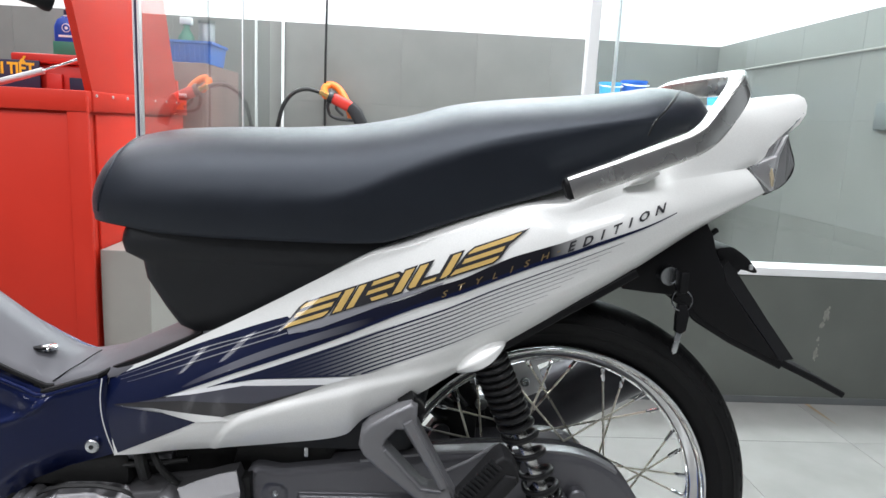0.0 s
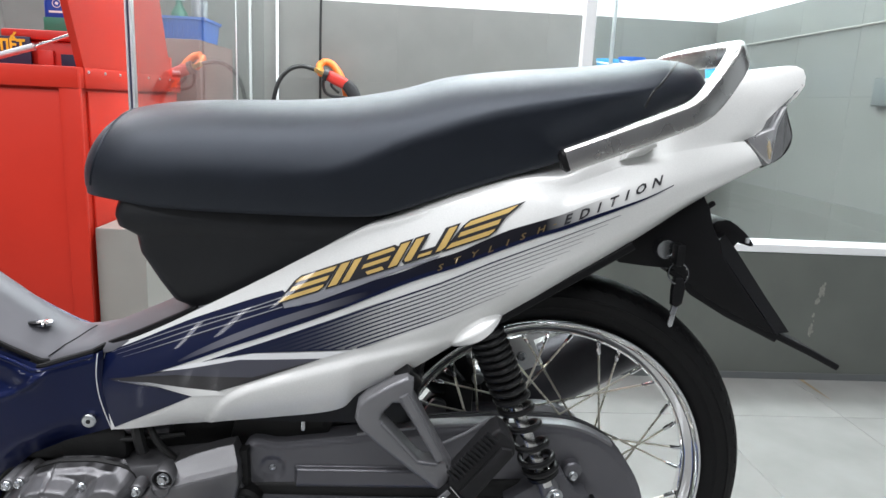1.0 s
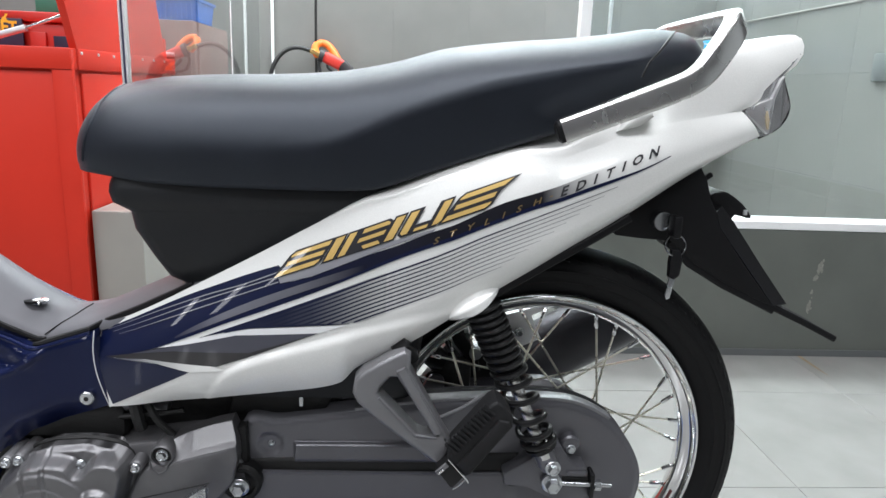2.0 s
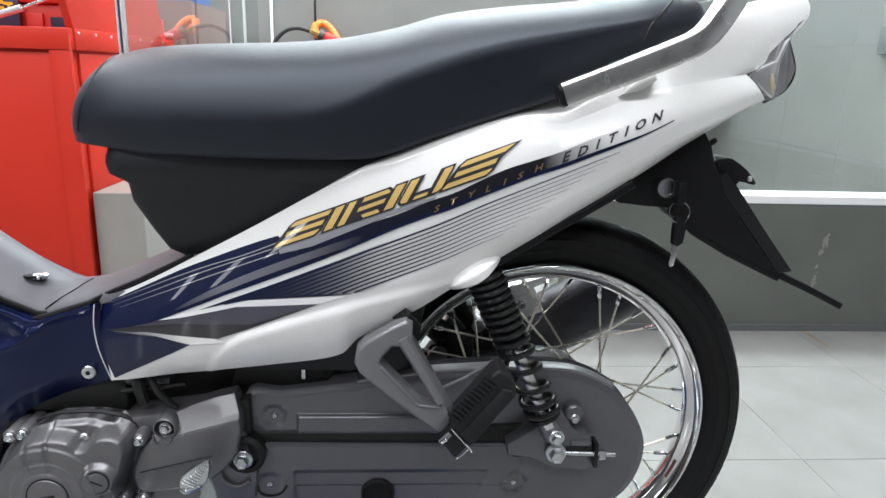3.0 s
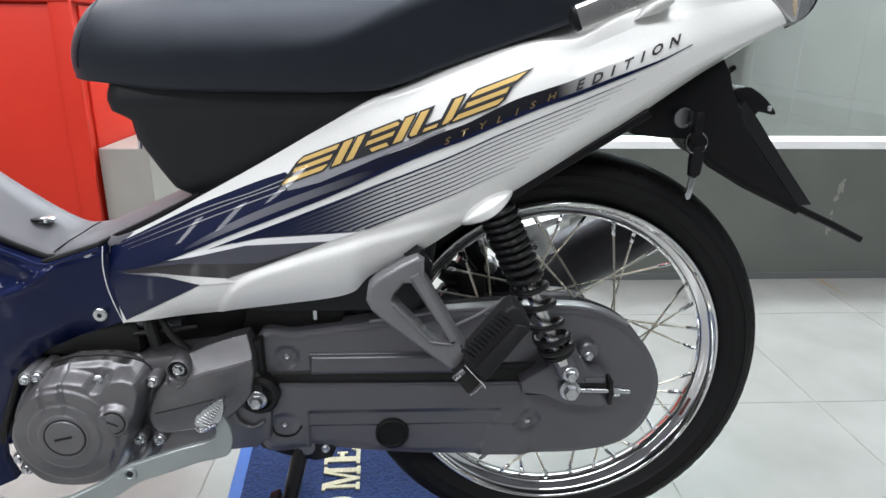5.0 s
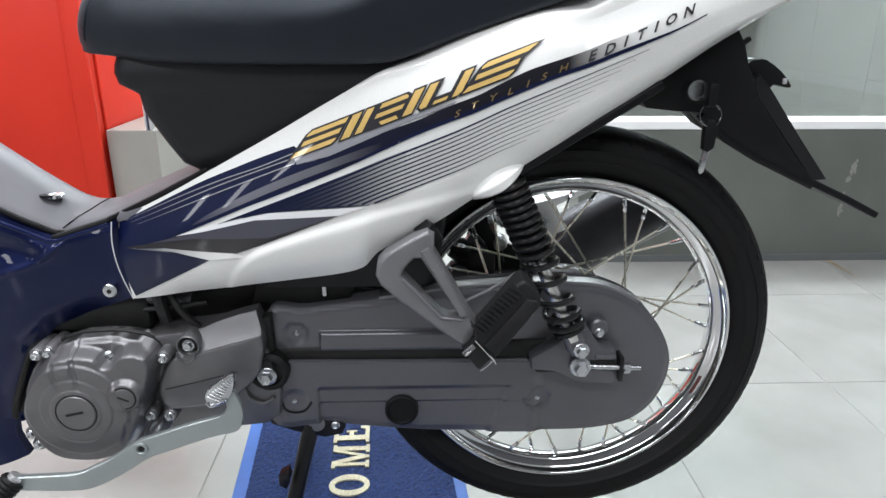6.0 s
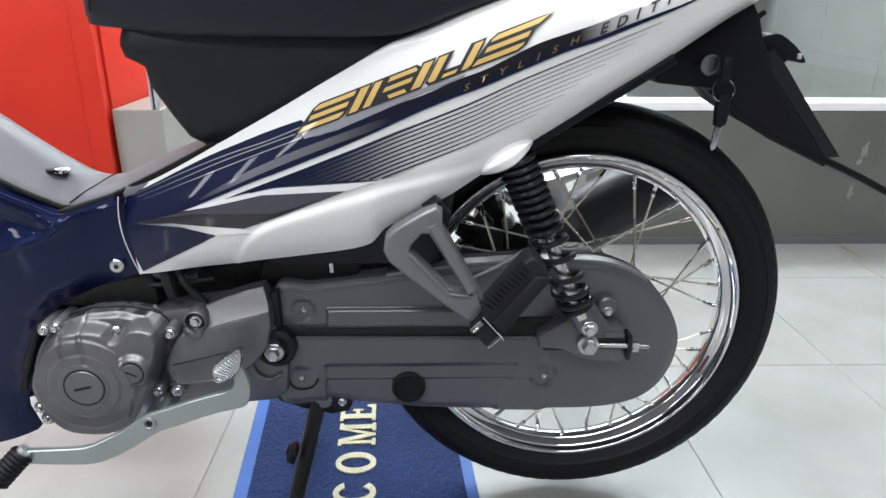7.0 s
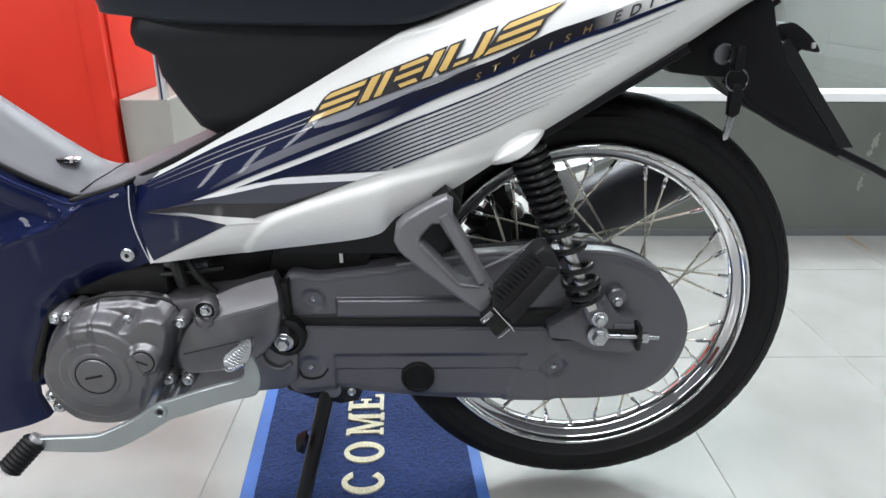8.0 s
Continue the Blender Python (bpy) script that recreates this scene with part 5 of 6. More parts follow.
lower = part("lower_bracket", plate([(-0.415, 0.222), (-0.306, 0.210), (-0.3035, 0.199), (-0.309, 0.186), (-0.332, 0.181), (-0.372, 0.191), (-0.402, 0.203)], -0.066, -0.040, 0.002), BLACK_METAL, bike)
part("bracket_plug", lathe([(0.0005, 0.002), (0.0115, 0.002), (0.0115, -0.001), (0.0095, -0.002), (0.0005, -0.002)], (-0.343, -0.066, 0.203), n=24), ALLOY, lower)
hex_bolt(-0.3175, -0.066, 0.2005, 0.0045, lower, "bracket_bolt", 1.3, 0.005)

# exhaust on the far side
muffler = part("muffler", sweep([(-0.42, 0.120, 0.215), (-0.25, 0.140, 0.262), (-0.10, 0.155, 0.318), (-0.03, 0.163, 0.343), (0.015, 0.167, 0.363), (0.050, 0.170, 0.381), (0.190, 0.178, 0.455), (0.208, 0.179, 0.4645), (0.216, 0.180, 0.469)], circle(0.052, 32), up=(0, 1, 0), scale=[0.28, 0.28, 0.34, 0.62, 0.94, 1, 1, 0.92, 0.6]), MUFFLER_BLACK, bike, "satin grey-black exhaust muffler")
hanger_plate = part("muffler_bracket", plate([(-0.045, 0.456), (-0.007, 0.467), (0.026, 0.4775), (0.062, 0.486), (0.064, 0.483), (0.003, 0.457), (0.020, 0.419), (-0.015, 0.404), (-0.034, 0.424)], 0.110, 0.116, 0.0015), BRIGHT_STEEL, bike)
flange = ring_mesh(bmesh.new(), [[(x, 0.112, z), (x, 0.142, z + 0.001), (x, 0.142, z - 0.003), (x, 0.112, z - 0.003)] for x, z in ((-0.046, 0.4565), (-0.007, 0.4675), (0.026, 0.478), (0.060, 0.486))])
part("bracket_flange", flange, BRIGHT_STEEL, hanger_plate)
hex_bolt(-0.015, 0.108, 0.431, 0.0055, hanger_plate, "bracket_bolt", 1.4, 0.007)
part("swingarm", plate([(-0.180, 0.345), (-0.092, 0.345), (-0.092, 0.398), (-0.104, 0.402), (-0.128, 0.402), (-0.145, 0.386), (-0.156, 0.3835), (-0.166, 0.370)], 0.062, 0.078, 0.004), DARK, bike)
part("stay_bracket", plate(smooth_outline([(-0.167, 0.352), (-0.138, 0.352), (-0.131, 0.368), (-0.136, 0.379), (-0.152, 0.380)], 3), 0.054, 0.061, 0.002), CASE_GREY, bike)
part("brake_stay", tube([(-0.14, 0.09, 0.445), (-0.12, 0.092, 0.43), (-0.105, 0.094, 0.40)], 0.012, 10), ZINC, bike)
part("brake_arm", plate([(-0.135, 0.41), (-0.105, 0.455), (-0.085, 0.45), (-0.095, 0.39)], 0.085, 0.10, 0.003), ALLOY, bike)

part("cam_housing", sweep([(-0.158, 0.070, 0.408), (-0.146, 0.070, 0.404), (-0.132, 0.070, 0.398)], round_box(0.036, 0.034, 0.8), up=(0, 1, 0), scale=[0.75, 1, 0.8]), BLACK_METAL, bike)
part("torque_arm", plate([(-0.126, 0.440), (-0.114, 0.437), (-0.104, 0.406), (-0.050, 0.398), (-0.050, 0.360), (-0.112, 0.356), (-0.104, 0.382), (-0.136, 0.392)], 0.098, 0.106, 0.002), BLACK_METAL, bike)
part("brake_nut", lathe([(0.0005, 0.01), (0.012, 0.01), (0.012, -0.006), (0.009, -0.008), (0.009, -0.014), (0.0005, -0.015)], (-0.086, 0.080, 0.410), n=20), ZINC, bike)
part("brake_lever", sweep([(-0.118, 0.078, 0.452), (-0.108, 0.076, 0.428), (-0.092, 0.076, 0.408), (-0.088, 0.076, 0.380)], round_box(0.022, 0.008, 0.6), up=(0, 1, 0)), BLACK_METAL, bike)
part("brake_spring", tube([(-0.104, 0.070, 0.448), (-0.090, 0.070, 0.449), (-0.080, 0.070, 0.440)], 0.006, 10), ZINC, bike)

# ---- engine ----
part("crankcase", plate(smooth_outline([(-0.685, 0.25), (-0.672, 0.305), (-0.63, 0.335), (-0.54, 0.345), (-0.41, 0.35), (-0.385, 0.23), (-0.47, 0.21), (-0.60, 0.195), (-0.665, 0.212)], 3), -0.085, 0.085, 0.006), ENGINE_GREY, bike)
COVER = [(-0.694, 0.279), (-0.679, 0.310), (-0.662, 0.328), (-0.640, 0.344), (-0.616, 0.3515), (-0.582, 0.3535), (-0.568, 0.3525), (-0.544, 0.3475), (-0.528, 0.338), (-0.521, 0.318), (-0.528, 0.294), (-0.541, 0.266), (-0.553, 0.229), (-0.569, 0.201), (-0.600, 0.188), (-0.646, 0.189), (-0.672, 0.204), (-0.688, 0.230), (-0.696, 0.255)]
FACE = [(-0.682, 0.272), (-0.668, 0.301), (-0.652, 0.320), (-0.638, 0.333), (-0.612, 0.337), (-0.592, 0.334), (-0.584, 0.323), (-0.570, 0.325), (-0.557, 0.338), (-0.534, 0.338), (-0.529, 0.325), (-0.540, 0.286), (-0.560, 0.235), (-0.577, 0.210), (-0.607, 0.198), (-0.648, 0.201), (-0.670, 0.220), (-0.682, 0.250)]


FACE_SOFT = smooth_outline(FACE, 3)


def cover_y(x, z):
    w = 0.094 + 0.008 * smoothstep(0.0, 0.006, edge_distance(x, z, COVER))
    w += 0.022 * smoothstep(-0.0090, 0.0005, signed(x, z, FACE_SOFT)) + 0.004 * smoothstep(-0.024, -0.012, signed(x, z, FACE_SOFT))
    r = math.hypot(x + 0.619, z - 0.269)
    w += 0.003 * smoothstep(0.0640, 0.0590, r) + 0.0016 * smoothstep(0.0440, 0.0412, r) + 0.0014 * smoothstep(0.0310, 0.0285, r)
    w += 0.009 * smoothstep(0.0225, 0.0160, math.hypot(x + 0.557, z - 0.290))
    w -= 0.0018 * smoothstep(0.0034, 0.0010, abs(x + 0.6405 + 0.12 * (z - 0.32))) * smoothstep(0.296, 0.306, z)
    w -= 0.0018 * smoothstep(0.0034, 0.0010, abs(x + 0.6145 + 0.12 * (z - 0.32))) * smoothstep(0.296, 0.306, z)
    w += 0.0020 * smoothstep(-0.6385, -0.6345, x) * smoothstep(-0.6165, -0.6205, x) * smoothstep(0.314, 0.320, z)
    w -= 0.0020 * smoothstep(0.0034, 0.0010, abs(x + 0.567 - 0.30 * (z - 0.235))) * smoothstep(0.214, 0.222, z) * smoothstep(0.254, 0.246, z)
    return -w


cover = part("crankcase_cover", drape(smooth_outline(COVER, 2), cover_y, 0, 0.0017, 0.03), ENGINE_GREY, bike, "silver-grey cast crankcase cover", smooth=60, surface=cover_y)
cap_y = cover_y(-0.619, 0.269)
cap = part("timing_cap", lathe([(0.0005, 0.002), (0.0230, 0.002), (0.0230, -0.0005), (0.0218, -0.0015), (0.0005, -0.0018)], (-0.6178, cap_y, 0.269), n=40), ENGINE_GREY, cover)
part("cap_groove", lathe([(0.0233, -0.0004), (0.0250, -0.0004), (0.0250, 0.003), (0.0233, 0.003)], (-0.6178, cap_y, 0.269), n=48, loop=True, caps=False), DARK, cover)
slot = block(-0.0105, 0.0105, -0.0028, -0.0018, -0.0013, 0.0013)
bmesh.ops.transform(slot, matrix=Matrix.Translation((-0.619, cap_y, 0.269)) @ Matrix.Rotation(radians(-12), 4, "Y"), verts=slot.verts)
part("slot", slot, DARK, cap)
cap2_y = cover_y(-0.557, 0.290)
part("cap_groove", lathe([(0.0130, -0.0006), (0.0148, -0.0006), (0.0148, 0.002), (0.0130, 0.002)], (-0.557, cap2_y, 0.290), n=32, loop=True, caps=False), DARK, cover)
cap2 = part("inspection_cap", lathe([(0.0005, 0.002), (0.0128, 0.002), (0.0128, -0.001), (0.0115, -0.002), (0.0005, -0.002)], (-0.557, cap2_y, 0.290), n=32), ENGINE_GREY, cover)
slot = block(-0.007, 0.007, -0.0026, -0.0016, -0.001, 0.001)
bmesh.ops.transform(slot, matrix=Matrix.Translation((-0.557, cap2_y, 0.290)) @ Matrix.Rotation(radians(25), 4, "Y"), verts=slot.verts)
part("slot", slot, DARK, cap2)
for x, z in ((-0.653, 0.336), (-0.581, 0.332), (-0.517, 0.327), (-0.543, 0.246), (-0.519, 0.245), (-0.694, 0.222), (-0.688, 0.206), (-0.668, 0.333)):
    boss = part("bolt_boss", lathe([(0.0005, 0.04), (0.0088, 0.04), (0.0088, -0.002), (0.0075, -0.004), (0.0005, -0.004)], (x, -0.102, z), n=18), ENGINE_GREY, cover)
    hex_bolt(x, -0.106, z, 0.0045, boss, "cover_bolt", 1.35, 0.006)
part("gasket_edge", tube([(x, -0.082, z) for x, z in COVER[:10]], 0.004, 6), DARK, cover)
# front sprocket cover
FOLD = [(-0.500, 0.3270), (-0.478, 0.3310), (-0.450, 0.3400), (-0.417, 0.3490), (-0.396, 0.3550)]
MIDDLE = [(-0.500, 0.3320), (-0.478, 0.3360), (-0.450, 0.3450), (-0.417, 0.3540), (-0.396, 0.3605)]
CREST = [(-0.500, 0.3380), (-0.481, 0.3525), (-0.453, 0.3645), (-0.425, 0.3740), (-0.405, 0.3790)]
LOWER = [(-0.530, 0.274), (-0.528, 0.288), (-0.521, 0.304), (-0.512, 0.319)] + FOLD + [(-0.395, 0.335), (-0.402, 0.303), (-0.415, 0.286), (-0.432, 0.271), (-0.460, 0.260), (-0.516, 0.251), (-0.526, 0.260)]
sprocket = part("sprocket_cover", plate(LOWER, -0.104, -0.060, 0.004, segments=3), ENGINE_GREY, bike, "silver-grey cast sprocket cover", smooth=50)
bm = bmesh.new()
ring_mesh(bm, [[(a, -0.1045, b - 0.001), (m, -0.0985, n), (c, -0.0985 + 0.9 * (d - n), d), (c, -0.060, d), (a, -0.060, b)] for (a, b), (m, n), (c, d) in zip(FOLD, MIDDLE, CREST)])
bmesh.ops.bevel(bm, geom=[e for e in bm.edges if min(v.co.y for v in e.verts) < -0.066], offset=0.0009, segments=1, affect="EDGES", profile=0.5)
part("upper_facet", bm, ENGINE_GREY, sprocket, smooth=12)
part("cover_line", tube([(-0.520, -0.1042, 0.2820), (-0.478, -0.1042, 0.2925), (-0.430, -0.1042, 0.3050)], 0.0009, 6), DARK, sprocket)
part("cover_rim", tube(rounded([(-0.520, -0.103, 0.2545), (-0.484, -0.103, 0.2575), (-0.452, -0.103, 0.2630), (-0.432, -0.103, 0.2700)], 4), 0.0016, 8), ENGINE_GREY, sprocket)
boss = part("bolt_boss", lathe([(0.0005, 0.04), (0.0140, 0.04), (0.0140, -0.0065), (0.0130, -0.0080), (0.0122, -0.0080), (0.0118, -0.002), (0.0005, -0.002)], (-0.4855, -0.098, 0.342), n=28), ENGINE_GREY, sprocket)
part("bolt_pocket", tube(rounded([(-0.5000, -0.1040, 0.3330), (-0.4985, -0.1044, 0.3240), (-0.4900, -0.1046, 0.3185), (-0.4810, -0.1046, 0.3235), (-0.4785, -0.1044, 0.3310)], 5), 0.0013, 8), ENGINE_GREY, sprocket)
part("recess", lathe([(0.0075, -0.0030), (0.0122, -0.0030), (0.0122, -0.0022), (0.0075, -0.0022)], (-0.4855, -0.098, 0.342), n=28, loop=True, caps=False), DARK, boss)
hex_bolt(-0.4855, -0.101, 0.342, 0.0058, boss, "cover_bolt", 1.35, 0.008)
pivot = part("pivot_boss", lathe([(0.0005, 0.05), (0.026, 0.05), (0.026, -0.002), (0.022, -0.006), (0.018, -0.006), (0.017, 0.0), (0.0005, 0.0)], (-0.3955, -0.084, 0.294), n=28), DARK, bike)
hex_bolt(-0.3955, -0.096, 0.294, 0.0082, pivot, "pivot_bolt", 1.5, 0.012)
part("pivot_rim", sweep(rounded([(-0.4275, -0.088, 0.284), (-0.4255, -0.088, 0.264), (-0.4160, -0.088, 0.2535), (-0.4030, -0.088, 0.2505), (-0.3900, -0.088, 0.2590)], 5), round_box(0.0045, 0.006, 0.8), up=(0, 1, 0)), ENGINE_GREY, pivot)
part("guard_lug_and_gap_fill", plate([(-0.43, 0.275), (-0.405, 0.264), (-0.396, 0.256), (-0.395, 0.229), (-0.418, 0.226), (-0.46, 0.252)], -0.084, -0.060, 0.004), CASE_GREY, bike)
# dark plate added as the shade between sprocket cover and chain case
part("guard_lug_and_gap_fill", plate([(-0.402, 0.366), (-0.389, 0.370), (-0.387, 0.31), (-0.398, 0.30)], -0.080, -0.060, 0.004), DARK, bike)
part("shift_shaft", lathe([(0.0005, 0.05), (0.012, 0.05), (0.012, -0.02), (0.009, -0.05), (0.0005, -0.05)], (-0.535, -0.10, 0.228), n=18), ZINC, bike)
part("sump_fin", block(-0.652, -0.575, -0.10, -0.06, 0.180, 0.190, 0.003), DARK, bike)
part("sump", plate([(-0.66, 0.20), (-0.56, 0.20), (-0.57, 0.175), (-0.64, 0.178)], -0.07, 0.07, 0.004), ENGINE_GREY, bike)
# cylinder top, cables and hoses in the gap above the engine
# plain dark block added as the shade behind the cables
part("engine_top_filler", block(-0.70, -0.54, -0.07, 0.07, 0.345, 0.395, 0.01), DARK, bike)
for pts, r in (([(-0.520, -0.072, 0.362), (-0.522, -0.078, 0.385), (-0.530, -0.070, 0.42)], 0.0075), ([(-0.480, -0.075, 0.355), (-0.500, -0.078, 0.380), (-0.520, -0.068, 0.42)], 0.0045), ([(-0.60, -0.060, 0.372), (-0.54, -0.066, 0.375), (-0.47, -0.062, 0.382)], 0.004), ([(-0.66, -0.052, 0.36), (-0.62, -0.056, 0.376), (-0.55, -0.058, 0.388)], 0.005)):
    part("cable", tube(rounded(pts, 5), r, 8), HOSE, bike)

part("frame_tube", tube(rounded([(-0.70, -0.052, 0.362), (-0.62, -0.055, 0.380), (-0.54, -0.056, 0.388), (-0.49, -0.055, 0.384)], 5), 0.0105, 12), CASE_GREY, bike)

# heel-and-toe gear lever
LEVER = [(-0.4315, 0.3060, -0.4190, 0.3110, -0.160), (-0.4290, 0.2940, -0.4125, 0.2940, -0.161), (-0.4300, 0.2885, -0.4110, 0.2800, -0.162), (-0.4330, 0.2835, -0.4130, 0.2690, -0.162), (-0.4420, 0.2785, -0.4210, 0.2585, -0.162), (-0.4630, 0.2725, -0.4490, 0.2515, -0.162), (-0.4840, 0.2660, -0.4730, 0.2435, -0.162), (-0.5150, 0.2550, -0.5040, 0.2320, -0.162), (-0.5400, 0.2455, -0.5260, 0.2240, -0.162), (-0.5670, 0.2275, -0.5550, 0.2060, -0.1640), (-0.5920, 0.2165, -0.5830, 0.1925, -0.1685), (-0.6080, 0.2110, -0.6040, 0.1870, -0.1715), (-0.6300, 0.2090, -0.6300, 0.1865, -0.1720), (-0.6600, 0.2080, -0.6600, 0.1875, -0.1720), (-0.6850, 0.2070, -0.6860, 0.1890, -0.1720)]
upper = rounded([(row[0], row[4], row[1]) for row in LEVER], 4)
lower = rounded([(row[2], row[4], row[3]) for row in LEVER], 4)
rings = []
for a, b in zip(upper, lower):
    n = (b - a).normalized() * 0.0012
    rings.append([a, a + Vector((0, -0.0012, 0)) + n, b + Vector((0, -0.0012, 0)) - n, b, b + Vector((0, 0.0055, 0)), a + Vector((0, 0.0055, 0))])
lever = part("gear_lever", ring_mesh(bmesh.new(), rings), LEVER_ZINC, bike, "zinc-plated heel-and-toe gear lever", smooth=40)
part("lever_boss", lathe([(0.0005, 0.012), (0.0085, 0.012), (0.0085, -0.0012), (0.0076, -0.0019), (0.0055, -0.0019), (0.0050, -0.0012), (0.0050, 0.0005), (0.0005, 0.0005)], (-0.5340, -0.1635, 0.2375), n=24), LEVER_ZINC, lever)
part("lever_bolt", lathe([(0.0005, 0.0008), (0.0042, 0.0008), (0.0042, -0.0004), (0.0005, -0.0004)], (-0.5340, -0.1635, 0.2375), n=6), BLACK_METAL, lever)
pad = plate(smooth_outline([(-0.450, 0.3100), (-0.449, 0.3010), (-0.444, 0.2970), (-0.426, 0.3050), (-0.418, 0.3160), (-0.416, 0.3370), (-0.433, 0.3290), (-0.445, 0.3190)], 3), -0.168, -0.158, 0.0015)
heel = part("heel_pad", pad, ZINC, lever, "knurled heel pad")
for k in range(9):
    s = k / 8
    a, b = Vector((-0.4475 + 0.0260 * s, -0.1685, 0.3100 + 0.0225 * s)), Vector((-0.4340 + 0.0165 * s, -0.1685, 0.3035 + 0.0255 * s))
    part("knurl", tube([a, b], 0.0010, 5, up=(0, 1, 0)), ZINC, heel)
part("pad_flange", tube(rounded([(-0.4485, -0.1665, 0.3015), (-0.4440, -0.1675, 0.2980), (-0.4350, -0.1675, 0.3010), (-0.4260, -0.1670, 0.3055)], 4), 0.0030, 8), ZINC, heel)
toe_way = Vector((-0.045, -0.030, -0.046)).normalized()
toe = Vector((-0.684, -0.171, 0.2035))
rubber = part("toe_rubber", sweep([toe + toe_way * 0.0027 * k for k in range(17)], circle(0.0145, 18), up=(0, 1, 0.1), scale=[(1.0 if k % 2 else 0.9) * (0.85 if k > 15 else 1) for k in range(17)]), RUBBER, lever)
part("toe_pin", sweep([toe - toe_way * 0.006, toe + toe_way * 0.0440, toe + toe_way * 0.0470, toe + toe_way * 0.0485], circle(0.0088, 18), up=(0, 1, 0.1), scale=[1, 1, 0.85, 0.4]), ALUMINIUM, rubber)

# centre stand
for s in (-1, 1):
    stand = part("stand_leg", tube(rounded([(-0.345, s * 0.050, 0.235), (-0.358, s * 0.065, 0.17), (-0.385, s * 0.100, 0.06), (-0.398, s * 0.118, 0.012)], 5), 0.0108, 14), BLACK_METAL, bike, "black tubular centre stand leg")
    if s < 0:
        part("stand_foot", block(-0.430, -0.375, s * 0.125 - 0.022, s * 0.125 + 0.022, 0.0, 0.010, 0.003), BLACK_METAL, stand)
part("stand_tang", plate([(-0.391, 0.146), (-0.378, 0.153), (-0.376, 0.141), (-0.381, 0.127), (-0.391, 0.133)], -0.105, -0.085, 0.002), BLACK_METAL, bike)
part("stand_cross", tube([(-0.345, -0.06, 0.225), (-0.345, 0.06, 0.225)], 0.014, 12, up=(0, 0, 1)), BLACK_METAL, bike)

# ---- wash bay behind the motorcycle ----
def pane(name, x0, x1, y0, y1, z0, z1, label, mat):
    ob = structure(name, block(x0, x1, y0, y1, z0, z1), mat, label, "glass")
    ob.visible_shadow = False
    return ob


pane("glass_pane_1", -0.966, -0.956, CURB_Y + 0.02, 2.239, CURB_Z, 2.6, "clear glass partition on the pale curb wall", PARTITION)
pane("glass_pane_3", -0.966, -0.956, 2.267, BACK_Y - 0.004, CURB_Z, 2.6, "clear glass partition on the pale curb wall", PARTITION)
pane("glass_pane_2", 0.330, 1.455, CURB_Y + 0.05, CURB_Y + 0.060, CURB_Z, 2.6, "clear greenish glass partition on the dark curb wall", GLASS)
structure("glass_frame_1", block(-0.974, -0.968, CURB_Y - 0.002, CURB_Y + 0.018, CURB_Z, 2.62, 0.001), ALUMINIUM, "slim aluminium upright at the glass edge", "frame")
structure("glass_seal", block(-0.9675, -0.9625, CURB_Y + 0.000, CURB_Y + 0.018, CURB_Z, 2.62, 0.001), BLACK_PAINT, "dark seal strip at the glass edge", "frame")
structure("glass_frame_5", block(-0.962, -0.955, CURB_Y - 0.002, CURB_Y + 0.018, CURB_Z, 2.62, 0.001), ALUMINIUM, "slim pale upright at the glass edge", "frame")
structure("glass_frame_6", block(-0.9675, -0.9545, 2.246, 2.266, CURB_Z, 2.6, 0.001), GREY_BOX, "dark joint strip between two glass panes", "frame")
structure("glass_frame_7", block(-0.9675, -0.9545, 2.240, 2.2450, CURB_Z, 2.6, 0.001), WHITE_TRIM, "pale joint strip between two glass panes", "frame")
structure("glass_frame_2", block(0.297, 0.328, CURB_Y + 0.035, CURB_Y + 0.075, CURB_Z, 2.62, 0.002), WHITE_TRIM, "white upright post at the glass edge", "frame")
structure("glass_frame_3", block(0.388, 0.396, CURB_Y + 0.070, CURB_Y + 0.085, CURB_Z, 2.62, 0.001), ALUMINIUM, "slim upright edge strip beside the glass", "frame")
structure("glass_frame_4", block(-0.893, -0.881, BACK_Y - 0.030, BACK_Y - 0.012, 0, 2.62, 0.002), WHITE_TRIM, "white upright strip in the bay corner", "frame")
structure("curb_trim", block(0.282, 1.60, CURB_Y - 0.003, CURB_Y + 0.10, CURB_Z + 0.0005, CURB_Z + 0.025, 0.002), WHITE_TRIM, "white channel trim on top of the dark curb", "trim")
# shadow gap at the curb's foot, drawn as a dark grey strip
structure("curb_shadow_strip", block(0.282, 1.60, CURB_Y - 0.006, CURB_Y - 0.0005, 0, 0.022, 0.001), GREY_BOX, "dark strip standing in for the shadow gap where curb meets floor", "trim")
# dried splash on the curb
bm = bmesh.new()
for x, z, wide, tall, count in ((1.108, 0.295, 0.011, 0.018, 26), (1.097, 0.258, 0.010, 0.016, 18), (1.094, 0.215, 0.005, 0.008, 5), (1.092, 0.168, 0.010, 0.022, 26)):
    for k in range(count):
        dx, dz = random.gauss(0, 0.38) * wide, random.gauss(0, 0.45) * tall
        r = random.uniform(0.0016, 0.0046)
        bmesh.ops.create_circle(bm, cap_ends=True, segments=9, radius=1, matrix=Matrix.Translation((x + dx + 0.25 * dz, CURB_Y - 0.0008 - 0.00001 * k, z + dz)) @ Matrix.Rotation(radians(90), 4, "X") @ Matrix.Diagonal((r * 0.9, r * random.uniform(1, 2.0), 1, 1)))
tagged(part("splash_stain", bm, SPLASH, None, smooth=0), "dried pale splash marks on the dark curb", "stain", kind="stuff")

# rusty run-off along the floor joint at the curb
bm = bmesh.new()
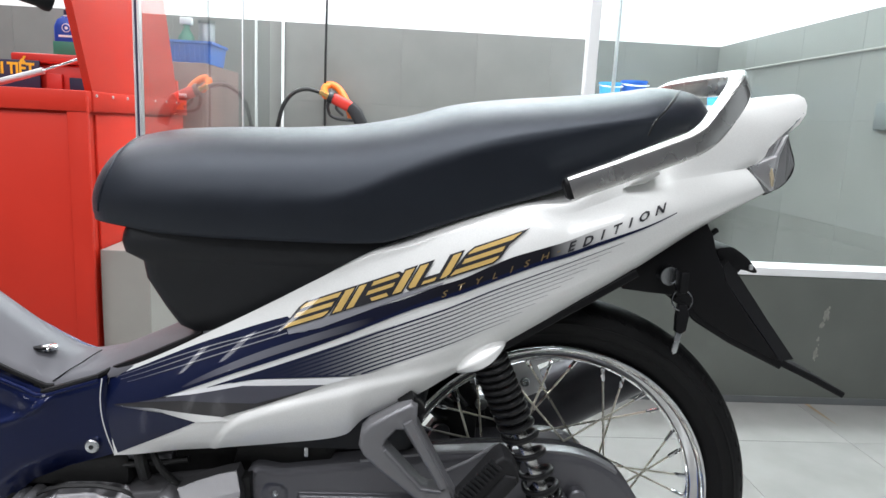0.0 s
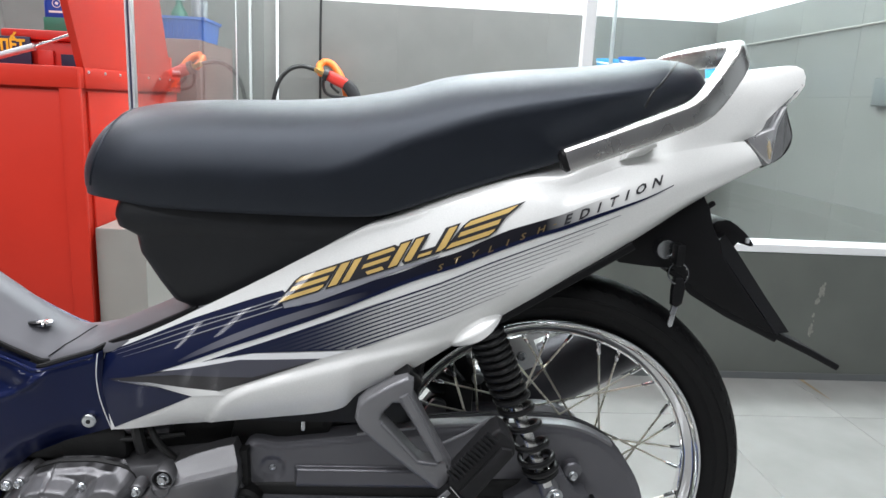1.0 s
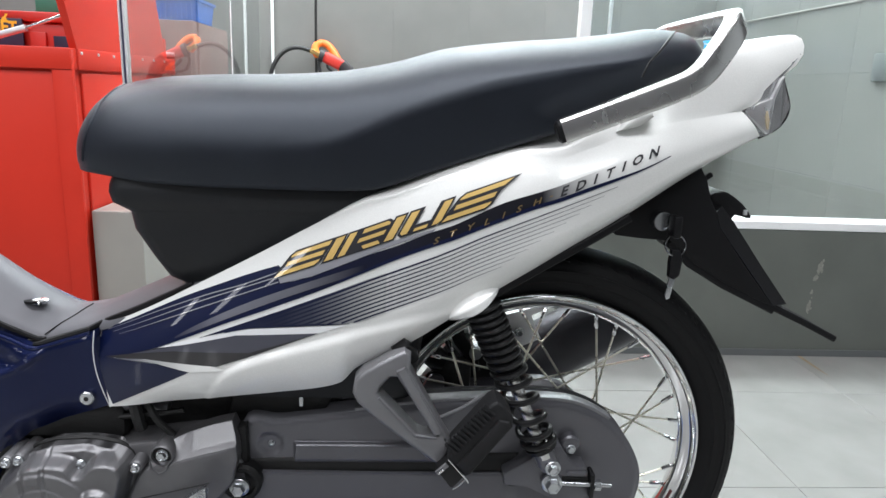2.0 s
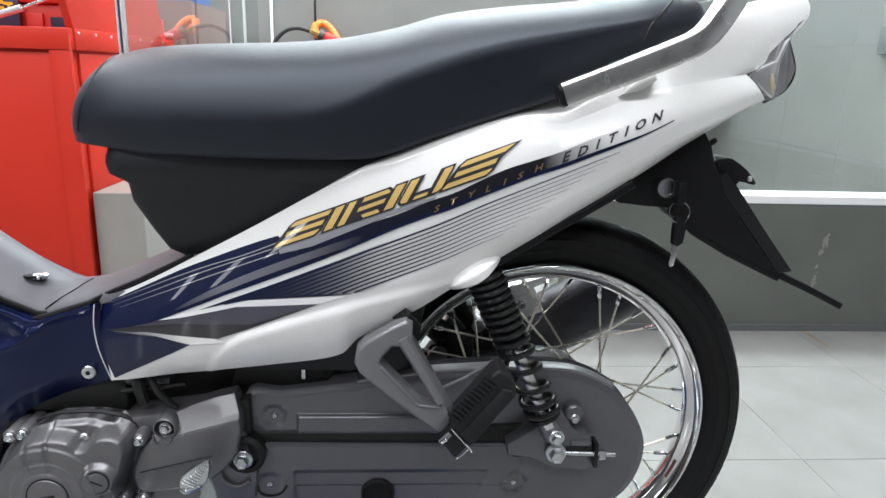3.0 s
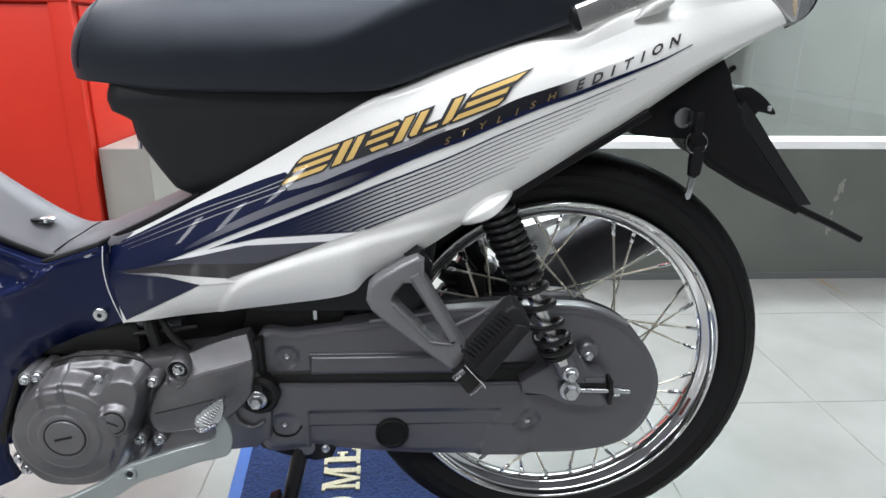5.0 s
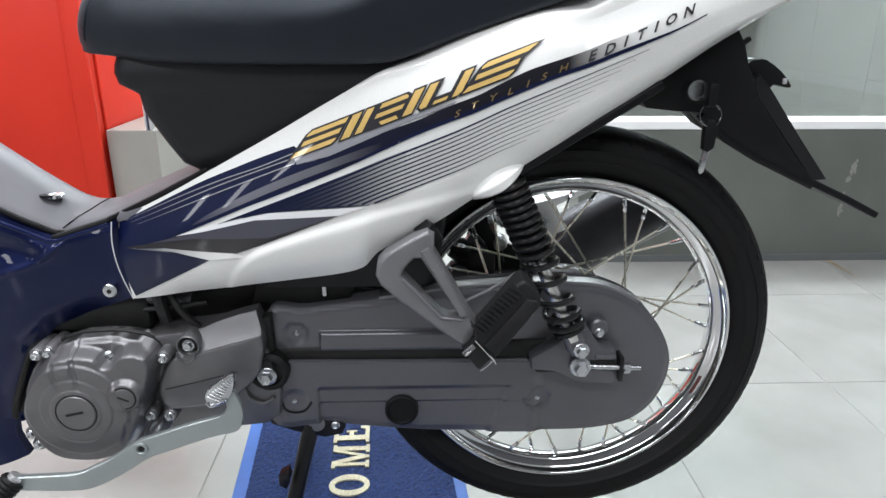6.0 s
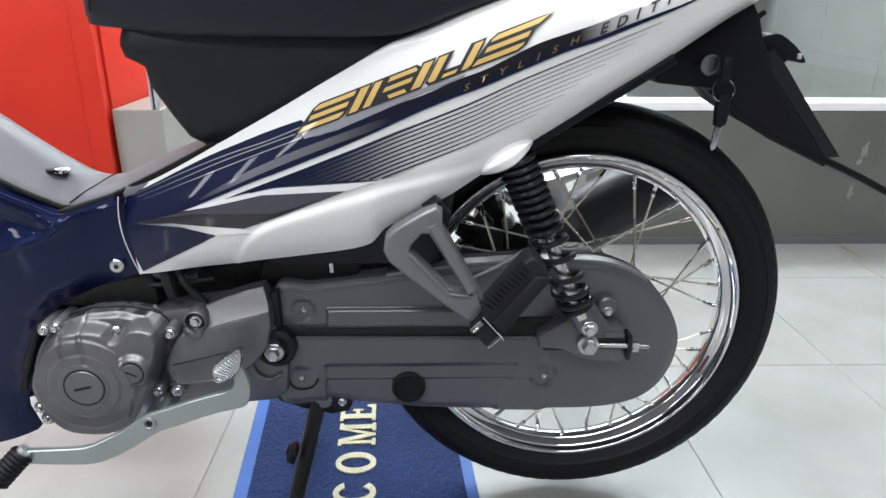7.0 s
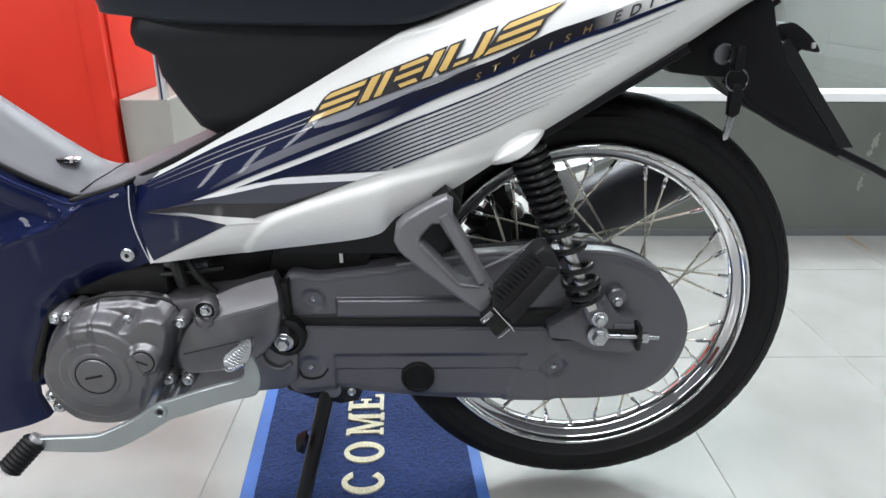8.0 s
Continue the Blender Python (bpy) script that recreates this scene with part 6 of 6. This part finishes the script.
bm.faces.new([bm.verts.new(p) for p in ((1.078, CURB_Y - 0.007, 0.0007), (1.090, CURB_Y - 0.007, 0.0007), (1.090, 1.00, 0.0007), (1.087, 0.922, 0.0007), (1.080, 1.00, 0.0007))])
tagged(part("floor_stain", bm, RUST, None, smooth=0), "thin brown rusty stain on the floor beside the curb", "stain")

# tap line and outlet on the bay's side wall
structure("pipe_1", tube([(1.444, 1.25, 1.160), (1.444, 2.83, 1.160)], 0.004, 10, up=(0, 0, 1)), CURB_LIGHT, "thin white pipe along the bay wall", "pipe")
tagged(part("socket_box", block(1.43, 1.46, 1.36, 1.487, 0.872, 0.967, 0.004), GREY_BOX), "dark grey wall box on the tiled bay wall", "box")

# pressure washer gun, hose and hanging cable
def washer_gun():
    gun = empty_thing("spray_gun", "orange and black pressure washer gun hanging in the bay", "spray gun")
    y = 2.70
    loop_pts = rounded([(-0.645, y, 0.930), (-0.660, y + 0.06, 0.968), (-0.640, y + 0.10, 0.992), (-0.600, y + 0.10, 0.983), (-0.556, y + 0.08, 0.932), (-0.525, y + 0.05, 0.860), (-0.515, y + 0.04, 0.816)], 5)
    part("lance_loop", tube(loop_pts, 0.0185, 10), ORANGE, gun)
    part("body", sweep([(-0.620, y, 0.926), (-0.588, y, 0.915), (-0.531, y, 0.888), (-0.515, y, 0.880)], round_box(0.058, 0.050, 0.7), up=(0, 1, 0), scale=[0.8, 1, 1, 0.9]), RED_DARK, gun)
    part("collar", sweep([(-0.629, y, 0.930), (-0.607, y, 0.922)], circle(0.033, 16), up=(0, 1, 0)), GUN_BLACK, gun)
    part("handle", sweep([(-0.520, y, 0.888), (-0.487, y, 0.854), (-0.461, y, 0.803), (-0.442, y, 0.752)], round_box(0.066, 0.053, 0.7), up=(0, 1, 0), scale=[0.9, 1, 1, 0.9]), GUN_BLACK, gun)
    guard = rounded([(-0.624, y, 0.915), (-0.634, y, 0.879), (-0.620, y, 0.837), (-0.582, y, 0.820), (-0.525, y, 0.816), (-0.474, y, 0.812)], 5)
    part("trigger_guard", tube(guard, 0.0082, 8), GUN_BLACK, gun)
    part("trigger", tube(rounded([(-0.582, y, 0.904), (-0.591, y, 0.875), (-0.573, y, 0.854), (-0.550, y, 0.837)], 4), 0.0075, 8), GUN_BLACK, gun)
    part("brass_nut", sweep([(-0.677, y, 0.949), (-0.662, y, 0.944), (-0.651, y, 0.939), (-0.629, y, 0.931)], circle(0.0146, 6), up=(0, 1, 0), scale=[0.8, 1, 0.8, 1]), BRASS, gun)
    hose = rounded([(-0.674, y, 0.948), (-0.740, y, 0.961), (-0.803, y, 0.942), (-0.854, y, 0.885), (-0.882, y, 0.797), (-0.898, y, 0.670), (-0.905, y, 0.290), (-0.898, y, 0.012)], 8)
    part("hose", tube(hose, 0.0108, 10), HOSE, gun)
    part("hanger_hook", tube([(-0.487, y, 0.797), (-0.487, BACK_Y - 0.012, 0.817)], 0.006, 8, up=(0, 0, 1)), ALUMINIUM, gun)


washer_gun()
line = rounded([(-0.656, 2.78, 3.1), (-0.659, 2.78, 2.2), (-0.656, 2.78, 1.5), (-0.659, 2.78, 1.1), (-0.655, 2.78, 0.6), (-0.652, 2.78, 0.0)], 8)
tagged(part("hanging_cable", tube(line, 0.0066, 8), HOSE), "black cable hanging down inside the wash bay", "cable")


def bucket(name, x, y, z, r, h, mat, label):
    thing = empty_thing(name, label, "bucket", "tubs on the bay shelf")
    part("shell", lathe([(0.001, 0), (r * 0.8, 0), (r, h), (r * 1.06, h), (r * 1.06, h + 0.008), (r * 0.96, h + 0.008), (r * 0.77, 0.006), (0.001, 0.006)], (x, y, z), "z", 28, loop=False), mat, thing)
    part("handle", tube(rounded([(x - r, y, z + h * 0.93), (x - r * 0.9, y - r * 0.8, z + h * 0.85), (x, y - r * 1.1, z + h * 0.8), (x + r * 0.9, y - r * 0.8, z + h * 0.85), (x + r, y, z + h * 0.93)], 4), 0.004, 6, up=(0, 0, 1)), ALUMINIUM, thing)
    return thing


def shelf():
    thing = empty_thing("bay_shelf", "steel shelf on the bay's back wall", "shelf")
    part("board", block(0.62, 1.45, 2.45, BACK_Y - 0.010, 0.955, 0.975, 0.003), ALUMINIUM, thing)
    for x in (0.72, 1.35):
        part("bracket", plate([(x - 0.01, 0.955), (x + 0.01, 0.955), (x + 0.01, 0.80), (x - 0.01, 0.80)], 2.80, BACK_Y - 0.010, 0.002), ALUMINIUM, thing)


shelf()
bucket("bucket", 0.80, 2.60, 0.975, 0.055, 0.085, SKY_PLASTIC, "light blue plastic tub on the bay shelf")
bucket("bucket", 0.93, 2.62, 0.975, 0.065, 0.10, BLUE_PLASTIC, "blue plastic tub on the bay shelf")
bucket("bucket", 1.36, 2.58, 0.975, 0.06, 0.09, SKY_PLASTIC, "light blue plastic tub at the shelf end")


# ---- red workbench with its side cheek ----
def workbench():
    bench = empty_thing("workbench", "red powder-coated steel workbench beside the curb wall", "workbench")
    x1, y0, y1 = -1.090, 1.06, 1.86
    body = block(-2.60, x1 - 0.012, y0 + 0.012, y1, 0.02, 0.846, 0.002)
    part("body", body, RED, bench)
    for xa, xb in ((-2.60, -1.87), (-1.80, -1.145)):
        part("front_panel", block(xa + 0.02, xb, y0 + 0.004, y0 + 0.0125, 0.06, 0.793, 0.003), RED, bench)
    part("front_stile", block(-1.145, x1, y0 - 0.004, y0 + 0.012, 0.02, 0.846, 0.003), RED, bench)
    part("front_stile", block(-1.87, -1.80, y0 - 0.004, y0 + 0.012, 0.02, 0.846, 0.003), RED, bench)
    part("top_rail", block(-2.60, x1, y0 - 0.008, y0 + 0.030, 0.800, 0.857, 0.004), RED, bench)
    part("side_rail", block(x1 - 0.030, x1 + 0.004, y0 + 0.030, y1, 0.800, 0.857, 0.003), RED, bench)
    part("side_panel", block(x1 - 0.012, x1 - 0.004, y0 + 0.06, y1 - 0.04, 0.06, 0.793, 0.003), RED, bench)
    for k in range(7):
        head = lathe([(0.0005, 0.003), (0.0040, 0.003), (0.0046, 0.0), (0.0034, 0.0026), (0.0005, 0.0032)], (x1 + 0.004, y0 + 0.048 + 0.105 * k, 0.845), "x", 12)
        part("bolt", head, ALUMINIUM, bench)
    # slanting cheek plate above the side
    cheek = bmesh.new()
    outline = [(y0 + 0.028, 0.856), (1.762, 0.856), (1.44, 1.75), (y0 - 0.29, 1.75), (y0 - 0.29, 1.62)]
    rings = [[(x, y, z) for y, z in outline] for x in (x1 + 0.002, x1 - 0.018)]
    part("side_cheek", ring_mesh(cheek, rings), RED, bench, smooth=0)
    part("back_board", block(-2.60, x1 - 0.021, y1 - 0.04, y1 - 0.015, 0.853, 0.93, 0.003), RED, bench)
    part("tray", block(-2.58, x1 - 0.035, y0 + 0.035, y1 - 0.05, 0.8465, 0.852), RED, bench)
    return bench


workbench()


def toolbox():
    box = empty_thing("toolbox", "red steel toolbox standing on the workbench", "toolbox")
    part("body", block(-1.78, -1.20, 1.46, 1.72, 0.852, 0.944, 0.006), RED_DARK, box)
    part("lid", block(-1.500, -1.19, 1.44, 1.73, 0.945, 0.976, 0.007), RED_DARK, box)
    # black plate on the front stands in for the shade inside an opening
    part("opening_shade", block(-1.325, -1.215, 1.454, 1.4605, 0.858, 0.905, 0.002), BLACK_PAINT, box)
    part("divider", block(-1.395, -1.345, 1.448, 1.4595, 0.853, 0.915, 0.003), RED_DARK, box)
    part("latch", block(-1.452, -1.436, 1.452, 1.460, 0.893, 0.903, 0.002), ALUMINIUM, box)


toolbox()
sign = empty_thing("sign_board", "black sign with yellow capital letters on the workbench", "sign")
part("board", block(-1.80, -1.405, 1.430, 1.438, 0.852, 0.952, 0.002), BLACK_PAINT, sign)
curve = bpy.data.curves.new("letters", "FONT")
curve.body, curve.size, curve.extrude, curve.align_x, curve.offset = "CHI TIẾT", 0.044, 0.0006, "RIGHT", 0.0018
holder = bpy.data.objects.new("letters", curve)
words = bpy.data.meshes.new_from_object(holder)
bpy.data.objects.remove(holder)
words.materials.append(YELLOW)
text_ob = new("letters", words)
text_ob.parent = sign
text_ob.matrix_basis = pose(-1.421, 1.4285, 0.908, 90, 0, 0) @ Matrix.Diagonal((0.92, 1.12, 1, 1))


def oil_bottle():
    thing = empty_thing("oil_bottle", "blue oil bottle with dark cap and green label", "bottle")
    x, y, z = -1.362, 1.56, 0.9765
    bm = bmesh.new()
    rings = []
    for dz, w, d in ((0, 0.042, 0.028), (0.004, 0.046, 0.032), (0.096, 0.046, 0.032), (0.120, 0.036, 0.028), (0.127, 0.026, 0.020), (0.131, 0.024, 0.019)):
        rings.append([(x + u * w / 0.05, y + v * d / 0.032, z + dz) for u, v in round_box(0.10, 0.064, 0.5)])
    part("body", ring_mesh(bm, rings), BOTTLE_BLUE, thing, smooth=50)
    part("cap", lathe([(0.0005, 0), (0.020, 0), (0.020, 0.016), (0.017, 0.018), (0.0005, 0.018)], (x, y, z + 0.1355), "z", 20), BLACK_PAINT, thing)
    part("neck_ring", lathe([(0.0005, 0), (0.021, 0), (0.021, 0.004), (0.0005, 0.004)], (x, y, z + 0.1310), "z", 20), WHITE_TRIM, thing)
    part("label_lower", block(x - 0.045, x + 0.045, y - 0.0335, y - 0.0322, z + 0.004, z + 0.048, 0.0004), BOTTLE_GREEN, thing)
    ring = [(x + 0.013 * math.cos(2 * math.pi * i / 24), y - 0.0335, z + 0.092 + 0.013 * math.sin(2 * math.pi * i / 24)) for i in range(24)]
    part("emblem_ring", sweep(ring, circle(0.0013, 5), up=(0.02, 1, 0), loop=True), DECAL_WHITE, thing)
    part("emblem_spot", lathe([(0.0005, 0.002), (0.005, 0.002), (0.005, -0.001), (0.0005, -0.001)], (x, y - 0.0325, z + 0.092), n=12), DECAL_WHITE, thing)
    part("name_bar", block(x - 0.026, x + 0.026, y - 0.0336, y - 0.0322, z + 0.062, z + 0.069, 0.0003), DECAL_WHITE, thing)


oil_bottle()
strut = empty_thing("gas_strut", "silver gas strut propping the workbench lid", "strut")
part("cylinder", tube([(-1.385, 1.108, 0.858), (-1.226, 1.108, 0.9060)], 0.0095, 14), ALUMINIUM, strut)
part("rod", tube([(-1.226, 1.108, 0.9060), (-1.112, 1.110, 0.948)], 0.0045, 10), CHROME, strut)


def basket():
    thing = empty_thing("storage_basket", "blue plastic basket with odds and ends behind the glass", "basket")
    x0, x1, y0, y1, z0 = -1.195, -1.045, 2.02, 2.24, 1.0115
    bm = bmesh.new()
    rings = []
    for z, g in ((z0, 0.0), (z0 + 0.076, 0.008), (z0 + 0.078, 0.016), (z0 + 0.088, 0.016), (z0 + 0.088, 0.005), (z0 + 0.01, -0.004)):
        rings.append([(x0 - g, y0 - g, z), (x1 + g, y0 - g, z), (x1 + g, y1 + g, z), (x0 - g, y1 + g, z)])
    part("tub", ring_mesh(bm, rings), BLUE_PLASTIC, thing, smooth=0)
    for k in range(7):
        part("rib", block(x0 + 0.010 + 0.020 * k, x0 + 0.015 + 0.020 * k, y0 - 0.010, y0 - 0.002, z0 + 0.01, z0 + 0.072), BLUE_PLASTIC, thing)


basket()
cabinet = empty_thing("tool_cabinet", "dull red-grey steel tool cabinet behind the glass partition", "cabinet")
part("body", block(-1.40, -1.045, 1.98, 2.50, 0.03, 1.011, 0.004), CABINET_GREY, cabinet)
for k in range(4):
    drawer = part("drawer", block(-1.385, -1.06, 1.972, 1.981, 0.08 + 0.21 * k, 0.275 + 0.21 * k, 0.003), CABINET_GREY, cabinet)
    part("handle", block(-1.32, -1.12, 1.955, 1.972, 0.240 + 0.21 * k, 0.256 + 0.21 * k, 0.003), ALUMINIUM, drawer)
jar = empty_thing("spray_bottle", "green spray bottle with white nozzle standing in the blue basket", "bottle")
part("body", lathe([(0.0005, 0), (0.032, 0), (0.033, 0.10), (0.014, 0.13), (0.013, 0.15), (0.0005, 0.15)], (-1.165, 2.12, 1.0225), "z", 20), BOTTLE_GREEN, jar)
part("nozzle", block(-1.19, -1.14, 2.105, 2.135, 1.173, 1.202, 0.005), WHITE_TRIM, jar)
jar = empty_thing("grease_can", "grey can standing in the blue basket", "can")
part("body", lathe([(0.0005, 0), (0.034, 0), (0.034, 0.15), (0.03, 0.16), (0.0005, 0.16)], (-1.088, 2.14, 1.0225), "z", 20), DECAL_GREY, jar)
part("lid", lathe([(0.0005, 0), (0.035, 0), (0.035, 0.012), (0.0005, 0.014)], (-1.088, 2.14, 1.183), "z", 20), GREY_BOX, jar)

# ---- welcome mat under the engine ----
mat_ob = empty_thing("door_mat", "blue loop-pile welcome mat with cream letters on the floor", "mat")
turn = Matrix.Translation((-0.312, 0, 0)) @ Matrix.Rotation(radians(4.5), 4, "Z")
part("edge", block(-0.186, 0.186, -0.36, 0.30, 0.0, 0.0045, 0.002), MAT_EDGE, mat_ob).matrix_basis = turn
pile = bmesh.new()
nx, ny = 84, 156
grid = [[pile.verts.new((-0.164 + 0.331 * i / nx, -0.34 + 0.62 * j / ny, 0.0070 + random.uniform(-0.0010, 0.0010))) for j in range(ny + 1)] for i in range(nx + 1)]
for i in range(nx):
    for j in range(ny):
        pile.faces.new((grid[i][j], grid[i + 1][j], grid[i + 1][j + 1], grid[i][j + 1]))
part("carpet", pile, MAT_BLUE, mat_ob, smooth=0).matrix_basis = turn
SLAB = {
    "E": [[(0, 0), (0.86, 0), (0.86, 0.26), (0.74, 0.26), (0.70, 0.12), (0.36, 0.12), (0.36, 0.45), (0.52, 0.45), (0.52, 0.36), (0.62, 0.36), (0.62, 0.66), (0.52, 0.66), (0.52, 0.57), (0.36, 0.57), (0.36, 0.88), (0.68, 0.88), (0.72, 0.76), (0.84, 0.76), (0.84, 1), (0, 1), (0, 0.9), (0.12, 0.9), (0.12, 0.1), (0, 0.1)]],
    "L": [[(0, 0), (0.84, 0), (0.84, 0.30), (0.72, 0.30), (0.66, 0.12), (0.38, 0.12), (0.38, 0.9), (0.50, 0.9), (0.50, 1), (0, 1), (0, 0.9), (0.14, 0.9), (0.14, 0.1), (0, 0.1)]],
    "M": [[(0, 0), (0.32, 0), (0.32, 0.1), (0.22, 0.1), (0.22, 0.74), (0.46, 0), (0.56, 0), (0.80, 0.74), (0.80, 0.1), (0.70, 0.1), (0.70, 0), (1.08, 0), (1.08, 0.1), (1.00, 0.1), (1.00, 0.9), (1.08, 0.9), (1.08, 1), (0.78, 1), (0.54, 0.30), (0.30, 1), (0, 1), (0, 0.9), (0.09, 0.9), (0.09, 0.1), (0, 0.1)]],
    "W": [[(0.22, 0), (0.38, 0), (0.54, 0.62), (0.70, 0), (0.86, 0), (1.02, 0.9), (1.10, 0.9), (1.10, 1), (0.78, 1), (0.78, 0.9), (0.88, 0.9), (0.77, 0.32), (0.60, 1), (0.48, 1), (0.31, 0.32), (0.20, 0.9), (0.30, 0.9), (0.30, 1), (-0.02, 1), (-0.02, 0.9), (0.06, 0.9)]],
    "O": [[(0.45 + 0.45 * math.cos(a / 14 * math.pi), 0.5 + 0.52 * math.sin(a / 14 * math.pi)) for a in range(28)], [(0.45 + 0.23 * math.cos(a / 14 * math.pi), 0.5 + 0.38 * math.sin(a / 14 * math.pi)) for a in range(28)]],
    "C": [[(0.45 + 0.45 * math.cos(radians(a)), 0.5 + 0.52 * math.sin(radians(a))) for a in range(32, 329, 12)] + [(0.45 + 0.23 * math.cos(radians(a)), 0.5 + 0.38 * math.sin(radians(a))) for a in range(328, 31, -12)]],
}
for k, ch in enumerate("WELCOME"):
    rings = [[(0.058 * (a - 0.46), 0.063 * b) for a, b in ring] for ring in SLAB[ch]]
    glyph = plate(rings[0], 0.0, 0.003, 0, rings[1:])
    text_ob = part("letter", glyph, MAT_CREAM, mat_ob, smooth=0)
    y = 0.052 + (k - 4) * 0.070
    text_ob.matrix_basis = pose(-0.283 - 0.06 * y, y, 0.0098, 0, 0, 92) @ Matrix.Rotation(radians(-90), 4, "X")

# ---- tiles, last ----
def tile_mesh(w, d, h, bevel):
    me = bpy.data.meshes.new("tile")
    bm = block(-w / 2, w / 2, -d / 2, d / 2, -h, 0, bevel, segments=1)
    bm.to_mesh(me)
    bm.free()
    return me


PITCH_X, PITCH_Y, JOINT = 0.402, 0.46, 0.0016
floor_tile = tile_mesh(PITCH_X - JOINT, PITCH_Y - JOINT, 0.006, 0.0008)
floor_tile.materials.append(TILE)
outer = bmesh.new()
for i in range(-10, 10):
    for j in range(-11, 6):
        x, y = -0.556 + PITCH_X * (i + 0.5), 0.357 + PITCH_Y * (j + 0.5)
        if not (-4.5 < x < 3.5 and -4.6 < y < 3.0):
            continue
        if -2.6 < x < 2.4 and -2.2 < y < 2.9:
            ob = new("floor_tile", floor_tile)
            ob.parent = floor
            ob.location = (x, y, 0.0)
        else:
            block(x - PITCH_X / 2 + JOINT / 2, x + PITCH_X / 2 - JOINT / 2, y - PITCH_Y / 2 + JOINT / 2, y + PITCH_Y / 2 - JOINT / 2, -0.006, 0.0, 0, outer)
part("outer_tiles", outer, TILE, floor, smooth=0)["kind"] = "stuff"
structure("tile_band_1", block(-4.5, 1.46, BACK_Y - 0.0062, BACK_Y, 0, BAND_Z), JOINT_GREY, "grey mortar bed behind the wall tiles")
structure("tile_band_2", block(1.4538, 1.46, CURB_Y + 0.12, BACK_Y - 0.0062, 0, BAND_Z), JOINT_GREY, "grey mortar bed behind the wall tiles")
wall_tile = tile_mesh(0.3992, 0.3992, 0.0025, 0.0006)
wall_tile.materials.append(WALL_TILE)
for i in range(-9, 5):
    for j in range(4):
        x, z = -0.264 + 0.40 * (i + 0.5), BAND_Z - 0.2 - 0.4 * j
        ob = new("wall_tile", wall_tile)
        ob.parent = wall_north
        w = 1.0
        if i == 4:
            x, w = (1.336 + 1.458) / 2, 0.30
        ob.matrix_basis = Matrix.Translation((x, BACK_Y - 0.008, z)) @ Euler((radians(90), 0, 0)).to_matrix().to_4x4() @ Matrix.Diagonal((w, 1, 1, 1))
for i in range(5):
    for j in range(4):
        y, z = BACK_Y - 0.012 - 0.2 - 0.4 * i, BAND_Z - 0.2 - 0.4 * j
        if y > 1.2:
            ob = new("wall_tile", wall_tile)
            ob.parent = wall_east
            ob.matrix_basis = Matrix.Translation((1.452, y, z)) @ Euler((radians(90), 0, radians(-90))).to_matrix().to_4x4()
